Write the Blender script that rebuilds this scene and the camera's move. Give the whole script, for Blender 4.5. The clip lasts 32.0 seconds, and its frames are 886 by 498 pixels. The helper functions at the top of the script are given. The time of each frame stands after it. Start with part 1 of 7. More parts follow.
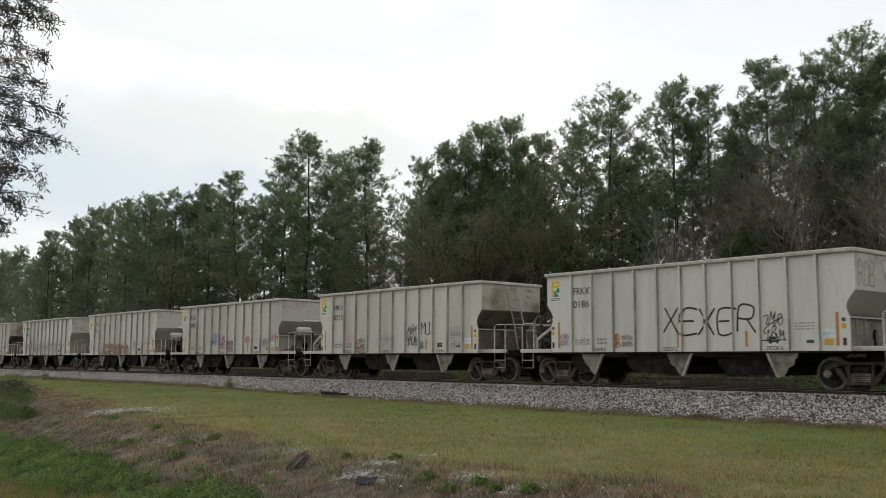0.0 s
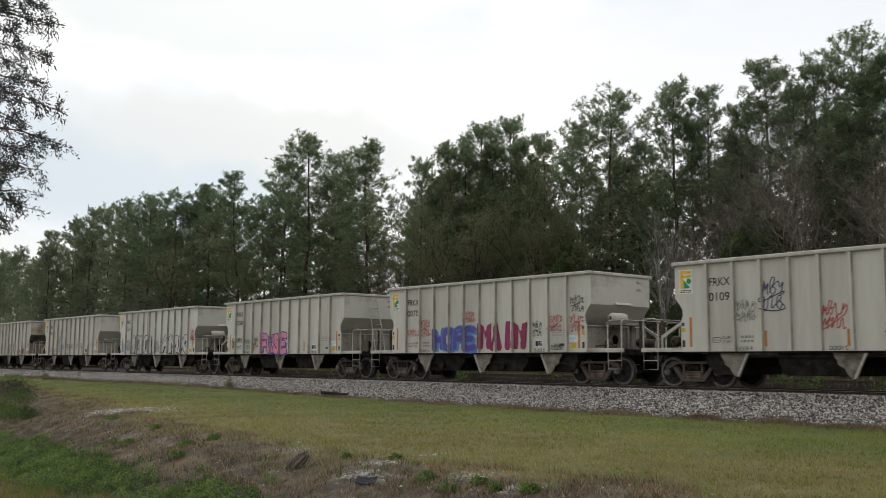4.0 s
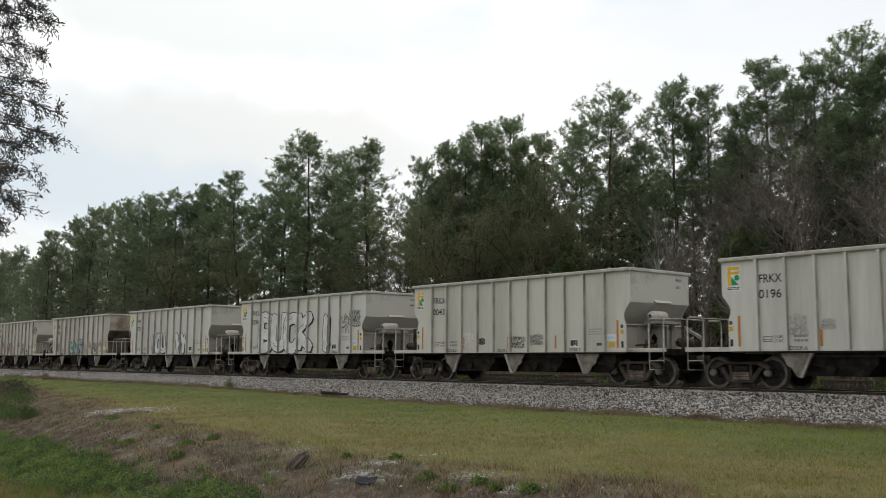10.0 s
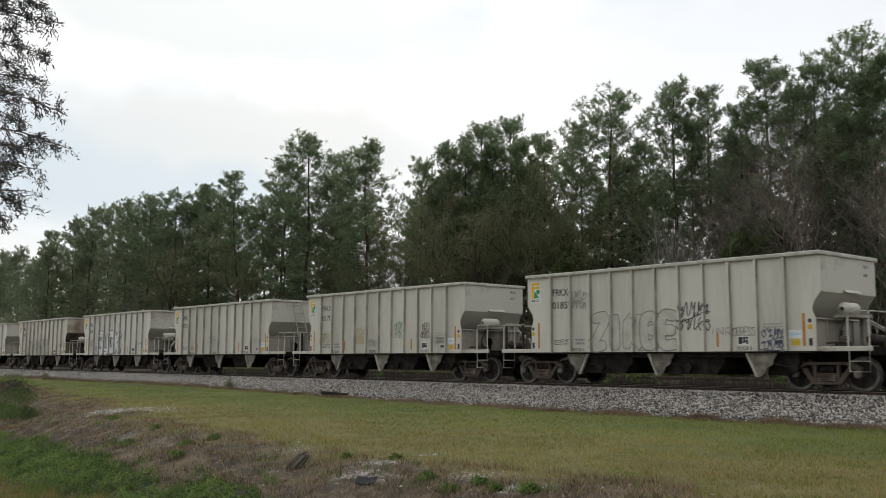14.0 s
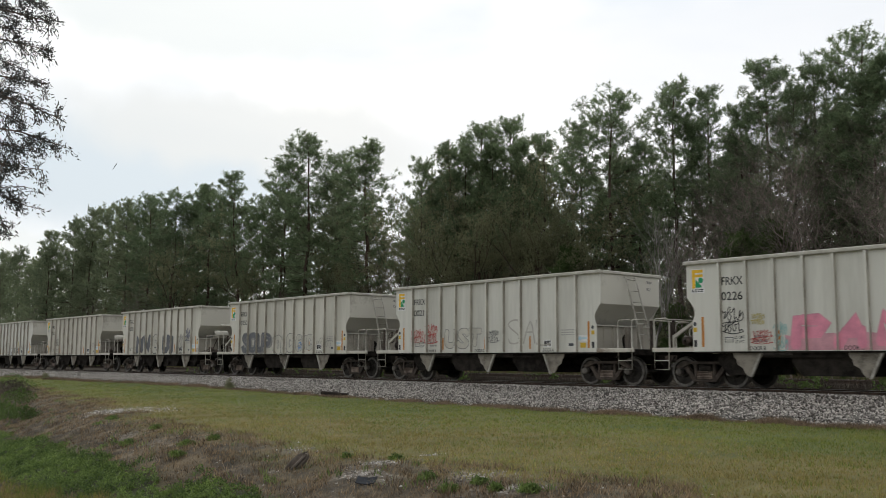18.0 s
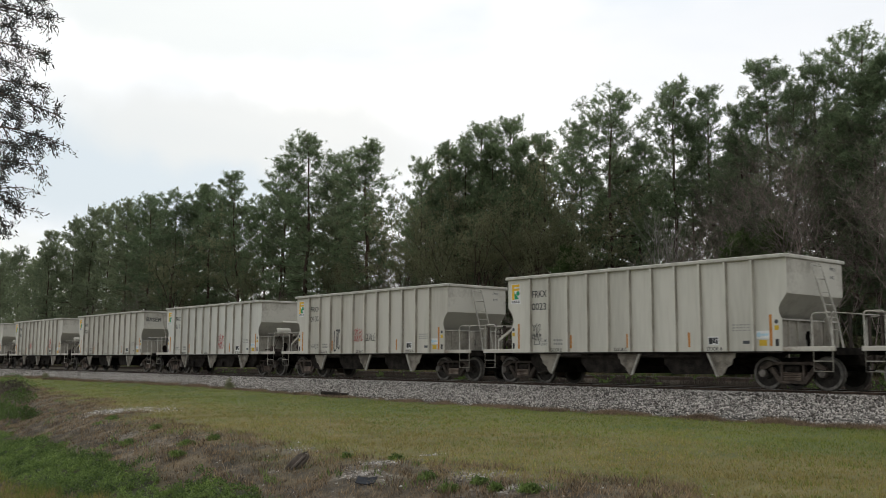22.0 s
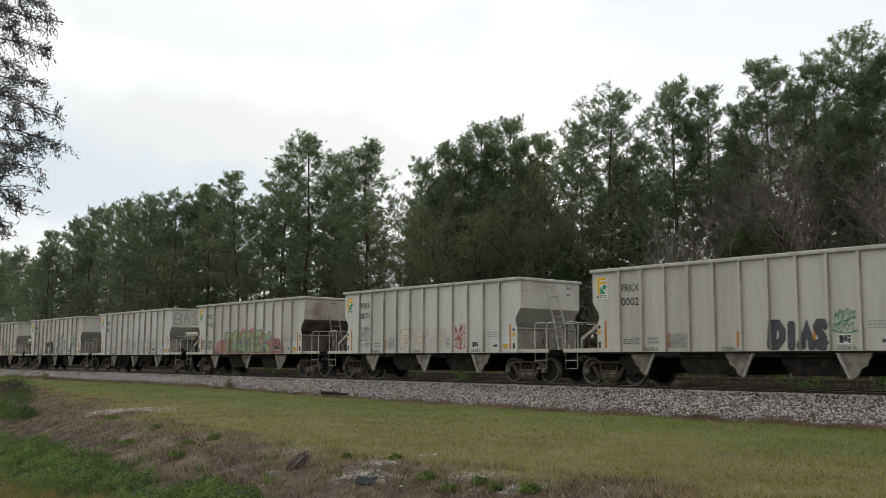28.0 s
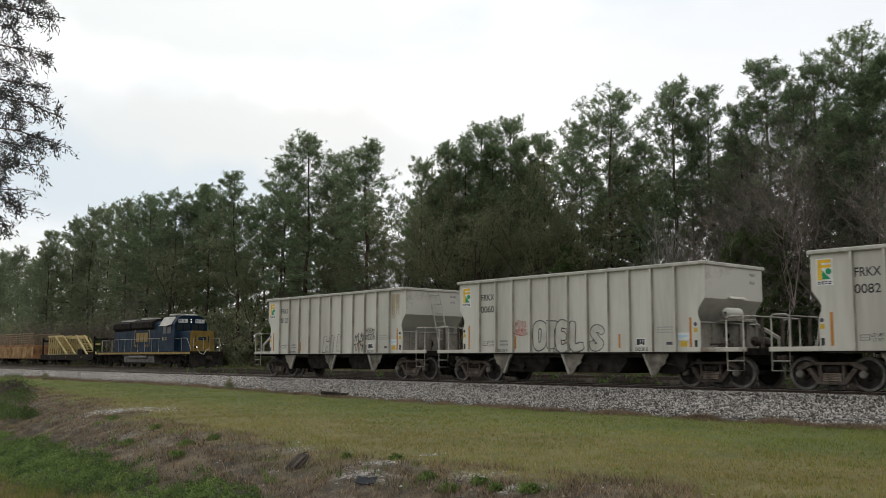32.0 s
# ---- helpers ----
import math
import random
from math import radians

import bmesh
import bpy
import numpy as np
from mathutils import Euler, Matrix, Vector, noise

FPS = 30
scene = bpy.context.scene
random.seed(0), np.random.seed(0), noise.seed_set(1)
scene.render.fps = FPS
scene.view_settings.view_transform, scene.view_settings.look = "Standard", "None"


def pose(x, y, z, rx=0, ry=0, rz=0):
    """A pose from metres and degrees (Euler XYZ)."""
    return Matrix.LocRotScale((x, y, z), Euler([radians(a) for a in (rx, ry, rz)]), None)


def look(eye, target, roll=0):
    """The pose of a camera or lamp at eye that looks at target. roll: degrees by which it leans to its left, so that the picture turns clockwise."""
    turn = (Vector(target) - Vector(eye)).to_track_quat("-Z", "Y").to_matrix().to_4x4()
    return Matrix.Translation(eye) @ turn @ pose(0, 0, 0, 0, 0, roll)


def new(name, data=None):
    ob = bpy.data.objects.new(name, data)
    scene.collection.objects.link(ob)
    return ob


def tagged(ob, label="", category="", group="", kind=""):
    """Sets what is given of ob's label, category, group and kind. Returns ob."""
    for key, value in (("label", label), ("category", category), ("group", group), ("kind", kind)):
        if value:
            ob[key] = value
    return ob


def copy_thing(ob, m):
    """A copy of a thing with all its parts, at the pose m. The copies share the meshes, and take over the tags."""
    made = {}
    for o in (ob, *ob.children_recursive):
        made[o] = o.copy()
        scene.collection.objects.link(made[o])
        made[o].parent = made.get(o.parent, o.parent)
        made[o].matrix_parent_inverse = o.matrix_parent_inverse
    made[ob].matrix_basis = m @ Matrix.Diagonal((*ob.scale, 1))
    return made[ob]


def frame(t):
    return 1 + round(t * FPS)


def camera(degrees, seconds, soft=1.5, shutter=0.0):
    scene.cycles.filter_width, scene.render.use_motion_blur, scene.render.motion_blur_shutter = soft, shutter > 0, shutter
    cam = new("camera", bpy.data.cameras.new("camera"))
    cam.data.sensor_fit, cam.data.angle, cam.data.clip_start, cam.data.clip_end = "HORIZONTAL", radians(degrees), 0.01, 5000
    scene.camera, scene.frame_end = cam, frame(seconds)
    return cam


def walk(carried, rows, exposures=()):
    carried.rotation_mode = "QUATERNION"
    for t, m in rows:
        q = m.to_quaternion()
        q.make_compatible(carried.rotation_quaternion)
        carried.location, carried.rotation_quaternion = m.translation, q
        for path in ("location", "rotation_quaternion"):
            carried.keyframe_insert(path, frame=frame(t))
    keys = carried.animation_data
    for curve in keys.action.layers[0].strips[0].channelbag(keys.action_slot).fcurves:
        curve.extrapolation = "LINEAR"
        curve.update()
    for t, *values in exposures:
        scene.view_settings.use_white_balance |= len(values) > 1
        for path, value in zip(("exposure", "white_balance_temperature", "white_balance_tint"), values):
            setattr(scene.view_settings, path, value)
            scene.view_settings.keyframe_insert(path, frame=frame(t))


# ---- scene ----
# One straight railway track along X (z = 0 at the rail top); the hopper train runs towards +X.
cam = camera(49.6, 32.0, soft=0.5, shutter=0.08)
EYE = Vector((0.0, -25.785, 0.757))
AHEAD = Vector((-0.75612, 0.64405, 0.11616))
walk(cam, [(0.0, look(EYE, EYE + 100 * AHEAD, 0.25)), (32.0, look(EYE, EYE + 100 * AHEAD, 0.25))],
     exposures=[(0.0, 0.06, 6800, 10), (32.0, 0.06, 6800, 10)])

# ---- world and sun: bright overcast ----
world = bpy.data.worlds.new("overcast_sky")
scene.world = world
world.use_nodes = True
wn, wl = world.node_tree.nodes, world.node_tree.links
wn.clear()
w_out, w_bg = wn.new("ShaderNodeOutputWorld"), wn.new("ShaderNodeBackground")
w_sky, w_co = wn.new("ShaderNodeTexSky"), wn.new("ShaderNodeTexCoord")
w_sky.sky_type, w_sky.sun_disc = "NISHITA", False
w_sky.sun_elevation, w_sky.sun_rotation, w_sky.dust_density = radians(42), radians(-48), 3.0
w_map = wn.new("ShaderNodeMapping")
w_map.inputs["Scale"].default_value = (1.0, 1.0, 3.2)
w_map.inputs["Location"].default_value = (0.35, 0.1, 0.22)
w_noise = wn.new("ShaderNodeTexNoise")
w_noise.inputs["Scale"].default_value, w_noise.inputs["Detail"].default_value = 2.6, 6.0
w_noise.inputs["Roughness"].default_value, w_noise.inputs["Distortion"].default_value = 0.45, 0.25
w_ramp = wn.new("ShaderNodeValToRGB")
w_ramp.color_ramp.elements[0].position, w_ramp.color_ramp.elements[0].color = 0.36, (0.66, 0.735, 0.82, 1)
w_ramp.color_ramp.elements[1].position, w_ramp.color_ramp.elements[1].color = 0.60, (0.98, 0.995, 1.0, 1)
w_dim, w_mix = wn.new("ShaderNodeMix"), wn.new("ShaderNodeMix")
w_dim.data_type = w_mix.data_type = "RGBA"
w_dim.blend_type = "MULTIPLY"
w_dim.inputs["Factor"].default_value = 1.0
w_dim.inputs[7].default_value = (0.10, 0.10, 0.10, 1)
w_mix.inputs["Factor"].default_value = 0.93
# the cloud layer is brightest round the hidden sun
SUNWARD = Vector((-0.55, 0.50, 0.67)).normalized()
w_dot, w_glow, w_lit = wn.new("ShaderNodeVectorMath"), wn.new("ShaderNodeMapRange"), wn.new("ShaderNodeMix")
w_dot.operation = "DOT_PRODUCT"
w_dot.inputs[1].default_value = SUNWARD
w_glow.inputs["From Min"].default_value, w_glow.inputs["From Max"].default_value = -0.6, 1.0
w_glow.inputs["To Min"].default_value, w_glow.inputs["To Max"].default_value = 0.80, 1.20
w_lit.data_type, w_lit.blend_type = "RGBA", "MULTIPLY"
w_lit.inputs["Factor"].default_value = 1.0
wl.new(w_co.outputs["Generated"], w_dot.inputs[0])
wl.new(w_dot.outputs["Value"], w_glow.inputs["Value"])
wl.new(w_co.outputs["Generated"], w_map.inputs["Vector"])
wl.new(w_map.outputs["Vector"], w_noise.inputs["Vector"])
wl.new(w_noise.outputs["Fac"], w_ramp.inputs["Fac"])
wl.new(w_sky.outputs["Color"], w_dim.inputs[6])
wl.new(w_dim.outputs[2], w_mix.inputs[6])
# low grey-blue clouds before the bright layer, with ragged soft edges
w_rag, w_bend = wn.new("ShaderNodeTexNoise"), wn.new("ShaderNodeVectorMath")
w_rag.inputs["Scale"].default_value, w_rag.inputs["Detail"].default_value = 5.0, 5.0
w_bend.operation = "MULTIPLY_ADD"
w_bend.inputs[1].default_value = (0.30, 0.30, 0.15)
wl.new(w_co.outputs["Generated"], w_rag.inputs["Vector"])
wl.new(w_rag.outputs["Color"], w_bend.inputs[0])
wl.new(w_co.outputs["Generated"], w_bend.inputs[2])
cloudy = w_ramp.outputs["Color"]
for at, wide, high, much, tint in (((-0.920, 0.355, 0.180), 0.19, 0.066, 1.0, (0.60, 0.69, 0.77)), ((-0.845, 0.48, 0.228), 0.26, 0.050, 0.9, (0.70, 0.74, 0.765)), ((-0.84, 0.42, 0.345), 0.26, 0.055, 0.85, (0.72, 0.78, 0.81)),
                                   ((-0.50, 0.80, 0.27), 0.40, 0.10, 0.7, (0.76, 0.80, 0.86)), ((-0.955, 0.27, 0.10), 0.2, 0.014, 0.5, (0.74, 0.79, 0.82))):
    c_off, c_size, c_len, c_fall, c_mix = wn.new("ShaderNodeVectorMath"), wn.new("ShaderNodeVectorMath"), wn.new("ShaderNodeVectorMath"), wn.new("ShaderNodeMapRange"), wn.new("ShaderNodeMix")
    c_off.operation, c_size.operation, c_len.operation = "SUBTRACT", "MULTIPLY", "LENGTH"
    c_off.inputs[1].default_value = (at[0] + 0.15, at[1] + 0.15, at[2] + 0.075)
    c_size.inputs[1].default_value = (1 / wide, 1 / wide, 1 / high)
    c_fall.interpolation_type = "SMOOTHSTEP"
    c_fall.inputs["From Min"].default_value, c_fall.inputs["From Max"].default_value = 0.55, 1.10
    c_fall.inputs["To Min"].default_value, c_fall.inputs["To Max"].default_value = much, 0.0
    c_mix.data_type = "RGBA"
    c_mix.inputs[7].default_value = (*tint, 1)
    wl.new(w_bend.outputs["Vector"], c_off.inputs[0])
    wl.new(c_off.outputs["Vector"], c_size.inputs[0])
    wl.new(c_size.outputs["Vector"], c_len.inputs[0])
    wl.new(c_len.outputs["Value"], c_fall.inputs["Value"])
    wl.new(c_fall.outputs["Result"], c_mix.inputs["Factor"])
    wl.new(cloudy, c_mix.inputs[6])
    cloudy = c_mix.outputs[2]
wl.new(cloudy, w_mix.inputs[7])
wl.new(w_mix.outputs[2], w_lit.inputs[6])
wl.new(w_glow.outputs["Result"], w_lit.inputs[7])
wl.new(w_lit.outputs[2], w_bg.inputs["Color"])
w_bg.inputs["Strength"].default_value = 0.98
wl.new(w_bg.outputs["Background"], w_out.inputs["Surface"])

sun = new("sun", bpy.data.lights.new("sun", "SUN"))
sun.data.energy, sun.data.angle, sun.data.color = 0.5, radians(30), (1.0, 0.97, 0.92)
sun.matrix_world = look(100 * SUNWARD, (0, 0, 0))


# ---- materials ----
def mat(name, a, b, rough=0.7, scale=6.0, fine=60.0, bump=0.15, metal=0.0, vary=0.0, stretch=(1, 1, 1), lo=0.35, hi=0.65, island=0.0, thin=0.0):
    """A surface between the colours a and b: broad stains and fine grain, with relief."""
    m = bpy.data.materials.new(name)
    m.use_nodes = True
    n, l = m.node_tree.nodes, m.node_tree.links
    bs = n["Principled BSDF"]
    bs.inputs["Roughness"].default_value, bs.inputs["Metallic"].default_value = rough, metal
    co, mp = n.new("ShaderNodeTexCoord"), n.new("ShaderNodeMapping")
    mp.inputs["Scale"].default_value = stretch
    l.new(co.outputs["Object"], mp.inputs["Vector"])
    big, small = n.new("ShaderNodeTexNoise"), n.new("ShaderNodeTexNoise")
    big.inputs["Scale"].default_value, big.inputs["Detail"].default_value = scale, 5.0
    small.inputs["Scale"].default_value, small.inputs["Detail"].default_value = fine, 3.0
    l.new(mp.outputs["Vector"], big.inputs["Vector"])
    l.new(mp.outputs["Vector"], small.inputs["Vector"])
    add = n.new("ShaderNodeMath")
    add.operation = "MULTIPLY_ADD"
    add.inputs[1].default_value = 0.35
    l.new(small.outputs["Fac"], add.inputs[0])
    sub = n.new("ShaderNodeMath")
    sub.operation = "SUBTRACT"
    sub.inputs[1].default_value = 0.175
    l.new(big.outputs["Fac"], sub.inputs[0])
    l.new(sub.outputs[0], add.inputs[2])
    fac = add.outputs[0]
    if vary:
        info, vm = n.new("ShaderNodeObjectInfo"), n.new("ShaderNodeMath")
        vm.operation = "MULTIPLY_ADD"
        vm.inputs[1].default_value = vary
        l.new(info.outputs["Random"], vm.inputs[0])
        l.new(fac, vm.inputs[2])
        v2 = n.new("ShaderNodeMath")
        v2.operation = "SUBTRACT"
        v2.inputs[1].default_value = vary / 2
        l.new(vm.outputs[0], v2.inputs[0])
        fac = v2.outputs[0]
    if island:
        geo, im = n.new("ShaderNodeNewGeometry"), n.new("ShaderNodeMath")
        im.operation = "MULTIPLY_ADD"
        im.inputs[1].default_value = island
        l.new(geo.outputs["Random Per Island"], im.inputs[0])
        l.new(fac, im.inputs[2])
        i2 = n.new("ShaderNodeMath")
        i2.operation = "SUBTRACT"
        i2.inputs[1].default_value = island / 2
        l.new(im.outputs[0], i2.inputs[0])
        fac = i2.outputs[0]
    ramp = n.new("ShaderNodeValToRGB")
    ramp.color_ramp.elements[0].position, ramp.color_ramp.elements[0].color = lo, (*a, 1)
    ramp.color_ramp.elements[1].position, ramp.color_ramp.elements[1].color = hi, (*b, 1)
    l.new(fac, ramp.inputs["Fac"])
    l.new(ramp.outputs["Color"], bs.inputs["Base Color"])
    if thin:
        tl, ms = n.new("ShaderNodeBsdfTranslucent"), n.new("ShaderNodeMixShader")
        l.new(ramp.outputs["Color"], tl.inputs["Color"])
        ms.inputs["Fac"].default_value = thin
        l.new(bs.outputs["BSDF"], ms.inputs[1])
        l.new(tl.outputs["BSDF"], ms.inputs[2])
        l.new(ms.outputs["Shader"], n["Material Output"].inputs["Surface"])
    if bump:
        bp = n.new("ShaderNodeBump")
        bp.inputs["Strength"].default_value, bp.inputs["Distance"].default_value = bump, 0.02
        l.new(add.outputs[0], bp.inputs["Height"])
        l.new(bp.outputs["Normal"], bs.inputs["Normal"])
    return m


M = {}
M["car"] = mat("grey_car_paint", (0.444, 0.427, 0.371), (0.627, 0.606, 0.538), 0.6, 0.8, 9, 0.04, vary=0.10, stretch=(1.0, 1.0, 0.12), lo=0.26, hi=0.62)
M["car_warm"] = mat("beige_grey_car_paint", (0.430, 0.406, 0.350), (0.592, 0.568, 0.504), 0.62, 0.7, 8, 0.04, vary=0.10, stretch=(1.0, 1.0, 0.12), lo=0.26, hi=0.62)
M["car_pale"] = mat("pale_grey_car_paint", (0.491, 0.481, 0.433), (0.648, 0.638, 0.585), 0.58, 0.9, 10, 0.04, vary=0.10, stretch=(1.0, 1.0, 0.12), lo=0.28, hi=0.6)
M["car_end"] = mat("dusty_car_paint", (0.33, 0.305, 0.26), (0.54, 0.52, 0.46), 0.7, 0.8, 10, 0.08, vary=0.2, lo=0.22, hi=0.48)
M["car_rust"] = mat("rust_stained_paint", (0.20, 0.15, 0.105), (0.44, 0.40, 0.335), 0.75, 0.9, 12, 0.1, vary=0.15, lo=0.30, hi=0.54)
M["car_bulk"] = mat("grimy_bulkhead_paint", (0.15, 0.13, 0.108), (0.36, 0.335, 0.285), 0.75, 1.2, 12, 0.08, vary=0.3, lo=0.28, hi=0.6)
M["handrail"] = mat("grimy_grey_handrail", (0.27, 0.25, 0.215), (0.48, 0.46, 0.405), 0.6, 3, 40, 0.05, vary=0.15)
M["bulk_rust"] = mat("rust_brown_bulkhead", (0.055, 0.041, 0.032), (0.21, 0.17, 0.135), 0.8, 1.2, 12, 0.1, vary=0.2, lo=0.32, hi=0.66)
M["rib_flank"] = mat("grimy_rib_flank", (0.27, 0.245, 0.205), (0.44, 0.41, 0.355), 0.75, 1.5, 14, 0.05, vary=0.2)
M["rail_white"] = mat("worn_white_paint", (0.36, 0.345, 0.30), (0.50, 0.485, 0.43), 0.6, 3, 40, 0.05, vary=0.1)
# grimy steel, made near-black to carry the shade beneath the cars
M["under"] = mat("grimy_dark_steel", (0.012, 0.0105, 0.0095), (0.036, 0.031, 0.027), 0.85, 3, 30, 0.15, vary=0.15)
M["truck"] = mat("brown_grimy_cast_steel", (0.042, 0.034, 0.029), (0.118, 0.095, 0.080), 0.8, 4, 40, 0.2, vary=0.3)
M["spring"] = mat("rusty_spring_steel", (0.125, 0.096, 0.080), (0.29, 0.235, 0.20), 0.8, 5, 50, 0.1, vary=0.3)
M["cap"] = mat("dusty_bearing_steel", (0.075, 0.066, 0.058), (0.19, 0.172, 0.152), 0.7, 5, 50, 0.1, vary=0.3)
M["wheel"] = mat("rolled_wheel_steel", (0.020, 0.018, 0.017), (0.055, 0.049, 0.044), 0.7, 5, 50, 0.1, metal=0.2)
M["tread"] = mat("worn_wheel_rim", (0.09, 0.083, 0.076), (0.18, 0.168, 0.155), 0.55, 8, 60, 0.05, metal=0.5)
# flanges paler than the chute plates
M["flange"] = mat("worn_chute_flange", (0.24, 0.225, 0.195), (0.44, 0.42, 0.37), 0.75, 4, 25, 0.1, vary=0.2)
M["sill"] = mat("grimy_rusting_sill_paint", (0.21, 0.165, 0.125), (0.52, 0.495, 0.435), 0.7, 2.2, 20, 0.08, vary=0.2, lo=0.28, hi=0.5)
M["chute"] = mat("chute_grey_paint", (0.105, 0.092, 0.076), (0.275, 0.25, 0.212), 0.8, 3, 25, 0.1, vary=0.2)
M["rail"] = mat("rusty_rail_steel", (0.035, 0.024, 0.018), (0.085, 0.055, 0.038), 0.8, 4, 50, 0.2)
M["rail_head"] = mat("polished_rail_head", (0.30, 0.29, 0.28), (0.48, 0.47, 0.46), 0.3, 4, 50, 0.05, metal=0.9)
M["tie"] = mat("creosoted_wood", (0.02, 0.016, 0.013), (0.06, 0.048, 0.038), 0.9, 4, 60, 0.4, vary=0.3, stretch=(1, 0.2, 1))
M["ballast"] = mat("crushed_stone", (0.034, 0.031, 0.028), (0.24, 0.23, 0.212), 0.9, 10, 18, 1.0, lo=0.42, hi=0.60)
M["stone"] = mat("ballast_stone", (0.082, 0.071, 0.062), (0.61, 0.568, 0.525), 0.9, 3, 40, 0.3, island=1.0, lo=0.15, hi=0.95)
M["bark"] = mat("pine_bark", (0.05, 0.036, 0.028), (0.13, 0.095, 0.075), 0.95, 5, 40, 0.6, stretch=(1, 1, 0.25))
M["greybark"] = mat("grey_bark", (0.18, 0.165, 0.15), (0.40, 0.375, 0.35), 0.95, 4, 40, 0.4, stretch=(1, 1, 0.3))
M["twig"] = mat("brown_twigs", (0.125, 0.100, 0.086), (0.275, 0.228, 0.20), 0.95, 2, 30, 0.1, vary=0.3)
M["brush"] = mat("dark_brushwood", (0.052, 0.042, 0.035), (0.145, 0.120, 0.10), 0.95, 2, 30, 0.1, vary=0.3)
M["needle"] = mat("pine_needles", (0.100, 0.145, 0.078), (0.240, 0.310, 0.172), 0.75, 0.5, 4, 0.0, vary=0.25, island=0.5, lo=0.2, hi=0.8, thin=0.6)
M["youngpine"] = mat("young_pine_needles", (0.062, 0.100, 0.034), (0.150, 0.215, 0.078), 0.75, 0.5, 4, 0.0, vary=0.25, island=0.5, lo=0.2, hi=0.8, thin=0.6)
# far needles paler than the near ones: haze and glare put into their colour
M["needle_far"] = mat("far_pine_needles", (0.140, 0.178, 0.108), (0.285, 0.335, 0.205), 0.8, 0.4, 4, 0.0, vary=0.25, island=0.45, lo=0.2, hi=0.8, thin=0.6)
M["oakleaf"] = mat("olive_leaves", (0.165, 0.176, 0.098), (0.310, 0.318, 0.190), 0.7, 0.5, 4, 0.0, vary=0.3, island=0.5, lo=0.2, hi=0.8, thin=0.68)
M["bushleaf"] = mat("green_bush_leaves", (0.045, 0.085, 0.018), (0.13, 0.20, 0.045), 0.7, 0.6, 4, 0.0, vary=0.4, island=0.5, lo=0.2, hi=0.8, thin=0.35)
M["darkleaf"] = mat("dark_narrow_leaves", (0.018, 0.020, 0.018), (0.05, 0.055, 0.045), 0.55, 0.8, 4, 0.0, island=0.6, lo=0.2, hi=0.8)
M["grass"] = mat("mown_grass_blades", (0.092, 0.134, 0.022), (0.270, 0.300, 0.074), 0.9, 0.25, 4, 0.0, island=0.7, lo=0.15, hi=0.85, thin=0.45)
M["strawgrass"] = mat("yellowing_grass_blades", (0.170, 0.138, 0.038), (0.400, 0.325, 0.125), 0.9, 0.25, 4, 0.0, island=0.7, lo=0.15, hi=0.85, thin=0.45)
M["drygrass"] = mat("dry_brown_grass", (0.080, 0.055, 0.032), (0.370, 0.272, 0.170), 0.9, 1.2, 6, 0.0, island=0.55, lo=0.22, hi=0.78, thin=0.35)
M["deadgrass"] = mat("dead_trackside_grass", (0.095, 0.066, 0.044), (0.330, 0.242, 0.168), 0.9, 1.2, 6, 0.0, island=0.6, lo=0.22, hi=0.78, thin=0.35)
M["weed"] = mat("lush_weed_leaves", (0.040, 0.078, 0.016), (0.205, 0.290, 0.075), 0.75, 1.3, 6, 0.0, island=0.32, lo=0.30, hi=0.70, thin=0.3)
M["blue"] = mat("dark_blue_locomotive_paint", (0.004, 0.016, 0.034), (0.012, 0.034, 0.060), 0.6, 1.5, 20, 0.03, vary=0.15)
M["yellow"] = mat("faded_yellow_paint", (0.20, 0.122, 0.02), (0.31, 0.20, 0.036), 0.6, 2, 20, 0.05, vary=0.1)
M["frameyellow"] = mat("pale_yellow_steel", (0.36, 0.27, 0.10), (0.55, 0.43, 0.19), 0.6, 2, 20, 0.05, vary=0.15)
M["rustcar"] = mat("rusty_orange_steel", (0.13, 0.055, 0.022), (0.33, 0.17, 0.075), 0.8, 1.2, 14, 0.2, vary=0.25)
M["rack"] = mat("tan_rusty_mesh", (0.17, 0.115, 0.065), (0.36, 0.265, 0.165), 0.8, 1.5, 14, 0.2, vary=0.2)
M["tankgrey"] = mat("dusty_grey_tank", (0.075, 0.07, 0.064), (0.17, 0.16, 0.148), 0.6, 2, 20, 0.1)
M["ridge"] = mat("worn_orange_ridges", (0.24, 0.125, 0.05), (0.47, 0.31, 0.155), 0.8, 1.5, 14, 0.2, vary=0.2)
M["oldwood"] = mat("weathered_stump_wood", (0.045, 0.036, 0.030), (0.17, 0.142, 0.12), 0.95, 5, 40, 0.8, stretch=(0.3, 1, 1))
M["plastic"] = mat("faded_dark_plastic", (0.012, 0.015, 0.019), (0.03, 0.034, 0.042), 0.95, 4, 40, 0.1)
M["dirt"] = mat("oily_brown_ballast", (0.035, 0.029, 0.023), (0.12, 0.105, 0.085), 0.95, 9, 22, 0.8)
M["sand"] = mat("pale_sandy_stone", (0.11, 0.098, 0.086), (0.60, 0.57, 0.535), 0.95, 4, 30, 0.5, island=0.9, lo=0.2, hi=0.9)
M["glass"] = mat("dark_cab_glass", (0.008, 0.010, 0.012), (0.02, 0.023, 0.026), 0.35, 1, 5, 0.0)
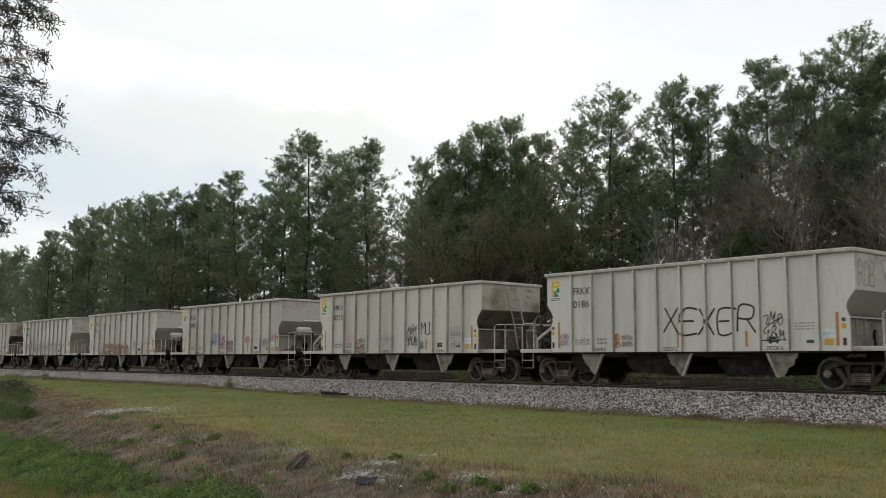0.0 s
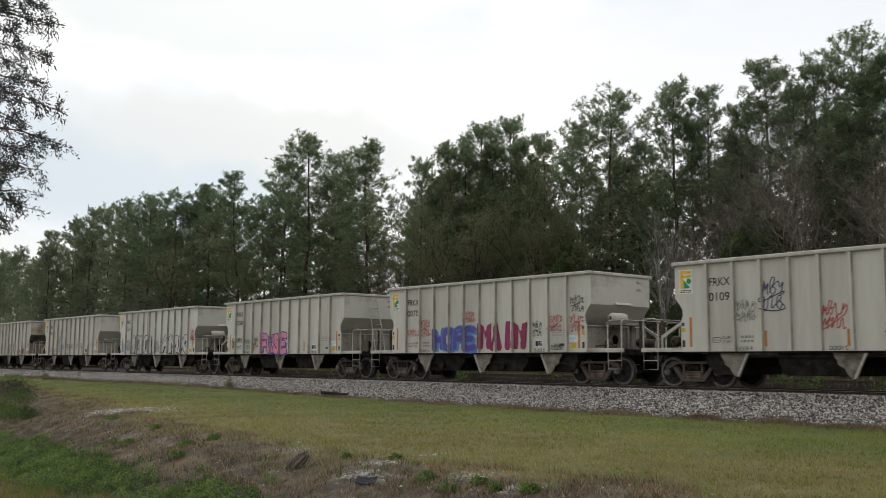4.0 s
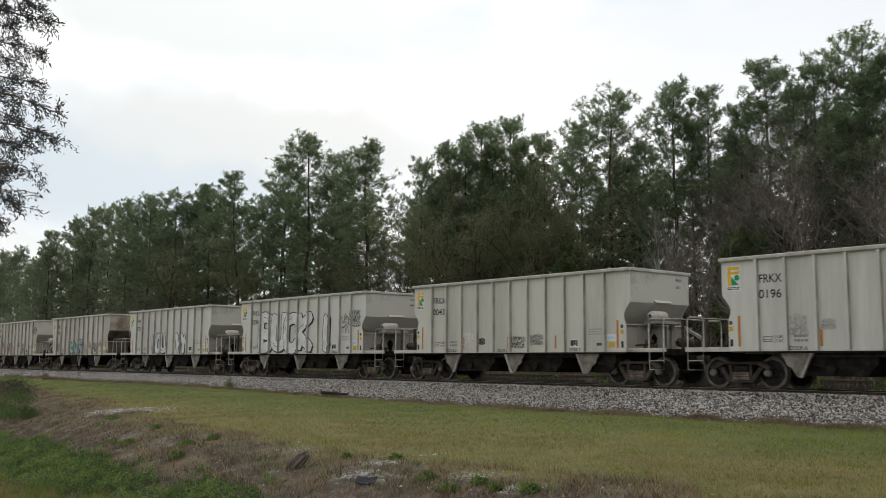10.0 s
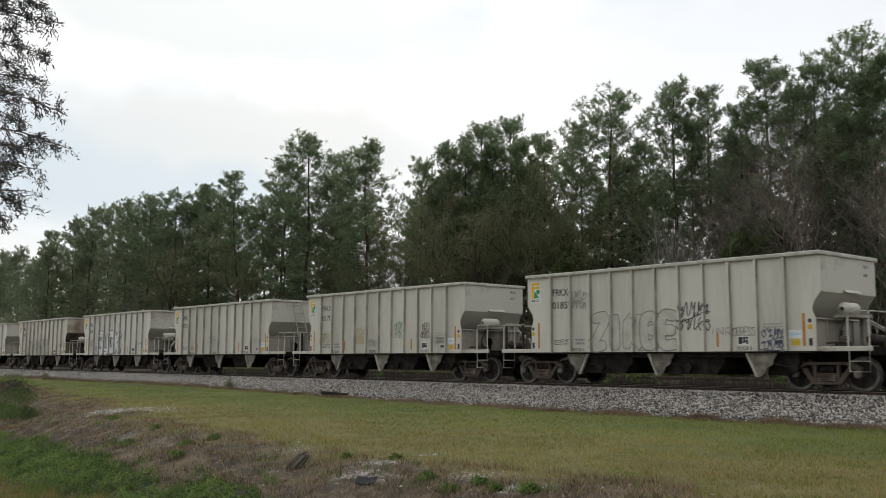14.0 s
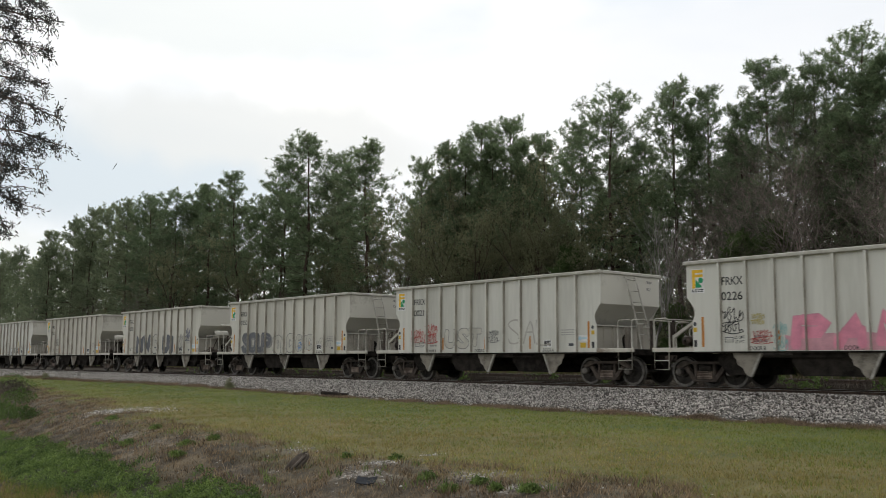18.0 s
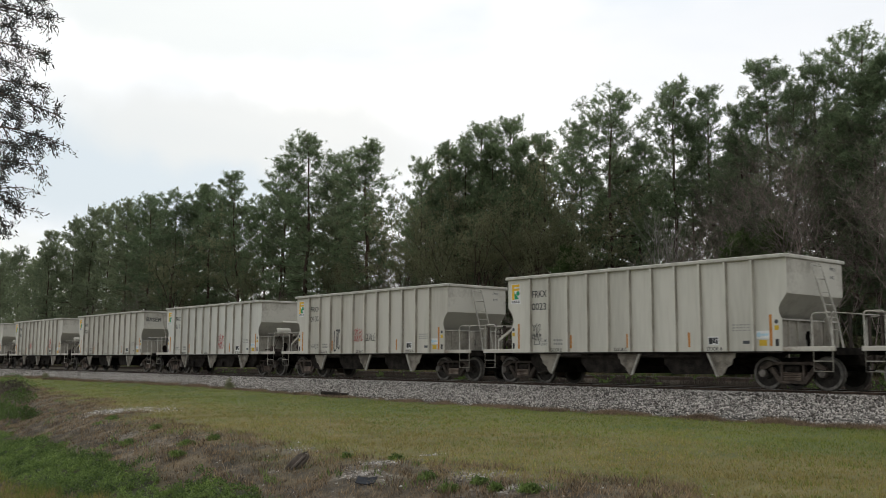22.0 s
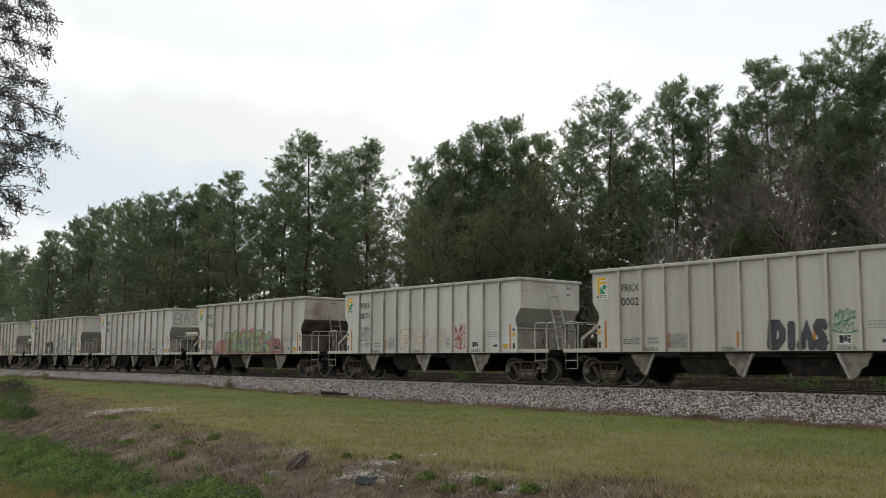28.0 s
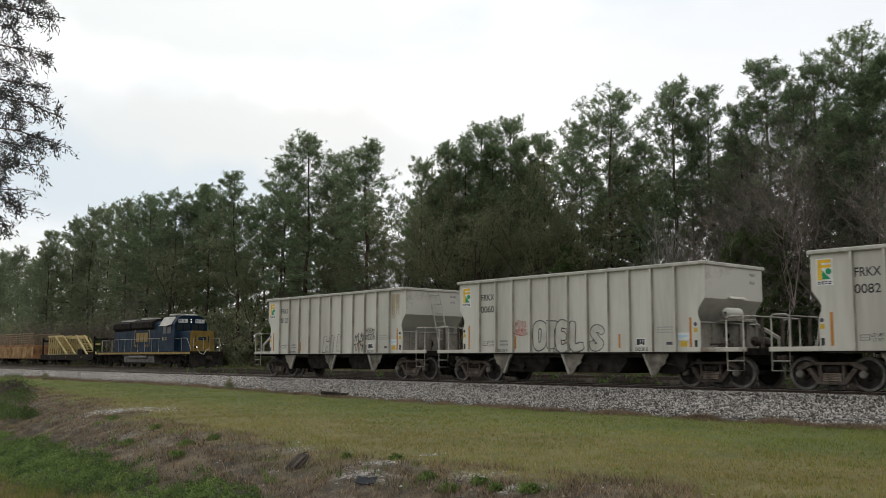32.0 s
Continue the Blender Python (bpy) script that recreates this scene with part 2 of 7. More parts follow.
PAINT = dict(black=(0.024, 0.024, 0.026), grey=(0.23, 0.225, 0.215), faint=(0.32, 0.31, 0.29), white=(0.72, 0.72, 0.71), cream=(0.60, 0.54, 0.43),
             red=(0.42, 0.055, 0.05), magenta=(0.30, 0.018, 0.095), pink=(0.72, 0.26, 0.36), rose=(0.55, 0.18, 0.19), orange=(0.52, 0.20, 0.045),
             brown=(0.36, 0.19, 0.12), ochre=(0.45, 0.38, 0.13), yellow=(0.62, 0.40, 0.03), green=(0.02, 0.22, 0.10), mint=(0.36, 0.52, 0.40),
             teal=(0.30, 0.47, 0.46), blue=(0.08, 0.22, 0.50), sky=(0.45, 0.64, 0.74), navy=(0.025, 0.035, 0.12), purple=(0.09, 0.07, 0.30),
             lime=(0.28, 0.36, 0.12), reflector=(0.50, 0.20, 0.035), charcoal=(0.065, 0.07, 0.08), logoyellow=(0.80, 0.47, 0.02), logogreen=(0.0, 0.28, 0.11),
             ghost=(0.43, 0.41, 0.365), chalk=(0.60, 0.59, 0.55), body=(0.515, 0.495, 0.435), bone=(0.78, 0.78, 0.76), slate=(0.115, 0.12, 0.135), rosy=(0.60, 0.30, 0.35), stain=(0.40, 0.33, 0.225), moss=(0.33, 0.40, 0.22), umber=(0.22, 0.17, 0.14), salmon=(0.47, 0.20, 0.20))
for key, c in PAINT.items():
    M["p_" + key] = mat(key + "_sprayed_paint", tuple(v * 0.86 for v in c), tuple(min(1, v * 1.12) for v in c), 0.6, 3, 30, 0.03)

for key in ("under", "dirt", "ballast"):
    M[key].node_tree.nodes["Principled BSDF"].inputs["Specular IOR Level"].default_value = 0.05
for key in ("blue", "wheel", "truck", "spring", "tie", "chute", "brush", "bark"):      # dull, dusty surfaces
    M[key].node_tree.nodes["Principled BSDF"].inputs["Specular IOR Level"].default_value = 0.18


# ---- mesh building ----
class Shape:
    """Collects vertices and faces of one mesh."""

    def __init__(self):
        self.v, self.f = [], []

    def add(self, verts, faces):
        o = len(self.v)
        self.v += [tuple(p) for p in verts]
        self.f += [tuple(o + i for i in f) for f in faces]
        return self

    def box(self, x0, x1, y0, y1, z0, z1, c=0.0):
        """A box; c chamfers its long edges along x, y and z by insetting the corners."""
        if c <= 0:
            return self.add([(x, y, z) for x in (x0, x1) for y in (y0, y1) for z in (z0, z1)],
                            [(0, 1, 3, 2), (4, 6, 7, 5), (0, 4, 5, 1), (2, 3, 7, 6), (0, 2, 6, 4), (1, 5, 7, 3)])
        vs, idx = [], {}
        for i, (x, sx) in enumerate(((x0, 1), (x1, -1))):
            for j, (y, sy) in enumerate(((y0, 1), (y1, -1))):
                for k, (z, sz) in enumerate(((z0, 1), (z1, -1))):
                    for a, p in enumerate(((x, y + sy * c, z + sz * c), (x + sx * c, y, z + sz * c), (x + sx * c, y + sy * c, z))):
                        idx[i, j, k, a] = len(vs)
                        vs.append(p)
        fs = []
        for s in (0, 1):
            fs.append((idx[s, 0, 0, 0], idx[s, 0, 1, 0], idx[s, 1, 1, 0], idx[s, 1, 0, 0]))
            fs.append((idx[0, s, 0, 1], idx[1, s, 0, 1], idx[1, s, 1, 1], idx[0, s, 1, 1]))
            fs.append((idx[0, 0, s, 2], idx[0, 1, s, 2], idx[1, 1, s, 2], idx[1, 0, s, 2]))
        for a in (0, 1):
            for b in (0, 1):
                fs.append((idx[a, b, 0, 0], idx[a, b, 1, 0], idx[a, b, 1, 1], idx[a, b, 0, 1]))
                fs.append((idx[a, 0, b, 0], idx[a, 1, b, 0], idx[a, 1, b, 2], idx[a, 0, b, 2]))
                fs.append((idx[0, a, b, 1], idx[1, a, b, 1], idx[1, a, b, 2], idx[0, a, b, 2]))
                for k in (0, 1):
                    fs.append((idx[a, b, k, 0], idx[a, b, k, 1], idx[a, b, k, 2]))
        return self.add(vs, fs)

    def prism(self, poly, axis, a, b):
        """A flat outline swept from a to b along an axis; the outline's two numbers are the other axes in order."""
        def p3(p, h):
            return {"x": (h, p[0], p[1]), "y": (p[0], h, p[1]), "z": (p[0], p[1], h)}[axis]
        n = len(poly)
        return self.add([p3(p, a) for p in poly] + [p3(p, b) for p in poly],
                        [tuple(range(n)), tuple(range(2 * n - 1, n - 1, -1))] + [(i, (i + 1) % n, n + (i + 1) % n, n + i) for i in range(n)])

    def tube(self, pts, r, n=6, r1=None):
        """A round bar along points, tapering from r to r1."""
        pts = [Vector(p) for p in pts]
        r1 = r if r1 is None else r1
        vs, fs = [], []
        for i, p in enumerate(pts):
            d = (pts[min(i + 1, len(pts) - 1)] - pts[max(i - 1, 0)]).normalized()
            u = d.cross(Vector((0, 0, 1)) if abs(d.z) < 0.9 else Vector((1, 0, 0))).normalized()
            w = d.cross(u)
            rr = r + (r1 - r) * i / max(1, len(pts) - 1)
            vs += [p + rr * (math.cos(2 * math.pi * k / n) * u + math.sin(2 * math.pi * k / n) * w) for k in range(n)]
            if i:
                fs += [((i - 1) * n + k, (i - 1) * n + (k + 1) % n, i * n + (k + 1) % n, i * n + k) for k in range(n)]
        fs += [tuple(range(n)), tuple(range(len(vs) - 1, len(vs) - n - 1, -1))]
        return self.add(vs, fs)

    def lathe(self, prof, c, axis="y", n=24):
        """A turned shape: (distance along the axis, radius) pairs round the axis through c."""
        vs, fs = [], []
        for h, r in prof:
            for k in range(n):
                a = 2 * math.pi * k / n
                q, s = r * math.cos(a), r * math.sin(a)
                vs.append({"y": (c[0] + q, c[1] + h, c[2] + s), "x": (c[0] + h, c[1] + q, c[2] + s), "z": (c[0] + q, c[1] + s, c[2] + h)}[axis])
        for i in range(len(prof) - 1):
            fs += [(i * n + k, i * n + (k + 1) % n, (i + 1) * n + (k + 1) % n, (i + 1) * n + k) for k in range(n)]
        fs += [tuple(range(n)), tuple(range(len(vs) - 1, len(vs) - n - 1, -1))]
        return self.add(vs, fs)

    def turned(self):
        """The same shape turned half round the vertical."""
        s = Shape()
        s.v, s.f = [(-x, -y, z) for x, y, z in self.v], list(self.f)
        return s


MESHES = {}


def mesh_of(name, sh, material, smooth=False):
    me = bpy.data.meshes.new(name)
    me.from_pydata(sh.v, [], sh.f)
    me.materials.append(M[material])
    if smooth:
        me.polygons.foreach_set("use_smooth", [True] * len(me.polygons))
    else:
        bm = bmesh.new()
        bm.from_mesh(me)
        bmesh.ops.recalc_face_normals(bm, faces=bm.faces)
        bm.to_mesh(me)
        bm.free()
    me.update()
    return me


def part(name, sh, material, parent, label="", smooth=False):
    """One mesh object under a thing or a part. sh: a Shape, or a mesh to share."""
    ob = new(name, sh if isinstance(sh, bpy.types.Mesh) else mesh_of(name, sh, material, smooth))
    ob.parent = parent
    if label:
        ob["label"] = label
    return ob


def thing(name, label, category, group="", at=None, kind=""):
    ob = new(name)
    ob.empty_display_size = 0.2
    if at is not None:
        ob.matrix_basis = at
    return tagged(ob, label, category, group, kind)


def raw_mesh(name, verts, faces_n, corners, material):
    """A large mesh from arrays: all faces with the same number of corners."""
    me = bpy.data.meshes.new(name)
    nf = len(faces_n)
    me.vertices.add(len(verts))
    me.vertices.foreach_set("co", np.asarray(verts, np.float32).ravel())
    me.loops.add(nf * corners)
    me.loops.foreach_set("vertex_index", np.asarray(faces_n, np.int32).ravel())
    me.polygons.add(nf)
    me.polygons.foreach_set("loop_start", np.arange(0, nf * corners, corners, dtype=np.int32))
    me.materials.append(M[material])
    me.update(calc_edges=True)
    return me


# ---- ground ----
def step01(a, b, v):
    t = np.clip((v - a) / (b - a), 0, 1)
    return t * t * (3 - 2 * t)


def lump(x, y, s, seed):
    """Smooth uneven waves of size s, between -1 and 1."""
    r = np.random.RandomState(seed)
    out = 0.0
    for i in range(7):
        a, k, ph = r.uniform(0, 2 * np.pi), r.uniform(0.6, 2.2) * 2 * np.pi / s, r.uniform(0, 6.28)
        out = out + np.sin((np.cos(a) * x + np.sin(a) * y) * k + ph + 1.3 * np.sin((np.sin(a) * x - np.cos(a) * y) * k * 0.6 + ph))
    return out / 5.0


def crest(x):
    return np.interp(x, [-120, -60, -38, -26, -19, -12.5, -7.7, 0, 40], [-7.0, -8.0, -12.1, -14.9, -16.4, -17.2, -17.3, -17.6, -19])


FOOT = -4.2


def ground_z(x, y):
    x, y = np.asarray(x, float), np.asarray(y, float)
    far = -0.70 + 0.22 * step01(-20, -50, x)
    yc = crest(x)
    t = np.clip((FOOT - y) / (FOOT - yc), 0, 1)
    z = far + (-0.76 - far) * t
    d = yc - y + 0.5 * lump(x, y, 5.0, 3)
    z = z - 0.95 * step01(-0.3, 4.2, d) + 0.85 * step01(6.3, 8.6, d)
    z = z + 0.05 * lump(x, y, 3.0, 5) * step01(-0.5, 1.5, d) + 0.025 * lump(x, y, 1.1, 8) * step01(-1, 1, d) + 0.015 * lump(x, y, 4.0, 9)
    back = np.where(y > FOOT, -0.60, z)
    back = back + 0.30 * step01(6.5, 8.5, y) + 0.30 * step01(15, 19, y)
    z = np.where(y > FOOT, back + (far + 0.60) * (1 - step01(FOOT, 2, y)), z)
    return z


def dry_mask(x, y):
    d = crest(x) - y + 0.9 * lump(x, y, 4.0, 21) + 0.45 * lump(x, y, 1.2, 22) + 1.0 * np.exp(-((x + 8.0) / 2.2) ** 2)
    edge = step01(-5.0, -4.3, y + 0.35 * lump(x, y, 1.5, 30)) * (1 - step01(45, 80, y))
    return np.maximum(step01(-1.2, 1.0, d), 0.9 * edge)


def straw_mask(x, y):
    """Where the lawn yellows: less near the track."""
    return np.clip(step01(-7.5, -14.0, y) * 0.68 + 0.22 * lump(x, y, 6.0, 35) + 0.12 * lump(x, y, 1.5, 36), 0, 1)


def lush_mask(x, y):
    top = np.interp(x, [-40, -32.4, -25.2, -20.7, -17.9, -15.2, -13, -11.4, -9], [-15.8, -16.5, -17.2, -17.8, -18.35, -18.75, -18.75, -18.9, -20.5])
    d = top - y + 0.22 * lump(x, y, 2.2, 25) + 0.15 * lump(x, y, 0.8, 26)
    low = 1 - step01(0.0, 0.5, -19.55 - y + 0.2 * lump(x, y, 1.6, 28)) * step01(-11, -14, x)
    spots = step01(0.72, 0.95, lump(x, y, 1.5, 33)) * step01(0.2, 0.8, crest(x) - y)
    return np.maximum(step01(-0.1, 0.35, d), 0.75 * spots) * low


BARE_SPOTS = ((-28.62, -13.94, 1.48, 1.37), (-11.8, -16.95, 0.36, 0.77), (-11.01, -17.85, 0.63, 0.37), (-9.6, -16.85, 0.55, 0.6), (-12.18, -15.66, 0.16, 0.34), (-14.47, -16.74, 0.4, 0.24), (-8.33, -17.31, 0.27, 0.53))


def bare_mask(x, y):
    d = crest(x) - y
    out = 0.5 * step01(0.2, 0.7, lump(x, y, 3.3, 41)) * step01(-0.4, 0.4, d) * (1 - step01(1.0, 1.6, d))
    for px, py, sx, sy in BARE_SPOTS:
        r = np.hypot((x - px) / sx, (y - py) / sy) + 0.25 * lump(x, y, 0.8, 45)
        out = np.maximum(out, 1 - step01(0.6, 1.25, r))
    return out


def axis(parts):
    return np.unique(np.concatenate([np.arange(a, b, s) for a, b, s in parts]))


gx = axis([(-2400, -400, 100), (-400, -120, 8), (-120, -45, 1.5), (-45, -4, 0.25), (-4, 20, 1.0), (20, 200, 12), (200, 2401, 100)])
gy = axis([(-2400, -200, 100), (-200, -28, 6), (-28, -3.5, 0.22), (-3.5, 24, 0.9), (24, 120, 6), (120, 2401, 80)])
GX, GY = np.meshgrid(gx, gy)
GZ = ground_z(GX, GY)
nx, ny = len(gx), len(gy)
i0 = (np.arange(ny - 1)[:, None] * nx + np.arange(nx - 1)[None, :]).ravel()
ground_mesh = raw_mesh("ground", np.stack([GX, GY, GZ], -1).reshape(-1, 3), np.stack([i0, i0 + 1, i0 + nx + 1, i0 + nx], -1), 4, "grass")
for nm, fn in (("dry", dry_mask), ("lush", lush_mask), ("bare", bare_mask), ("straw", straw_mask)):
    ground_mesh.attributes.new(nm, "FLOAT", "POINT").data.foreach_set("value", fn(GX, GY).ravel().astype(np.float32))
ground_mesh.polygons.foreach_set("use_smooth", [True] * len(ground_mesh.polygons))


def ground_material():
    m = bpy.data.materials.new("turf_and_bank_soil")
    m.use_nodes = True
    n, l = m.node_tree.nodes, m.node_tree.links
    bs = n["Principled BSDF"]
    bs.inputs["Roughness"].default_value = 0.95
    co = n.new("ShaderNodeTexCoord")

    def noise_ramp(scale, detail, stops, stretch=None):
        t, r = n.new("ShaderNodeTexNoise"), n.new("ShaderNodeValToRGB")
        t.inputs["Scale"].default_value, t.inputs["Detail"].default_value = scale, detail
        t.inputs["Roughness"].default_value = 0.62
        l.new(co.outputs["Object"], t.inputs["Vector"])
        els = r.color_ramp.elements
        els[0].position, els[0].color = stops[0][0], (*stops[0][1], 1)
        els[1].position, els[1].color = stops[-1][0], (*stops[-1][1], 1)
        for p, c in stops[1:-1]:
            els.new(p).color = (*c, 1)
        l.new(t.outputs["Fac"], r.inputs["Fac"])
        return t, r

    def blend(f, a, b):
        x = n.new("ShaderNodeMix")
        x.data_type = "RGBA"
        l.new(f, x.inputs["Factor"])
        l.new(a, x.inputs[6])
        l.new(b, x.inputs[7])
        return x.outputs[2]

    _, turf = noise_ramp(0.45, 9, [(0.32, (0.062, 0.092, 0.018)), (0.52, (0.098, 0.118, 0.029)), (0.70, (0.155, 0.145, 0.046))])
    fine_t, fine = noise_ramp(26, 6, [(0.34, (0.34, 0.33, 0.32)), (0.66, (1.45, 1.45, 1.4))])
    mul = n.new("ShaderNodeMix")
    mul.data_type, mul.blend_type = "RGBA", "MULTIPLY"
    mul.inputs["Factor"].default_value = 0.6
    _, dry = noise_ramp(1.6, 9, [(0.34, (0.022, 0.017, 0.011)), (0.50, (0.072, 0.055, 0.034)), (0.68, (0.20, 0.155, 0.100))])
    _, lush = noise_ramp(2.2, 8, [(0.3, (0.016, 0.026, 0.007)), (0.7, (0.06, 0.09, 0.022))])
    _, bare = noise_ramp(8, 9, [(0.40, (0.085, 0.068, 0.052)), (0.52, (0.20, 0.172, 0.140)), (0.66, (0.50, 0.47, 0.43))])
    _, straw = noise_ramp(0.9, 9, [(0.32, (0.105, 0.090, 0.024)), (0.52, (0.165, 0.135, 0.042)), (0.70, (0.21, 0.160, 0.066))])
    col = turf.outputs["Color"]
    for nm, src in (("straw", straw), ("dry", dry), ("bare", bare), ("lush", lush)):
        at = n.new("ShaderNodeAttribute")
        at.attribute_name = nm
        fac = at.outputs["Fac"]
        if nm not in ("dry", "straw"):       # ragged patches
            t = n.new("ShaderNodeTexNoise")
            t.inputs["Scale"].default_value, t.inputs["Detail"].default_value = (1.7, 8.0) if nm == "bare" else (3.0, 6.0)
            l.new(co.outputs["Object"], t.inputs["Vector"])
            rg = n.new("ShaderNodeMapRange")
            rg.inputs["From Min"].default_value, rg.inputs["From Max"].default_value = (0.40, 0.56) if nm == "bare" else (0.30, 0.50)
            l.new(t.outputs["Fac"], rg.inputs["Value"])
            mm = n.new("ShaderNodeMath")
            mm.operation = "MULTIPLY"
            l.new(fac, mm.inputs[0])
            l.new(rg.outputs["Result"], mm.inputs[1])
            fac = mm.outputs[0]
        col = blend(fac, col, src.outputs["Color"])
    l.new(col, mul.inputs[6])
    l.new(fine.outputs["Color"], mul.inputs[7])
    l.new(mul.outputs[2], bs.inputs["Base Color"])
    bp = n.new("ShaderNodeBump")
    bp.inputs["Strength"].default_value, bp.inputs["Distance"].default_value = 0.8, 0.05
    l.new(fine_t.outputs["Fac"], bp.inputs["Height"])
    l.new(bp.outputs["Normal"], bs.inputs["Normal"])
    return m


M["ground"] = ground_material()
ground_mesh.materials[0] = M["ground"]
ground = tagged(new("ground", ground_mesh), "mown grass sloping to a dry brown bank and weedy ditch", "ground", kind="structure")

# ---- ballast beds ----
SIDING = 11.6
RISE = 0.085


def ballast_bed(name, yc, top, foot_near, foot_far, label, material):
    prof = [(foot_near, None), (foot_near + 0.35, 0.10), (-1.75, top - 0.02), (-1.45, top), (1.45, top), (1.75, top - 0.02), (foot_far - 0.4, -0.32 + top), (foot_far, -0.75)]
    xs = axis([(-600, -120, 20), (-120, -45, 2), (-45, 10, 0.4), (10, 200, 15)])
    vs = []
    for x in xs:
        for i, (y, z) in enumerate(prof):
            yy = y + (0.10 * lump(x, y, 2.2, 50 + i) if i in (0, 1, 2, 6) else 0)
            g = float(ground_z(x, yy + yc))
            zz = g - 0.05 if z is None else (g + z if i == 1 else z)
            vs.append((x, yy + yc, zz + (0.02 * float(lump(x, y, 0.9, 60 + i)) if 0 < i < 7 else 0)))
    n = len(prof)
    fs = [(a * n + b, (a + 1) * n + b, (a + 1) * n + b + 1, a * n + b + 1) for a in range(len(xs) - 1) for b in range(n - 1)]
    me = raw_mesh(name, vs, fs, 4, material)
    me.materials.append(M["dirt"])
    me.polygons.foreach_set("material_index", [1 if f % (n - 1) > 2 else 0 for f in range(len(fs))])
    return tagged(new(name, me), label, "ballast", kind="structure")


ballast_bed("ballast_main", 0.0, -0.16, FOOT, 4.0, "grey crushed stone ballast under the main track", "ballast")
ballast_bed("ballast_siding", SIDING, RISE - 0.16, -3.4, 3.6, "dark oily ballast under the siding", "dirt")


def pebbles(name, n, x0, x1, y0, y1, zfun, size, material, label, seed, power=1.0, oval=False):
    """Many angular stones of one mesh, lying on a slope."""
    r = np.random.RandomState(seed)
    x = x1 - (x1 - x0) * r.rand(n) ** power
    y = y0 + (y1 - y0) * r.rand(n)
    if oval:      # a ragged round patch, thinning outwards
        a, q = r.uniform(0, 6.28, n), np.abs(r.normal(0, 0.5, n))
        x, y = (x0 + x1) / 2 + (x1 - x0) / 2 * q * np.cos(a), (y0 + y1) / 2 + (y1 - y0) / 2 * q * np.sin(a)
    z = zfun(x, y)
    s = size * r.uniform(0.55, 1.35, n)
    base = np.array([(1, 0, 0), (-1, 0, 0), (0, 1, 0), (0, -1, 0), (0, 0, 1), (0, 0, -1)], float)
    tri = np.array([(0, 2, 4), (2, 1, 4), (1, 3, 4), (3, 0, 4), (2, 0, 5), (1, 2, 5), (3, 1, 5), (0, 3, 5)])
    v = base[None] * r.uniform(0.5, 1.0, (n, 6, 1)) + r.uniform(-0.28, 0.28, (n, 6, 3))
    a = r.uniform(0, 6.28, (n, 1))
    vx, vy = v[..., 0] * np.cos(a) - v[..., 1] * np.sin(a), v[..., 0] * np.sin(a) + v[..., 1] * np.cos(a)
    v = np.stack([vx, vy, v[..., 2] * 0.8], -1) * s[:, None, None] + np.stack([x, y, z], -1)[:, None, :]
    f = (tri[None] + 6 * np.arange(n)[:, None, None]).reshape(-1, 3)
    return tagged(new(name, raw_mesh(name, v.reshape(-1, 3), f, 3, material)), label, "gravel", kind="stuff")


def bed_z(x, y):
    g = ground_z(x, np.full_like(y, FOOT)) + 0.10
    return g + (-0.175 - g) * np.clip((y - (FOOT + 0.35)) / (-1.75 - FOOT - 0.35), 0, 1.0) + 0.028 + 0.055 * np.clip((y + 1.9) / 0.4, 0, 1) - 0.15 * np.clip((FOOT + 0.35 - y) / 0.35, 0, 1)


pebbles("ballast_stones", 62000, -62, -4, FOOT - 0.12, -0.95, bed_z, 0.039, "stone", "loose grey and white crushed stones on the ballast shoulder", 5, 1.35)
pebbles("far_ballast_stones", 16000, -130, -60, FOOT - 0.05, -0.95, bed_z, 0.06, "stone", "loose grey crushed stones on the distant ballast shoulder", 6, 1.0)
pebbles("bank_stones", 220, -24, -5, -18.6, -15.5, lambda x, y: ground_z(x, y), 0.028, "sand", "pale stones scattered on the dry bank", 9)

for i, (px, py, sx, sy) in enumerate(BARE_SPOTS):
    pebbles("gravel_patch", int((1500 if px < -25 else 60 if px < -18 else 420) * sx * sy) + 60, px - sx, px + sx, py - sy, py + sy, ground_z, 0.02 if px > -20 else 0.030, "sand", "pale gravel on bare soil of the bank", 70 + i, oval=True)

# ---- tracks ----
def rail_shape(x0, x1, y, base, top):
    h = top - base
    prof = [(-0.075, 0), (0.075, 0), (0.075, 0.012), (0.012, 0.035), (0.012, h - 0.045), (0.037, h - 0.035), (0.037, h - 0.008), (0.028, h), (-0.028, h), (-0.037, h - 0.008),
            (-0.037, h - 0.035), (-0.012, h - 0.045), (-0.012, 0.035), (-0.075, 0.012)]
    return Shape().prism([(y + a, base + b) for a, b in prof], "x", x0, x1)


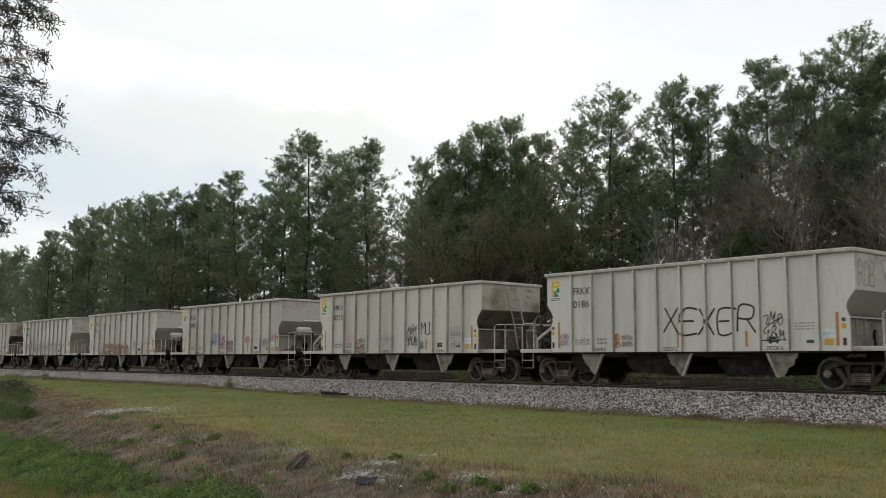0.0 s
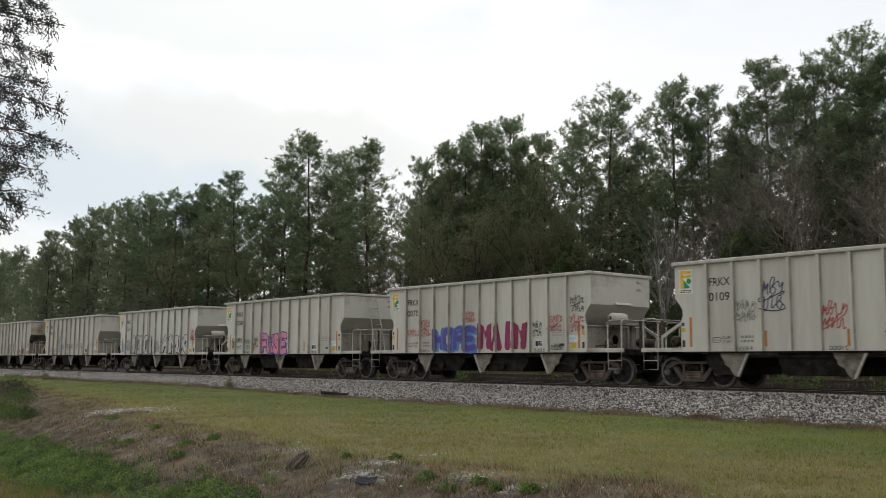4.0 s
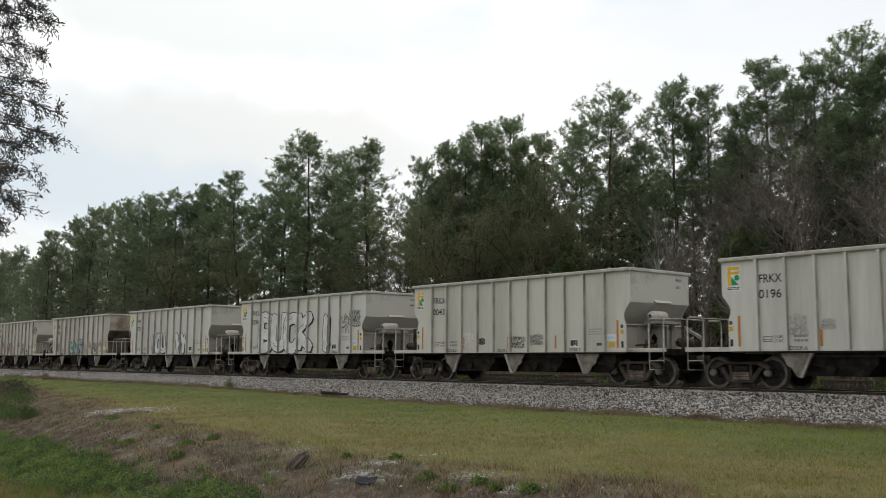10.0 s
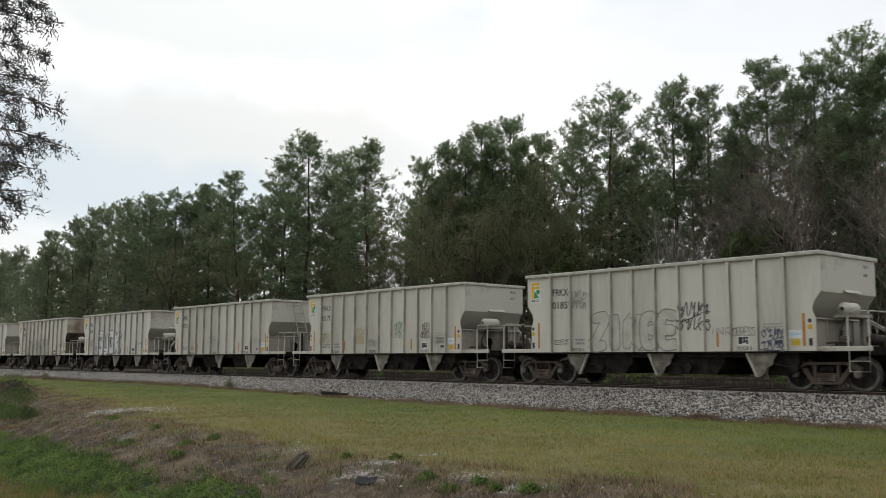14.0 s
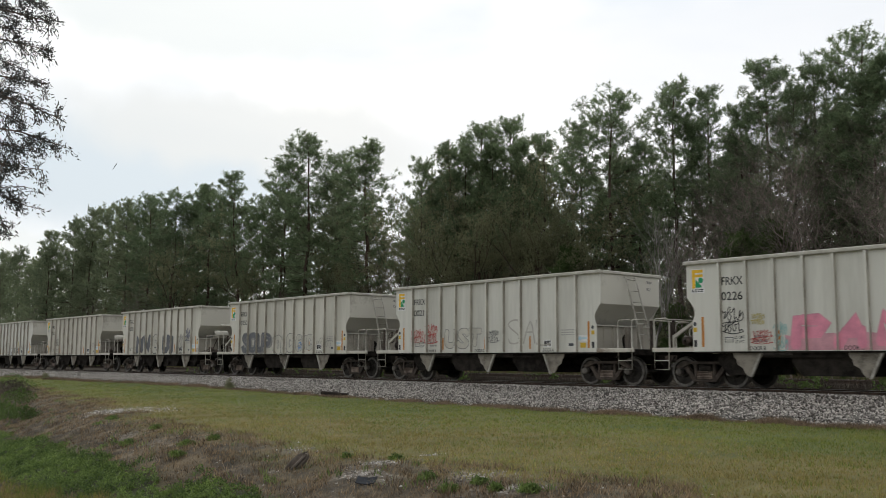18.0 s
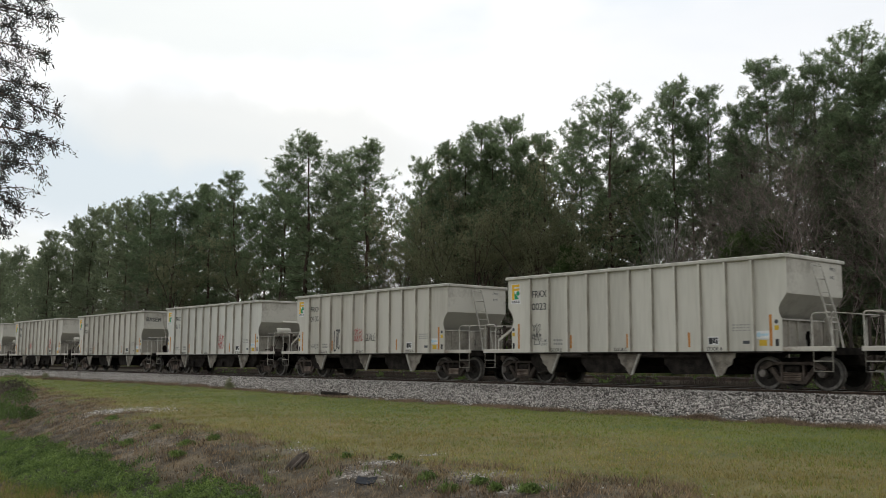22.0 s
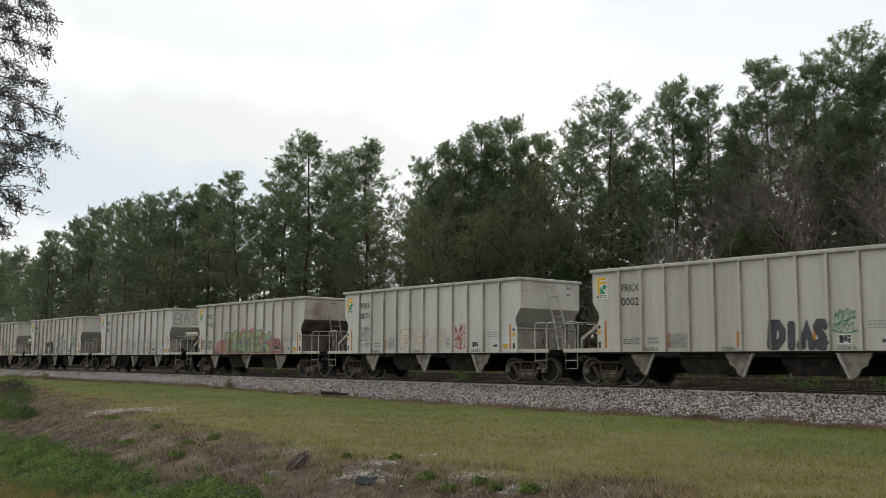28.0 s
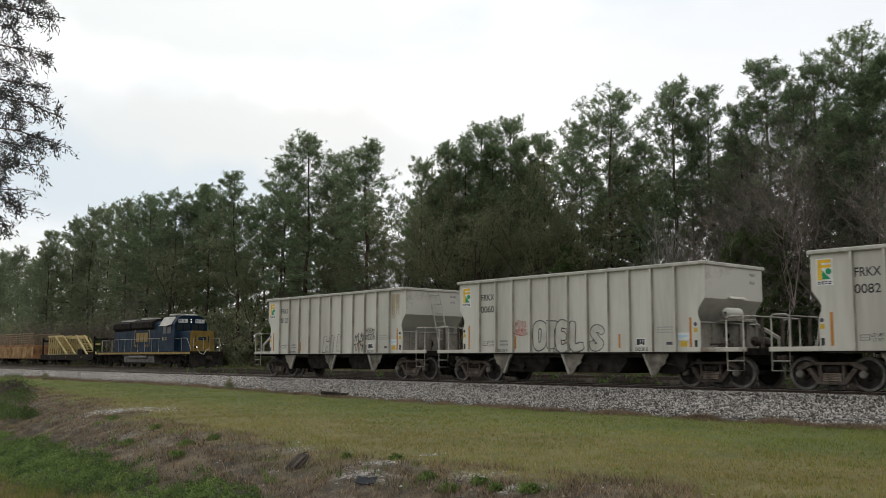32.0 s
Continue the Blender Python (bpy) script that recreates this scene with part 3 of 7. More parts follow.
def track(name, yc, top, label, x_ties):
    t = thing(name, label, "railway track", kind="structure")
    for s in (-1, 1):
        r = part("rail", rail_shape(-600, 200, yc + s * 0.7525, top - 0.17, top - 0.004), "rail", t)
        part("rail_head", Shape().box(-600, 200, yc + s * 0.7525 - 0.024, yc + s * 0.7525 + 0.024, top - 0.004, top), "rail_head", r, "polished running surface")
    tie = mesh_of("tie", Shape().box(-0.115, 0.115, -1.3, 1.3, -0.17, 0.0, 0.012), "tie")
    rest = Shape()
    rr = random.Random(4)
    for i in range(-340, 60):
        x = i * 0.52
        if x_ties[0] < x < x_ties[1]:
            o = part("tie", tie, "", t)
            o.location = (x + rr.uniform(-0.02, 0.02), yc + rr.uniform(-0.03, 0.03), top - 0.172)
        else:
            rest.box(x - 0.115, x + 0.115, yc - 1.3, yc + 1.3, top - 0.342, top - 0.172)
    far_ties = part("far_ties", rest, "tie", t)
    far_ties["kind"] = "stuff"
    plate = mesh_of("tie_plate", Shape().box(-0.09, 0.09, -0.17, 0.17, 0, 0.018), "rail")
    if x_ties[1] - x_ties[0] > 40:
        for i in range(-70, -14):
            o = part("tie_plate", plate, "", t)
            o.location = (i * 0.52, yc - 0.7525, top - 0.172)
    return t


track("main_track", 0.0, 0.0, "straight railway track with worn steel rails on dark ties", (-75, 2))
track("siding_track", SIDING, RISE, "second railway track behind the hopper train", (-40, -5))


# ---- grasses: thin blades, many of one mesh ----
def blades(name, x, y, height, width, count, spread, lean, material, label, seed, category="grass"):
    r = np.random.RandomState(seed)
    n = len(x)
    bx = np.repeat(x, count) + r.normal(0, spread, n * count)
    by = np.repeat(y, count) + r.normal(0, spread, n * count)
    bz = ground_z(bx, by) - 0.01
    h = np.repeat(height, count) * r.uniform(0.5, 1.15, n * count)
    a = r.uniform(0, 6.28, n * count)
    w = width * r.uniform(0.7, 1.3, n * count)
    tip = np.stack([bx + np.cos(a + 1.2) * lean * h * r.rand(n * count), by + np.sin(a + 1.2) * lean * h * r.rand(n * count), bz + h], -1)
    l = np.stack([bx - np.cos(a) * w, by - np.sin(a) * w, bz], -1)
    q = np.stack([bx + np.cos(a) * w, by + np.sin(a) * w, bz], -1)
    v = np.stack([l, q, tip], 1).reshape(-1, 3)
    return tagged(new(name, raw_mesh(name, v, np.arange(len(v)).reshape(-1, 3), 3, material)), label, category, kind="stuff")


def scatter(n, x0, x1, y0, y1, seed, power=1.6):
    r = np.random.RandomState(seed)
    return x1 - (x1 - x0) * r.rand(n) ** power, y0 + (y1 - y0) * r.rand(n)


x, y = scatter(120000, -75, -1.5, -18.8, -4.1, 11, 1.8)
keep = (dry_mask(x, y) < 0.25 + 0.6 * np.random.RandomState(5).rand(len(x))) & (y > crest(x) - 0.8)
x, y = x[keep], y[keep]
yellowing = np.random.RandomState(6).rand(len(x)) < straw_mask(x, y) * 0.9 + 0.08
for sel, name, material, label in ((~yellowing, "lawn_grass", "grass", "short mown green grass"), (yellowing, "straw_grass", "strawgrass", "short yellowing grass of the lawn")):
    blades(name, x[sel], y[sel], 0.062 + 0.02 * lump(x[sel], y[sel], 3.0, 71) + 0.018 * lump(x[sel], y[sel], 0.6, 69), 0.0050, 4, 0.035, 1.3, material, label, 12)
x, y = scatter(52000, -56, -4.5, -22.0, -6.0, 13, 1.6)
keep = (dry_mask(x, y) > 0.3) & (lush_mask(x, y) < 0.7) & (bare_mask(x, y) < 0.55)
x, y = x[keep], y[keep]
blades("dry_bank_grass", x, y, np.maximum(0.025, 0.085 + 0.05 * lump(x, y, 1.4, 72) + 0.09 * lump(x, y, 0.45, 62)), 0.0062, 6, 0.05, 1.3, "drygrass", "dry brown grass on the bank", 14)
x, y = scatter(9000, -48, -5.0, -20.5, -10.0, 53, 1.5)
keep = (dry_mask(x, y) > 0.5) & (lush_mask(x, y) < 0.6) & (lump(x, y, 0.7, 54) + 0.6 * lump(x, y, 2.0, 55) > 0.1)
x, y = x[keep], y[keep]
# dark stalks added to deepen the shadows among the dry grass
blades("dead_bank_tangle", x, y, 0.06 + 0.05 * np.abs(lump(x, y, 0.5, 56)), 0.006, 8, 0.05, 2.4, "brush", "matted dead stalks, dark to deepen the dry bank's shadows", 57)
x, y = scatter(20000, -75, -3, FOOT - 0.7, FOOT + 0.30, 15, 1.5)
keep = lump(x, y, 2.8, 73) + 0.7 * lump(x, y, 0.8, 70) > -0.05
x, y = x[keep], y[keep]
blades("dead_trackside_grass", x, y, 0.075 + 0.12 * np.clip(lump(x, y, 2.8, 73), 0, 1), 0.006, 7, 0.11, 1.3, "deadgrass", "dead brown weeds along the foot of the ballast", 16)


def leaf_quads(r, centre, towards, n, length, width, spread):
    """Pointed four-cornered leaves round points."""
    k = len(centre)
    d = towards[:, None, :] + r.normal(0, spread, (k, n, 3))
    d /= np.linalg.norm(d, axis=2, keepdims=True) + 1e-9
    s = np.cross(d, r.normal(0, 1, (k, n, 3)))
    s /= np.linalg.norm(s, axis=2, keepdims=True) + 1e-9
    c = centre[:, None, :] + r.normal(0, 0.02, (k, n, 3))
    ll = length * r.uniform(0.55, 1.2, (k, n, 1))
    return np.stack([c, c + d * ll * 0.45 + s * width, c + d * ll, c + d * ll * 0.45 - s * width], 2).reshape(-1, 3)


def leafy(name, x, y, top, n, length, width, material, label, seed, category="weeds"):
    r = np.random.RandomState(seed)
    c = np.stack([x, y, ground_z(x, y) + top * (0.25 + 0.75 * r.rand(len(x)))], -1)
    v = leaf_quads(r, c, np.tile(np.array([[0.0, 0.0, 0.25]]), (len(x), 1)), n, length, width, 0.8)
    return tagged(new(name, raw_mesh(name, v, np.arange(len(v)).reshape(-1, 4), 4, material)), label, category, kind="stuff")


x, y = scatter(5000, -50, -5.0, -20.0, -9.0, 26, 1.6)
keep = (dry_mask(x, y) > 0.4) & (lump(x, y, 1.7, 79) > 0.35)
x, y = x[keep], y[keep]
blades("green_bank_tufts", x, y, 0.13 + 0.05 * lump(x, y, 1.0, 80), 0.008, 6, 0.05, 1.2, "weed", "scattered green tufts on the dry bank", 27)
x, y = scatter(30000, -46, -8.0, -20.6, -15.0, 17, 1.25)
keep = lush_mask(x, y) > 0.35 + 0.3 * np.random.RandomState(8).rand(len(x))
x, y = x[keep], y[keep]
leafy("ditch_weeds", x, y, np.maximum(0.03, 0.085 + 0.07 * lump(x, y, 0.9, 74) + 0.05 * lump(x, y, 0.35, 64)), 13, 0.05, 0.0105, "weed", "lush green low weeds in the ditch", 18)
x, y = scatter(9000, -26, -11, -24.0, -19.3, 37, 1.2)
keep = lush_mask(x, y) < 0.5
x, y = x[keep], y[keep]
green = lump(x, y, 0.8, 43) > -0.1
for sel, name, material in ((green, "tall_grass", "grass"), (~green, "tall_straw_grass", "strawgrass")):
    blades(name, x[sel], y[sel], 0.20 + 0.07 * lump(x[sel], y[sel], 1.2, 38), 0.004, 6, 0.06, 1.0, material, "tall yellow-green grass at the foot of the bank", 39)
x, y = scatter(8000, -70, -4, 4.2, 8.8, 19, 1.4)
keep = lump(x, y, 3.5, 75) > -0.5
x, y = x[keep], y[keep]
blades("verge_weeds", x, y, 0.58 + 0.25 * lump(x, y, 2.5, 76), 0.012, 7, 0.16, 0.8, "brush", "tall dead weeds between the tracks", 20, "weeds")
x, y = scatter(7000, -66, -4, 4.6, 8.8, 23, 1.4)
keep = lump(x, y, 3.0, 77) > 0.5
x, y = x[keep], y[keep]
leafy("verge_greens", x, y, 0.75 + 0.2 * lump(x, y, 2.0, 78), 8, 0.13, 0.035, "bushleaf", "green weeds between the tracks", 24)


# ---- trees ----
def fan(r, centre, towards, n, length, width, spread):
    """Triangles that radiate from points: needles or leaves. centre, towards: arrays of points and directions."""
    k = len(centre)
    d = towards[:, None, :] + r.normal(0, spread, (k, n, 3))
    d /= np.linalg.norm(d, axis=2, keepdims=True) + 1e-9
    side = np.cross(d, r.normal(0, 1, (k, n, 3)))
    side /= np.linalg.norm(side, axis=2, keepdims=True) + 1e-9
    c = centre[:, None, :] + r.normal(0, length * 0.16, (k, n, 3))
    ll = length * r.uniform(0.6, 1.2, (k, n, 1))
    a, b, t = c - side * width / 2, c + side * width / 2, c + d * ll
    return np.stack([a, b, t], 2).reshape(-1, 3)


def limb(sh, p, d, length, r0, r, bend=0.25, n=4, sides=5, lift=0.1):
    """A crooked limb; returns its points."""
    pts, q, d = [Vector(p)], Vector(p), Vector(d).normalized()
    for i in range(n):
        d = (d + Vector((r.uniform(-bend, bend), r.uniform(-bend, bend), r.uniform(-bend, bend) + lift))).normalized()
        q = q + d * length / n
        pts.append(q.copy())
    sh.tube(pts, r0, sides, r0 * 0.25)
    return pts


def brushes(r, centre, shoot, n, length, needle, width):
    """Bottle-brush tufts: needles along short shoots that start at the centres."""
    k = len(centre)
    shoot = shoot / (np.linalg.norm(shoot, axis=1, keepdims=True) + 1e-9)
    rad = r.normal(0, 1, (k, n, 3))
    rad -= (rad * shoot[:, None, :]).sum(2, keepdims=True) * shoot[:, None, :]
    rad /= np.linalg.norm(rad, axis=2, keepdims=True) + 1e-9
    d = shoot[:, None, :] * r.uniform(-0.15, 1.0, (k, n, 1)) + rad * r.uniform(0.3, 1.0, (k, n, 1))
    d /= np.linalg.norm(d, axis=2, keepdims=True)
    side = np.cross(d, r.normal(0, 1, (k, n, 3)))
    side /= np.linalg.norm(side, axis=2, keepdims=True) + 1e-9
    size = r.uniform(0.7, 1.2, (k, 1, 1))
    c = centre[:, None, :] + shoot[:, None, :] * length * r.rand(k, n, 1) * size
    return np.stack([c - side * width / 2, c + side * width / 2, c + d * needle * size * r.uniform(0.75, 1.15, (k, n, 1))], 2).reshape(-1, 3)


def pine_meshes(seed, height, start, spread, kind="needle", needles=16, needle_len=0.225, width=0.028, crowd=1.0, ragged=0.25):
    """Trunk with limbs, and crown of needle tufts, of a tall pine with a domed top: limbs stand in loose whorls, rise
    more steeply towards the top, and carry upturned shoots whose long needles make brushes."""
    r, nr = random.Random(seed), np.random.RandomState(seed)
    wood = Shape()
    pts, q = [Vector((0, 0, -0.3))], Vector((0, 0, 0))
    for i in range(1, 10):
        q = q + Vector((r.gauss(0, 0.09), r.gauss(0, 0.09), 0))
        pts.append(Vector((q.x, q.y, height * 0.965 * i / 9)))
    wood.tube(pts, 0.0085 * height, 7, 0.02)
    cs, ds, hearts = [], [], []

    def shoots(p, d, n):
        for j in range(n):
            cs.append(tuple(p + Vector((r.gauss(0, 0.10), r.gauss(0, 0.10), r.gauss(0, 0.07)))))
            ds.append(tuple(d * r.uniform(0.3, 0.9) + Vector((r.gauss(0, 0.40), r.gauss(0, 0.40), r.uniform(0.25, 1.0)))))

    f = start
    while f < 0.985:
        u = (f - start) / (1 - start)
        prof = 0.55 + 0.45 * min(1.0, u / 0.30) if u < 0.30 else math.sqrt(max(0.05, 1 - ((u - 0.30) / 0.715) ** 2.1))
        for b in range(r.choice((4, 5, 5, 6))):
            g = min(0.985, f + r.uniform(-0.012, 0.012))
            k = min(8, int(g * 9))
            base = pts[k].lerp(pts[k + 1], g * 9 - k)
            rise = math.radians(-14 + 58 * u ** 1.5 + r.uniform(-12, 14))
            ll = max(0.45, spread * height * prof * r.choice((0.55, 0.85, 1.0, 1.0, 1.12)) * r.uniform(1 - ragged, 1.08))
            a = r.uniform(0, 6.283)
            path = limb(wood, base, (math.cos(a) * math.cos(rise), math.sin(a) * math.cos(rise), math.sin(rise)), ll, 0.010 + 0.013 * (1 - u) * ll / 2, r, 0.20, 4, 3, 0.11)
            d = (path[-1] - path[1]).normalized()
            side = d.cross(Vector((0, 0, 1))).normalized()
            shoots(path[-1], d, 3)
            for c in range(max(3, int(4.4 * ll * crowd))):
                t = 1 - 0.78 * r.random() ** 1.1
                m = min(3, int(t * 4))
                q = path[m].lerp(path[m + 1], t * 4 - m)
                out = (d * r.uniform(0.3, 0.9) + side * r.choice((-1, 1)) * r.uniform(0.3, 1.0) + Vector((0, 0, r.uniform(0.0, 0.65)))).normalized()
                e = q + out * (0.18 + 0.42 * r.random() * min(1.0, ll / 2))
                wood.tube([q, e], 0.011, 3, 0.005)
                shoots(e, out, r.choice((2, 3, 3)))
                hearts.append(tuple(q.lerp(e, 0.45)))
        f += (0.44 if u > 0.5 else 0.62) / height * r.uniform(0.8, 1.2)
    for j in range(9):
        cs.append(tuple(pts[-1] + Vector((r.gauss(0, 0.13), r.gauss(0, 0.13), r.uniform(-0.35, 0.15)))))
        ds.append((r.gauss(0, 0.35), r.gauss(0, 0.35), 1))
    v = brushes(nr, np.array(cs), np.array(ds), needles, needle_len * 1.15, needle_len, width)
    hearts = np.array(hearts)
    v = np.concatenate([v, fan(nr, hearts, np.zeros_like(hearts) + (0, 0, 0.3), 3, needle_len * 1.3, width * 1.8, 0.9)])
    return mesh_of("trunk", wood, "bark", True), raw_mesh("crown", v, np.arange(len(v)).reshape(-1, 3), 3, kind)


def broad_meshes(seed, height, spread, leaf, leaves, material, bark, depth=4, start=0.25, stout=0.011):
    """A branching broad-leaved tree; with leaves = 0 it is bare."""
    r, nr = random.Random(seed), np.random.RandomState(seed)
    wood, twigs = Shape(), Shape()
    tips = []

    def grow(p, d, length, rad, level):
        path = limb(twigs if level > 2 and not leaves else wood, p, d, length, max(rad, 0.0052), r, 0.2 if leaves or level < 2 else 0.34, 3, 6 if level < 2 else 3, 0.06)
        if level == depth - 1 and leaves > 10:      # leaves along the last forks too
            tips.extend((q, (path[-1] - path[0]).normalized()) for q in path[1:])
        if level >= depth:
            tips.append((path[-1], (path[-1] - path[0]).normalized()))
            tips.append((path[-2], (path[-1] - path[0]).normalized()))
            return
        for i in range(r.choice((2, 3, 3)) + (1 if level == 0 else 0)):
            q = path[r.choice((1, 2, 3)) if level else r.choice((2, 3))]
            dd = ((path[-1] - path[0]).normalized() + Vector((r.gauss(0, spread), r.gauss(0, spread), r.gauss(0.12, spread * 0.5)))).normalized()
            grow(q, dd, length * r.uniform(0.58, 0.82), rad * 0.55, level + 1)

    grow((0, 0, -0.3), (r.uniform(-0.1, 0.1), r.uniform(-0.1, 0.1), 1), height * (0.36 + start * 0.3), stout * height, 0)
    trunk = mesh_of("trunk", wood, bark, True)
    if not leaves:
        return trunk, mesh_of("branchwork", twigs, bark, True)
    cs = np.array([t[0] for t in tips])
    ds = np.array([t[1] for t in tips])
    cs = np.concatenate([cs, cs + nr.normal(0, 0.012 * height, cs.shape), cs + nr.normal(0, 0.018 * height, cs.shape), cs + nr.normal(0, 0.024 * height, cs.shape)])
    ds = np.concatenate([ds, ds, ds, ds])
    v = fan(nr, cs, ds, leaves, leaf, leaf * 0.55, 1.6)
    return trunk, raw_mesh("crown", v, np.arange(len(v)).reshape(-1, 3), 3, material)


PINES = [pine_meshes(101, 18, 0.28, 0.165, needles=14, width=0.032, crowd=0.72), pine_meshes(102, 18, 0.34, 0.120, needles=14, width=0.032, crowd=0.80, ragged=0.35), pine_meshes(103, 18, 0.14, 0.165, needles=13, width=0.034, crowd=0.70),
         pine_meshes(104, 18, 0.44, 0.125, needles=14, width=0.032, crowd=0.75, ragged=0.45)]
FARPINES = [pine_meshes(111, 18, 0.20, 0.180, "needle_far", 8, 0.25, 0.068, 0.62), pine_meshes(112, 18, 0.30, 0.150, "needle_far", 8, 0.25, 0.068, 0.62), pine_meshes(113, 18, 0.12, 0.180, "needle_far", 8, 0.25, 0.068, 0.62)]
YOUNG = pine_meshes(105, 18, 0.05, 0.20, "youngpine", 8, 0.45, 0.085, 0.7)
OAKS = [broad_meshes(121, 13, 0.42, 0.10, 11, "oakleaf", "bark", 5), broad_meshes(122, 12, 0.40, 0.10, 11, "oakleaf", "bark", 5)]
BARE = [broad_meshes(131, 12, 0.17, 0, 0, "", "greybark", 5), broad_meshes(132, 10, 0.62, 0, 0, "", "twig", 6, stout=0.0055), broad_meshes(133, 8, 0.70, 0, 0, "", "twig", 6, stout=0.0055)]
BUSHES = [broad_meshes(141, 3.2, 0.6, 0.22, 9, "bushleaf", "twig", 4, 0.0), broad_meshes(142, 2.6, 0.65, 0.22, 9, "oakleaf", "twig", 4, 0.0)]


def tree(name, meshes, nominal, x, y, h, label, category, group, turn, lean=0.0, wide=1.0):
    t = thing(name, label, category, group, pose(x, y, float(ground_z(x, y)), lean, 0, turn))
    s = h / nominal
    for nm, me in zip(("trunk", "crown"), meshes):
        if me:
            o = part(me.name.split(".")[0], me, "", t)
            o.scale = (s * wide, s * wide, s)
    return t


tr = random.Random(77)


def pine(x, y, h, kind=0, wide=1.0):
    tree("pine_tree", PINES[kind], 18.25, x, y, h, "tall dark green pine with an open ragged crown", "pine tree", "pines behind the tracks", tr.uniform(0, 360), tr.uniform(-1.5, 1.5), wide)


def farpine(x, y, h, kind=0):
    tree("pine_tree", FARPINES[kind], 18.4, x, y, h, "dark green pine in the dense wood", "pine tree", "pines in the wood", tr.uniform(0, 360), tr.uniform(-1.5, 1.5))


# The skyline's pines, one by one.
pine(-21.5, 18.0, 17.0, 0, 1.16)
pine(-19.4, 17.5, 15.3, 2, 1.22)
pine(-23.5, 18.5, 16.0, 2, 1.10)
pine(-26.3, 19.0, 16.9, 1, 1.40)
pine(-24.4, 18.0, 14.8, 2, 1.10)
pine(-31.0, 21.0, 16.8, 3, 1.16)
pine(-33.0, 20.0, 17.4, 1, 1.22)
pine(-37.0, 19.0, 17.8, 0, 1.22)
pine(-40.4, 20.0, 16.4, 2, 0.98)
pine(-36.3, 21.0, 14.5, 2, 0.98)
pine(-28.9, 20.0, 13.3, 2, 0.85)
pine(-44.1, 21.0, 16.4, 1, 1.22)
pine(-47.6, 21.0, 18.5, 1, 1.22)
pine(-50.3, 20.5, 18.4, 1, 1.22)
pine(-53.2, 20.0, 17.3, 1, 1.34)
pine(-55.5, 19.5, 16.1, 2, 0.98)
pine(-63.5, 20.0, 19.1, 1, 1.59)
pine(-73.7, 21.0, 21.6, 2, 1.40)
pine(-80.2, 22.0, 20.6, 0, 1.10)
pine(-71.7, 22.5, 20.1, 0, 0.98)
pine(-88.1, 22.0, 20.4, 3, 1.34)
pine(-83.4, 22.0, 17.4, 0, 0.98)
pine(-96.7, 23.0, 20.5, 1, 1.22)
pine(-102.9, 24.0, 21.3, 1, 1.34)
pine(-106.3, 23.0, 21.2, 0, 1.34)
pine(-112.9, 23.0, 21.3, 2, 1.22)
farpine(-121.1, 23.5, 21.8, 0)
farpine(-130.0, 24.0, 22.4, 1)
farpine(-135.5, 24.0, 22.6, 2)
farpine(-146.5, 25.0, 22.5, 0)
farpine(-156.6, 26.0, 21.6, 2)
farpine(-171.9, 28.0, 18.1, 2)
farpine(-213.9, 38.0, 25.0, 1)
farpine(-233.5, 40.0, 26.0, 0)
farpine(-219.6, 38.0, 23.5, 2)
pine(-51.4, 20.0, 16.6, 2, 0.92)
pine(-48.6, 20.5, 16.6, 2, 0.92)
pine(-45.5, 20.5, 16.1, 2, 0.92)
pine(-32.0, 20.5, 14.8, 2, 0.85)
pine(-28.5, 20.0, 15.0, 1, 1.10)
pine(-20.5, 18.0, 14.7, 2, 1.10)
farpine(-55.7, 21.5, 15.4, 0)
farpine(-53.2, 23.9, 15.7, 2)
farpine(-48.0, 21.5, 15.0, 0)
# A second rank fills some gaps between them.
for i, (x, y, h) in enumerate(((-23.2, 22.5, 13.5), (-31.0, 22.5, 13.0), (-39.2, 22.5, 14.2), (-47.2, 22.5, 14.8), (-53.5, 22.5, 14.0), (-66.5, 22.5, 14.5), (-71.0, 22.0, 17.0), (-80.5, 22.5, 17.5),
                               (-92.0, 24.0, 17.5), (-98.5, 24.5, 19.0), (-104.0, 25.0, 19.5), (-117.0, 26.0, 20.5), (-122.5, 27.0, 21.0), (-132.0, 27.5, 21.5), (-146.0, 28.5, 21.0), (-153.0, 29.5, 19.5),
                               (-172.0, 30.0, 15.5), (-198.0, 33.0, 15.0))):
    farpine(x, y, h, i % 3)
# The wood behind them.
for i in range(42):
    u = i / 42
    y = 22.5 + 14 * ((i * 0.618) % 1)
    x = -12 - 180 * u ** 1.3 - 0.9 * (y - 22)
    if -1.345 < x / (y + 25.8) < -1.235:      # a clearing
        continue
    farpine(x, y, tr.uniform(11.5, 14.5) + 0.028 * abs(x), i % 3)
for i, (x, y, h) in enumerate(((-41.6, 18.6, 11.2), (-47.2, 19.6, 11.8), (-46.2, 17.4, 10.8), (-50.5, 18.4, 10.6), (-42.6, 17.2, 11.0), (-44.2, 19.0, 11.0), (-40.8, 17.4, 10.5), (-48.5, 16.8, 9.5), (-70, 20, 11), (-83, 21, 12), (-98, 21, 13), (-38.4, 17.2, 9.6), (-120, 23, 12), (-55, 18.0, 11), (-63.5, 18.0, 10))):
    tree("oak_tree", OAKS[i % 2], 13, x, y, h, "dull olive broad-leaved tree among the pines", "oak tree", "broad-leaved trees", tr.uniform(0, 360))
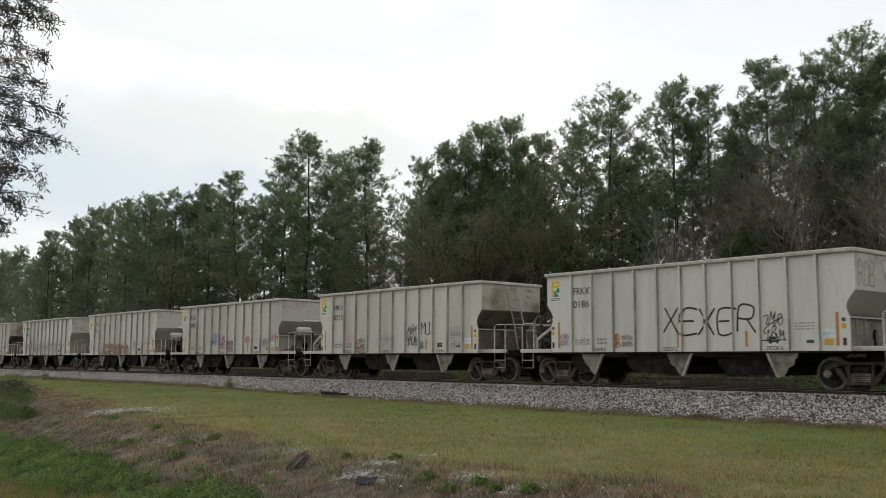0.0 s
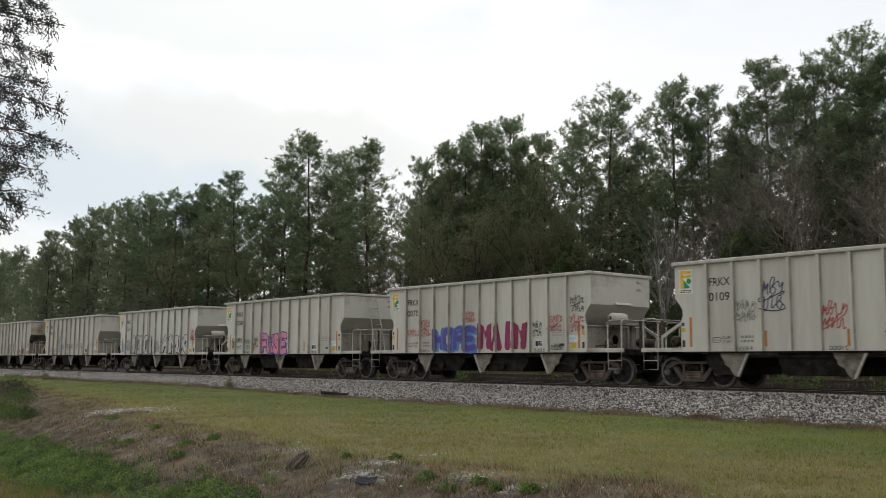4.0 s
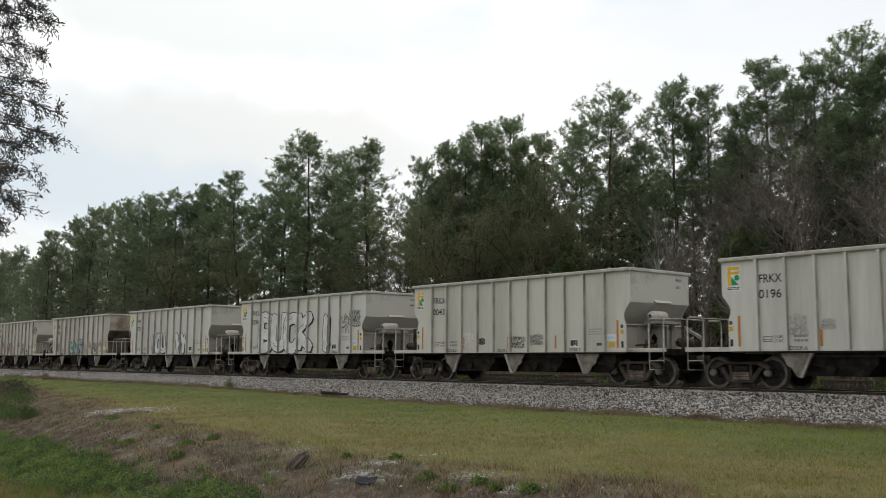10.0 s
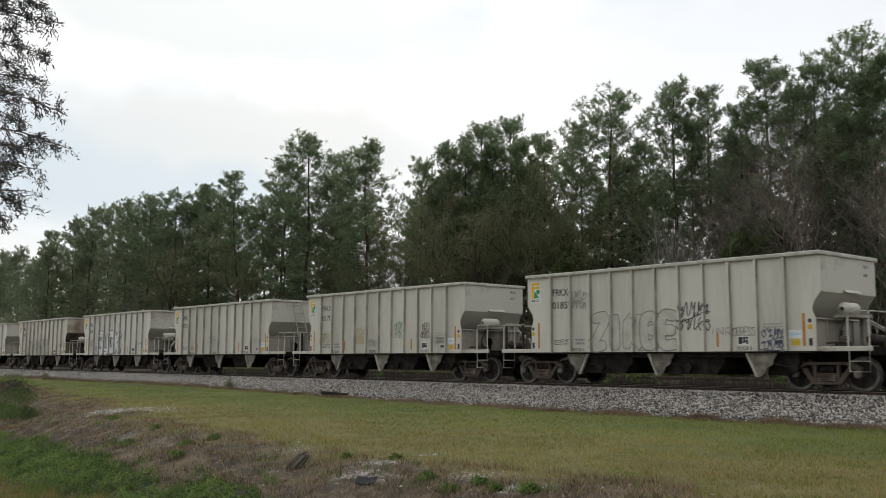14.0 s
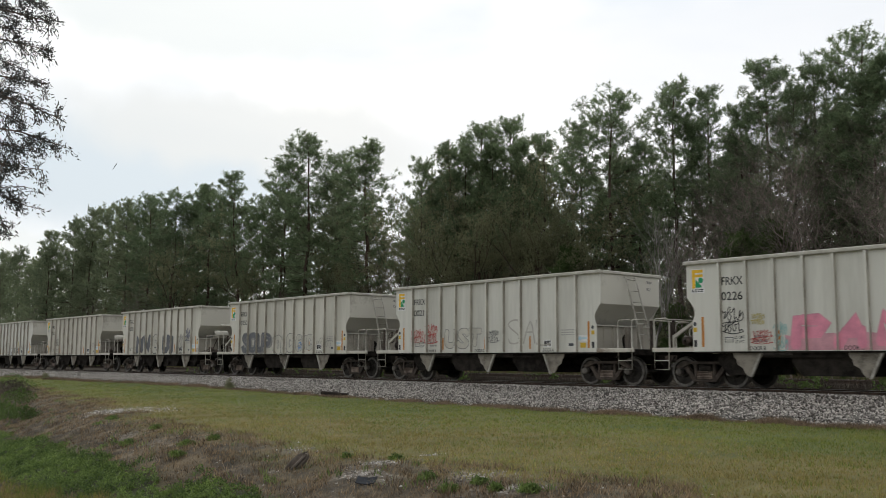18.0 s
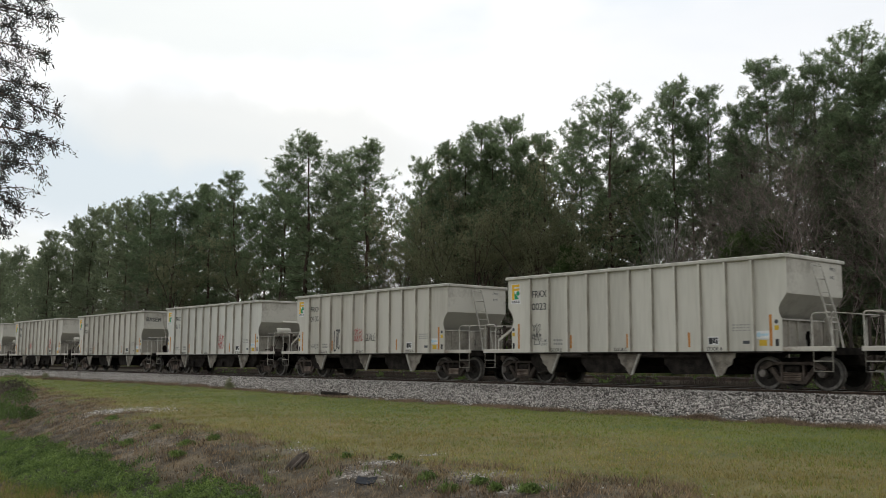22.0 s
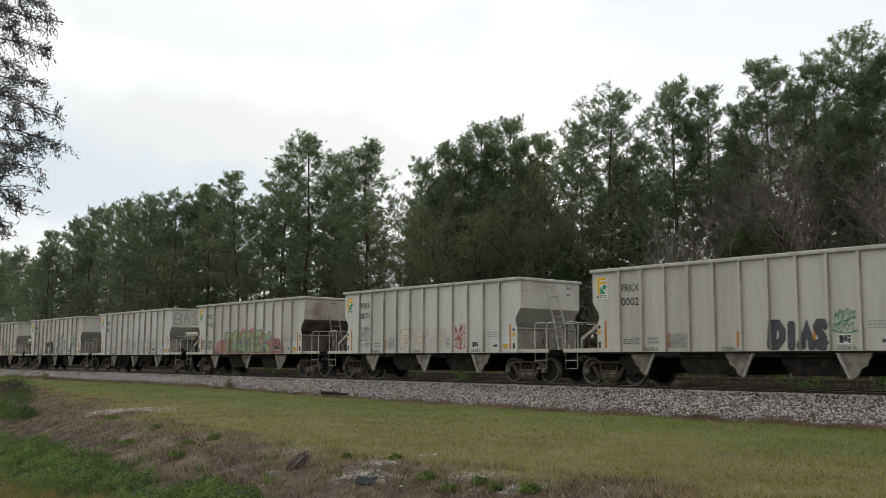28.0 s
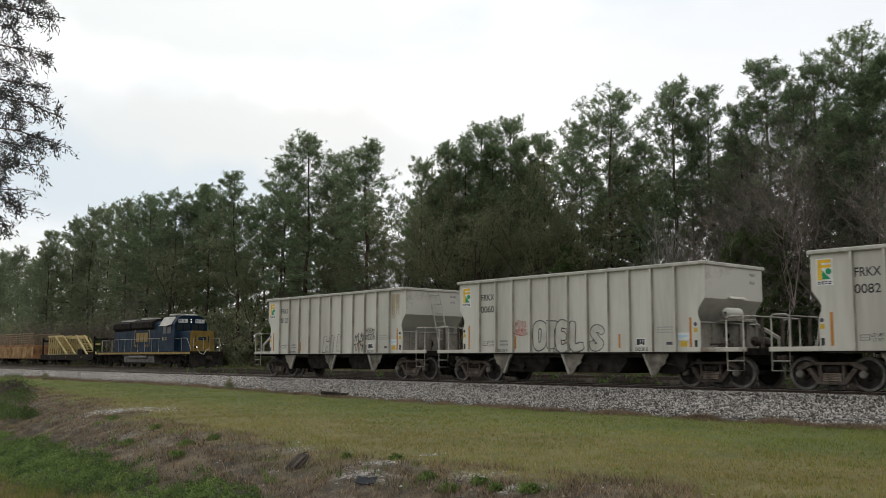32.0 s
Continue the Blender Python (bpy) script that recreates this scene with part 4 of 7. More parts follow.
for i, (x, y, h, k) in enumerate(((-31.4, 15.4, 9.0, 0), (-30.4, 15.8, 7.0, 0), (-28.0, 14.7, 8.8, 1), (-27.0, 15.1, 7.9, 2), (-26.0, 14.5, 9.3, 1), (-25.0, 14.7, 8.3, 2), (-24.2, 15.7, 9.8, 1), (-23.0, 14.5, 9.3, 1), (-22.0, 15.1, 8.8, 2), (-21.2, 14.5, 9.3, 1),
                                  (-20.2, 14.9, 8.8, 1), (-19.4, 14.3, 9.3, 2), (-18.6, 14.9, 9.3, 1), (-17.6, 14.5, 8.8, 1), (-29.2, 15.1, 7.4, 1), (-22.6, 16.5, 10.8, 1), (-25.4, 16.5, 10.3, 1), (-20.4, 16.3, 10.8, 1), (-30.3, 16.2, 7.0, 2), (-28.6, 16.3, 9.3, 1), (-23.8, 14.1, 6.8, 2),
                                  (-36.0, 16.0, 6.0, 2), (-34.6, 16.2, 6.5, 2), (-17.2, 16.0, 8.8, 1), (-60.5, 19.5, 11, 1), (-57.5, 19, 9.5, 1), (-59, 18, 8, 2), (-74, 17.5, 7, 1), (-100, 18, 8, 1), (-128, 20, 8, 1), (-140, 20, 8, 2), (-40.5, 16.2, 7, 2), (-178, 19.5, 9.8, 1))):
    tree("bare_tree", BARE[k], (12, 10, 8)[k], x, y, h, "leafless tree with pale grey twigs" if k == 0 else "leafless brown tangled undergrowth tree", "bare tree", "leafless trees", tr.uniform(0, 360))
for i in range(64):
    x = -14 - 125 * (i / 64) ** 1.3
    tree("bush", BUSHES[0 if i % 16 == 5 else 1], 3.2, x, tr.uniform(15.6, 19.0), tr.uniform(1.6, 4.2), "dull green leafy bush at the edge of the wood", "bush", "bushes along the wood", tr.uniform(0, 360))
for x, y, h in ((-24.3, 15.5, 7.7), (-26.0, 15.3, 7.3), (-38.2, 16.6, 7.6), (-30.0, 15.6, 4.0)):
    tree("young_pine", YOUNG, 18, x, y, h, "young bright green pine at the edge of the wood", "pine tree", "young pines", tr.uniform(0, 360))
x, y = scatter(9000, -120, -10, 13.8, 17.5, 81, 1.4)
blades("wood_edge_weeds", x, y, 0.45 + 0.25 * lump(x, y, 3.0, 82), 0.02, 6, 0.2, 1.0, "drygrass", "tall dead weeds along the edge of the wood", 83, "weeds")
x, y = scatter(3500, -120, -10, 13.8, 18.0, 84, 1.4)
blades("wood_edge_greens", x, y, 0.40 + 0.25 * lump(x, y, 2.0, 85), 0.05, 8, 0.25, 1.2, "bushleaf", "green undergrowth along the edge of the wood", 86, "weeds")


def scrub(name, x, y, size, h, material, label, category, group, seed, leaf=0.07):
    """A low scrubby clump: upright stems with leaves, one mesh each."""
    r = np.random.RandomState(seed)
    n = int(300 * size + 60)
    px, py = r.normal(0, size * 0.45, n), r.normal(0, size * 0.45, n)
    pz = h * r.rand(n) ** 0.8 * np.exp(-(px ** 2 + py ** 2) / (size * size))
    g = float(ground_z(x, y))
    t = thing(name, label, category, group, pose(x, y, g))
    v = leaf_quads(r, np.stack([px, py, pz], -1), np.tile(np.array([[0.0, 0.0, 0.5]]), (n, 1)), 8, leaf, leaf * 0.18, 0.8)
    part("leaves", raw_mesh("leaves", v, np.arange(len(v)).reshape(-1, 4), 4, material), "", t)
    st = Shape()
    for i in range(0, n, 9):
        st.tube([(px[i] * 0.6, py[i] * 0.6, -0.05), (px[i], py[i], max(0.05, pz[i]))], 0.006, 3, 0.002)
    part("stems", st, "twig", t)


for i, (x, y, s, h, m) in enumerate(((-35.2, -14.9, 0.6, 0.5, "bushleaf"), (-37.5, -14.8, 0.8, 0.6, "bushleaf"), (-42.5, -12.9, 1.0, 0.8, "bushleaf"), (-50.0, -11.0, 1.2, 0.8, "brush"), (-54.5, -9.6, 1.2, 0.9, "bushleaf"), (-46.0, -12.0, 0.9, 0.7, "brush"), (-39.5, -14.6, 0.9, 0.7, "bushleaf"))):
    scrub("low_bush", x, y, s, h, m, "low scrubby bush on the bank beside the ditch", "bush", "bushes on the bank", 300 + i)


# the wood's dim inside: a deep tangle of twigs and leaves between the trunks
def thicket(name, n, x0, x1, y0, y1, top, size, material, label, seed, slim=0.4):
    r = np.random.RandomState(seed)
    x = x1 - (x1 - x0) * r.rand(n) ** 1.35
    y = y0 + (y1 - y0) * r.rand(n)
    z = top * r.rand(n) ** 1.15 * (0.75 + 0.25 * lump(x, y, 9.0, seed))
    c = np.stack([x - 0.9 * (y - y0), y, ground_z(x, y) + np.abs(z)], -1)
    ratio = c[:, 0] / (y + 25.8)
    c = c[(ratio < -1.33) | (ratio > -1.25) | (c[:, 2] < 4.5)]
    n = len(c)
    v = fan(r, c, np.tile(np.array([[0.0, 0.0, 0.3]]), (n, 1)), 5, size, size * slim, 1.0)
    tagged(new(name, raw_mesh(name, v, np.arange(len(v)).reshape(-1, 3), 3, material)), label, "undergrowth", kind="stuff")


thicket("wood_interior", 11000, -185, -6, 23.0, 44.0, 10.0, 0.6, "needle_far", "dense dark young trees and undergrowth inside the wood", 91)
thicket("wood_brush", 16000, -185, -6, 17.5, 23.0, 4.5, 0.55, "brush", "brown brushwood along the wood", 92, 0.05)
thicket("wood_low_leaves", 12000, -185, -6, 17.0, 24.0, 3.6, 0.32, "oakleaf", "dull green shrubs along the wood", 93)
thicket("wood_saplings", 14000, -185, -8, 19.0, 24.0, 8.0, 0.34, "oakleaf", "grey-green saplings and low limbs along the wood", 94)
thicket("far_bare_scrub", 16000, -250, -105, 17.0, 22.0, 6.5, 0.6, "brush", "bare brown scrub at the far edge of the wood", 95, 0.05)


# ---- the overhanging tree beside the camera ----
def near_tree():
    foot = Vector((-9.9, -25.3, float(ground_z(-9.9, -25.3))))
    t = thing("laurel_oak", "overhanging tree with dark narrow leaves and drooping twigs", "tree", at=pose(*foot))
    r, nr = random.Random(9), np.random.RandomState(9)
    wood = Shape()
    limb(wood, (0, 0, -0.2), (0.0, 0.0, 1), 6.2, 0.16, r, 0.05, 6, 8, 0.2)
    part("trunk", mesh_of("trunk", wood, "greybark", True), "", t)
    out = []
    for i, tip in enumerate(((-8.14, -23.19, 3.60), (-8.40, -23.23, 3.83), (-8.04, -23.27, 3.29), (-8.39, -23.16, 3.12), (-8.23, -23.09, 2.83), (-8.35, -23.00, 2.61), (-8.72, -23.14, 2.62), (-8.26, -23.19, 2.35), (-8.51, -23.25, 2.21), (-8.72, -23.17, 2.08), (-8.59, -23.35, 1.89), (-8.77, -23.23, 3.35), (-8.70, -23.32, 3.65), (-8.99, -23.19, 2.91), (-8.04, -23.56, 2.83), (-8.15, -23.52, 2.29), (-7.86, -23.63, 3.52))):
        wood, cs, ds = Shape(), [], []
        z0 = max(1.6, min(5.4, tip[2] - foot.z + r.uniform(-0.5, 0.5)))
        end = Vector(tip) - foot - Vector((0, 0, z0))
        path = [end * u + Vector((0, 0, 0.22 * math.sin(math.pi * u))) + Vector((r.gauss(0, 0.03), r.gauss(0, 0.03), r.gauss(0, 0.03))) * (0 < u < 1) for u in (0, 0.25, 0.5, 0.7, 0.85, 1.0)]
        wood.tube(path, 0.022, 5, 0.003)
        ax = end.normalized()
        for j in range(46):
            u = 1.6 + 3.39 * r.random() ** 0.8
            q = path[int(u)].lerp(path[int(u) + 1], u % 1)
            dd = (ax * r.uniform(0.0, 0.9) + Vector((r.gauss(0, 0.6), r.gauss(0, 0.6), r.gauss(-0.1, 0.7)))).normalized()
            ln = r.uniform(0.10, 0.34) * (1.0 if u < 4 else 0.5)
            e = q + dd * ln + Vector((0, 0, -0.04))
            wood.tube([q, q.lerp(e, 0.5) + Vector((0, 0, 0.015)), e], 0.004, 3, 0.0015)
            for m in range(7):
                cs.append(q.lerp(e, (m + 1) / 7))
                ds.append(dd + Vector((0, 0, -0.3)))
        b = part("branch", mesh_of("branch", wood, "bark", True), "", t)
        b.location = (0, 0, z0)
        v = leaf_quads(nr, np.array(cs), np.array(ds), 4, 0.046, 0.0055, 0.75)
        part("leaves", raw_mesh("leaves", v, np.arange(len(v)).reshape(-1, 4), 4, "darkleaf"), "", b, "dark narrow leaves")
        out.append(b)
    return t, out


OVERHANG, SWAYING = near_tree()


# ---- the hopper cars ----
CAR = 14.273          # from coupler to coupler
HALF, TOP, SILL = 5.46, 3.76, 1.05
YS = 1.56             # side sheet


def both(fn):
    """fn(side) for the two sides, -1 and 1."""
    return [fn(-1), fn(1)]


def car_shapes():
    """The parts of a hopper car with its brake gear at the +x end: (name, shape, material, label, smooth)."""
    out = []
    edge = [(HALF, 3.66), (HALF, 2.68), (5.24, 2.38), (5.20, 2.27), (5.20, 2.15), (5.28, 1.95), (5.28, SILL + 0.02)]
    outline = edge + [(-x, z) for x, z in reversed(edge)]
    for s in (-1, 1):
        out.append(("side_sheet", Shape().prism(outline, "y", s * YS, s * (YS - 0.012)), "car", "", False))
    for s in (-1, 1):
        for i in range(-5, 6):
            x = i * 0.873 - 0.058 * s
            out.append(("rib", Shape().prism([(x - 0.046, s * YS), (x - 0.036, s * (YS + 0.105)), (x + 0.036, s * (YS + 0.105)), (x + 0.046, s * YS)], "z", SILL + 0.04, 3.645), "car", "", False))
    rim = Shape()
    for s in (-1, 1):
        rim.box(-HALF - 0.05, HALF + 0.05, *sorted((s * 1.52, s * 1.665)), 3.645, TOP, 0.02)
        rim.box(*sorted((s * (HALF - 0.08), s * (HALF + 0.055))), -1.515, 1.515, 3.645, TOP - 0.002, 0.02)
    out.append(("top_rim", rim, "rail_white", "", False))
    for e in (-1, 1):
        out.append(("end_sheet", Shape().prism([(-1.548, 2.68), (1.548, 2.68), (1.548, 3.644), (-1.548, 3.644)], "x", e * (HALF - 0.002), e * (HALF - 0.016)), "car_end", "", False))
        out.append(("slope_sheet", Shape().prism([(e * (HALF - 0.004), 2.68), (e * (HALF - 0.004), 2.655), (e * 4.5, 1.72), (e * 4.5, 1.76)], "y", -1.54, 1.54), "car_end", "", False))
        # the bulkhead has a keyhole opening in its middle; a near-black plate behind stands for the shade inside
        wall = sorted((e * 5.16, e * 5.19))
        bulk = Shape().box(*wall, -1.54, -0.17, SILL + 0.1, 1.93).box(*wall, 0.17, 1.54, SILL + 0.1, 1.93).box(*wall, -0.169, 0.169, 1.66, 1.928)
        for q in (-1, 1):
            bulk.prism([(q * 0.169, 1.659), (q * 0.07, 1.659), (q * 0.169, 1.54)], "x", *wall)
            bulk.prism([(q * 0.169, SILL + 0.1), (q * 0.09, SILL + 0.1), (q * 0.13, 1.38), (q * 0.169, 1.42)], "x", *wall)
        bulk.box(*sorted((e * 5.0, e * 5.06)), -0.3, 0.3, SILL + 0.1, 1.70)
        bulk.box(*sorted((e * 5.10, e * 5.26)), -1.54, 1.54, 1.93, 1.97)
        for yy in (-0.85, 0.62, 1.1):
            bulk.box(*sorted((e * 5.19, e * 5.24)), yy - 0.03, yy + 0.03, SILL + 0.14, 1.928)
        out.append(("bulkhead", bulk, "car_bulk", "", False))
    # floor, side sills and pockets take the near-black with the underside's shade in it
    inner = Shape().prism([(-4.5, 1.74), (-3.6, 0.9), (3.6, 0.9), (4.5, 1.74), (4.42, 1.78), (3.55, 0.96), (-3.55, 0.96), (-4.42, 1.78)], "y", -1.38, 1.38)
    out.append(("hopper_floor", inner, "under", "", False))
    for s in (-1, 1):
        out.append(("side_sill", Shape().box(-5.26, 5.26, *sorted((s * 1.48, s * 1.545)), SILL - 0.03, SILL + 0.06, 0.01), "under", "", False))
    for e in (-1, 1):
        for s in (-1, 1):
            sill = Shape().box(*sorted((e * 5.262, e * 6.78)), *sorted((s * 1.50, s * 1.575)), SILL + 0.01, SILL + 0.14, 0.012)
            out.append(("platform_sill", sill, "sill", "", False))
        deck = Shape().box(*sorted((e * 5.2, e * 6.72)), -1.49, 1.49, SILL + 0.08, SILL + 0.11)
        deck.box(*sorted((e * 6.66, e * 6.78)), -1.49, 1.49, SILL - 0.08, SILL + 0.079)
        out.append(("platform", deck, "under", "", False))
        for s in (-1, 1):
            y0, r = s * 1.54, 0.023
            hoop = [(e * 6.14, y0, SILL + 0.1), (e * 6.14, y0, 1.95), (e * 6.165, y0, 2.04), (e * 6.25, y0, 2.085), (e * 6.66, y0, 2.085)]
            out.append(("grab_hoop", Shape().tube(hoop, r, 6), "handrail", "", True))
            st = Shape().tube([(e * 6.16, s * 1.55, SILL + 0.02), (e * 6.16, s * 1.55, 0.53), (e * 6.70, s * 1.55, 0.53), (e * 6.70, s * 1.55, SILL + 0.02)], 0.019, 5)
            st.tube([(e * 6.16, s * 1.55, 0.80), (e * 6.70, s * 1.55, 0.80)], 0.016, 5)
            out.append(("step_ladder", st, "handrail", "", True))
        rail = Shape().tube([(e * 6.70, -1.54, SILL + 0.1), (e * 6.70, -1.54, 1.99), (e * 6.70, -1.51, 2.06), (e * 6.70, -1.44, 2.09), (e * 6.70, 1.44, 2.09), (e * 6.70, 1.51, 2.06), (e * 6.70, 1.54, 1.99),
                             (e * 6.70, 1.54, SILL + 0.1)], 0.021, 6)
        out.append(("end_handrail", rail, "handrail", "", True))
        for yy in (-0.55, 0.55):
            out.append(("handrail_post", Shape().box(*sorted((e * 6.67, e * 6.73)), yy - 0.05, yy + 0.05, SILL + 0.11, 2.075, 0.008), "truck", "", False))
        draft = Shape().box(*sorted((e * 5.0, e * 6.85)), -0.22, 0.22, 0.68, 1.02, 0.02)
        out.append(("draft_sill", draft, "under", "", False))
        cp = Shape().box(*sorted((e * 6.86, e * 7.06)), -0.09, 0.09, 0.79, 0.95, 0.02)
        cp.prism([(e * 7.06, -0.17), (e * 7.20, -0.15), (e * 7.23, -0.02), (e * 7.12, 0.0), (e * 7.10, 0.16), (e * 7.04, 0.17)], "z", 0.74, 1.0)
        out.append(("coupler", cp, "truck", "", False))
        hose = Shape().tube([(e * 6.8, 0.35, 0.95), (e * 6.95, 0.38, 0.72), (e * 7.06, 0.34, 0.55), (e * 7.13, 0.28, 0.56)], 0.022, 6)
        out.append(("air_hose", hose, "under", "", True))
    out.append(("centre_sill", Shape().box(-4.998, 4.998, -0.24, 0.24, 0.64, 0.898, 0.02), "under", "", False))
    # discharge chutes under the floor; two slope one way, one the other
    for xc, dirn in ((-3.25, 1), (0.12, -1), (3.55, -1)):
        d = dirn
        for s in (-1, 1):
            pl = [(xc - d * 0.47, 1.028), (xc + d * 0.48, 1.028), (xc + d * 0.16, 0.37), (xc + d * 0.0, 0.37), (xc - d * 0.10, 0.47), (xc - d * 0.16, 0.60), (xc - d * 0.34, 0.70), (xc - d * 0.37, 0.84), (xc - d * 0.44, 0.90)]
            out.append(("chute_plate", Shape().prism(pl, "y", s * 1.44, s * 1.40), "chute", "", False))
            bar = [(xc + d * 0.48, 1.028), (xc + d * 0.41, 1.028), (xc + d * 0.08, 0.35), (xc + d * 0.16, 0.35)]
            out.append(("chute_flange", Shape().prism(bar, "y", s * 1.50, s * 1.441), "flange", "", False))
        x2, ln = xc, 1.05 if xc > 3 else 2.15
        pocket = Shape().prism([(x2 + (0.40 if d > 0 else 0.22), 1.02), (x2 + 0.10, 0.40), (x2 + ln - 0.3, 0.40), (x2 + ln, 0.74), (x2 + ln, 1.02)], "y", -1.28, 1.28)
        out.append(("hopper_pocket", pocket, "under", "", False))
        link = Shape().tube([(xc + 0.3, -1.33, 0.72), (xc + 0.9, -1.33, 0.60)], 0.035, 6).lathe([(-0.06, 0.13), (0.02, 0.13), (0.02, 0.05), (0.06, 0.05)], (xc + 0.95, -1.36, 0.6), "y", 12)
        out.append(("door_link", link, "under", "", False))
    # brake gear at +x
    cyl = Shape().lathe([(-0.42, 0.05), (-0.40, 0.14), (-0.3, 0.17), (0.28, 0.17), (0.34, 0.14), (0.36, 0.05)], (5.62, -0.35, 2.22), "y", 16)
    out.append(("brake_cylinder", cyl, "car_end", "", True))
    out.append(("cylinder_bracket", Shape().box(5.36, 5.86, -0.75, 0.5, 1.97, 2.06, 0.01).box(5.56, 5.66, 0.30, 0.46, SILL + 0.11, 1.969), "car_bulk", "", False))
    res = Shape().lathe([(-0.4, 0.04), (-0.38, 0.12), (-0.32, 0.15), (0.32, 0.15), (0.38, 0.12), (0.4, 0.04)], (5.72, 0.95, 1.40), "y", 16)
    out.append(("air_reservoir", res, "truck", "", True))
    vlv = Shape().box(5.45, 5.75, -0.95, -0.55, SILL + 0.12, 1.34, 0.03).lathe([(-0.05, 0.12), (0.1, 0.12), (0.14, 0.06)], (5.8, -1.1, 1.36), "y", 12).box(5.7, 6.0, -1.2, -0.98, SILL + 0.12, 1.25, 0.02)
    vlv.tube([(5.4, -1.25, 1.28), (5.9, -1.25, 1.32), (6.1, -1.2, 1.2)], 0.03, 6).tube([(5.5, -0.8, 1.3), (5.5, -0.7, 1.6), (5.6, -0.5, 2.1)], 0.022, 6)
    out.append(("brake_valve", vlv, "truck", "", False))
    br = Shape().prism([(5.27, 2.0), (5.27, 1.9), (6.0, 1.48), (6.06, 1.48), (6.06, 1.56)], "y", 1.50, 1.42)
    br.box(6.0, 6.06, 1.44, 1.50, SILL + 0.11, 1.479)
    out.append(("brace", br, "handrail", "", False))
    bw = Shape().tube([(6.52 + 0.22 * math.cos(a * math.pi / 8), 0.95 + 0.0, 1.75 + 0.22 * math.sin(a * math.pi / 8)) for a in range(17)], 0.014, 5)
    bw.box(6.50, 6.54, 0.93, 0.97, 1.53, 1.97).box(6.30, 6.74, 0.93, 0.97, 1.735, 1.765)
    out.append(("brake_wheel", bw, "truck", "", False))
    lip = Shape().prism([(5.462, 2.76), (5.462, 2.70), (5.58, 2.665), (5.585, 2.68)], "y", -0.35, 0.5)
    out.append(("end_lip", lip, "car_end", "", False))
    # ladder at -x
    lad = Shape()
    for yy in (-0.14, 0.38):
        lad.tube([(-5.50, yy, 3.58), (-5.57, yy, 3.54), (-5.70, yy - 0.03, 3.0), (-5.90, yy - 0.07, 2.2), (-5.98, yy - 0.10, 1.75), (-6.06, yy - 0.14, SILL + 0.11)], 0.028, 5)
    for z, o, xx in ((3.50, 0, -5.58), (3.12, 0.02, -5.67), (2.74, 0.04, -5.76), (2.38, 0.06, -5.855), (2.02, 0.08, -5.93), (1.66, 0.105, -5.985)):
        lad.tube([(xx, -0.14 - o, z), (xx, 0.38 - o, z)], 0.019, 5)
    out.append(("ladder", lad, "handrail", "", True))
    out.append(("end_post", Shape().box(-5.8, -5.68, -0.2, 0.0, SILL + 0.11, 2.0, 0.01), "car_bulk", "", False))
    out.append(("end_post", Shape().box(-5.81, -5.67, 0.45, 0.62, SILL + 0.11, 1.9, 0.01), "car_bulk", "", False))

    return out


def truck_shapes():
    """A three-piece freight truck, its centre over the rail top at the origin."""
    frames = []
    for s in (-1, 1):
        y0, y1 = s * 0.93, s * 1.08
        f = Shape()
        f.prism([(-0.98, 0.56), (-0.80, 0.58), (-0.55, 0.70), (0.55, 0.70), (0.80, 0.58), (0.98, 0.56), (0.98, 0.64), (0.72, 0.78), (-0.72, 0.78), (-0.98, 0.64)], "y", y0, y1)
        f.prism([(-0.72, 0.58), (-0.60, 0.63), (-0.28, 0.24), (-0.42, 0.20)], "y", y0, y1 - s * 0.01)
        f.prism([(0.72, 0.58), (0.42, 0.20), (0.28, 0.24), (0.60, 0.63)], "y", y0, y1 - s * 0.01)
        f.box(-0.42, 0.42, *sorted((y0 - s * 0.03, y1 + s * 0.01)), 0.17, 0.245, 0.015)
        f.box(-0.36, -0.29, *sorted((y0, y1 - s * 0.02)), 0.245, 0.70).box(0.29, 0.36, *sorted((y0, y1 - s * 0.02)), 0.245, 0.70)
        frames.append(f)
    springs = []
    for s in (-1, 1):
        g = Shape()
        ridge = [(0.09 if i % 2 else 0.055, 0.25 + 0.0235 * i) for i in range(11)]
        g.prism([(s * 1.0 + a, z) for a, z in ridge] + [(s * 1.0 - a, z) for a, z in reversed(ridge)], "x", -0.265, 0.265)
        springs.append(g)
    bolster = Shape().box(-0.22, 0.22, -1.05, 1.05, 0.49, 0.66, 0.03).box(-0.28, 0.28, -0.3, 0.3, 0.66, 0.70)
    wheel = Shape()
    for s in (-1, 1):
        prof = [(-0.085, 0.09), (-0.085, 0.14), (-0.03, 0.17), (-0.015, 0.36), (-0.055, 0.375), (-0.055, 0.445), (-0.05, 0.457), (0.05, 0.460), (0.06, 0.485), (0.085, 0.480), (0.088, 0.38), (0.02, 0.36), (0.0, 0.2), (0.03, 0.10)]
        wheel.lathe([(h * -s, r) for h, r in prof], (0, s * 0.76, 0), "y", 22)
    wheel.lathe([(-1.0, 0.075), (1.0, 0.075)], (0, 0, 0), "y", 10)
    caps = []
    for s in (-1, 1):
        caps.append(Shape().lathe([(0, 0.10), (s * 0.12, 0.115), (s * 0.16, 0.10), (s * 0.18, 0.06)], (0, s * 0.98, 0), "y", 14))
    return frames, springs, bolster, wheel, caps


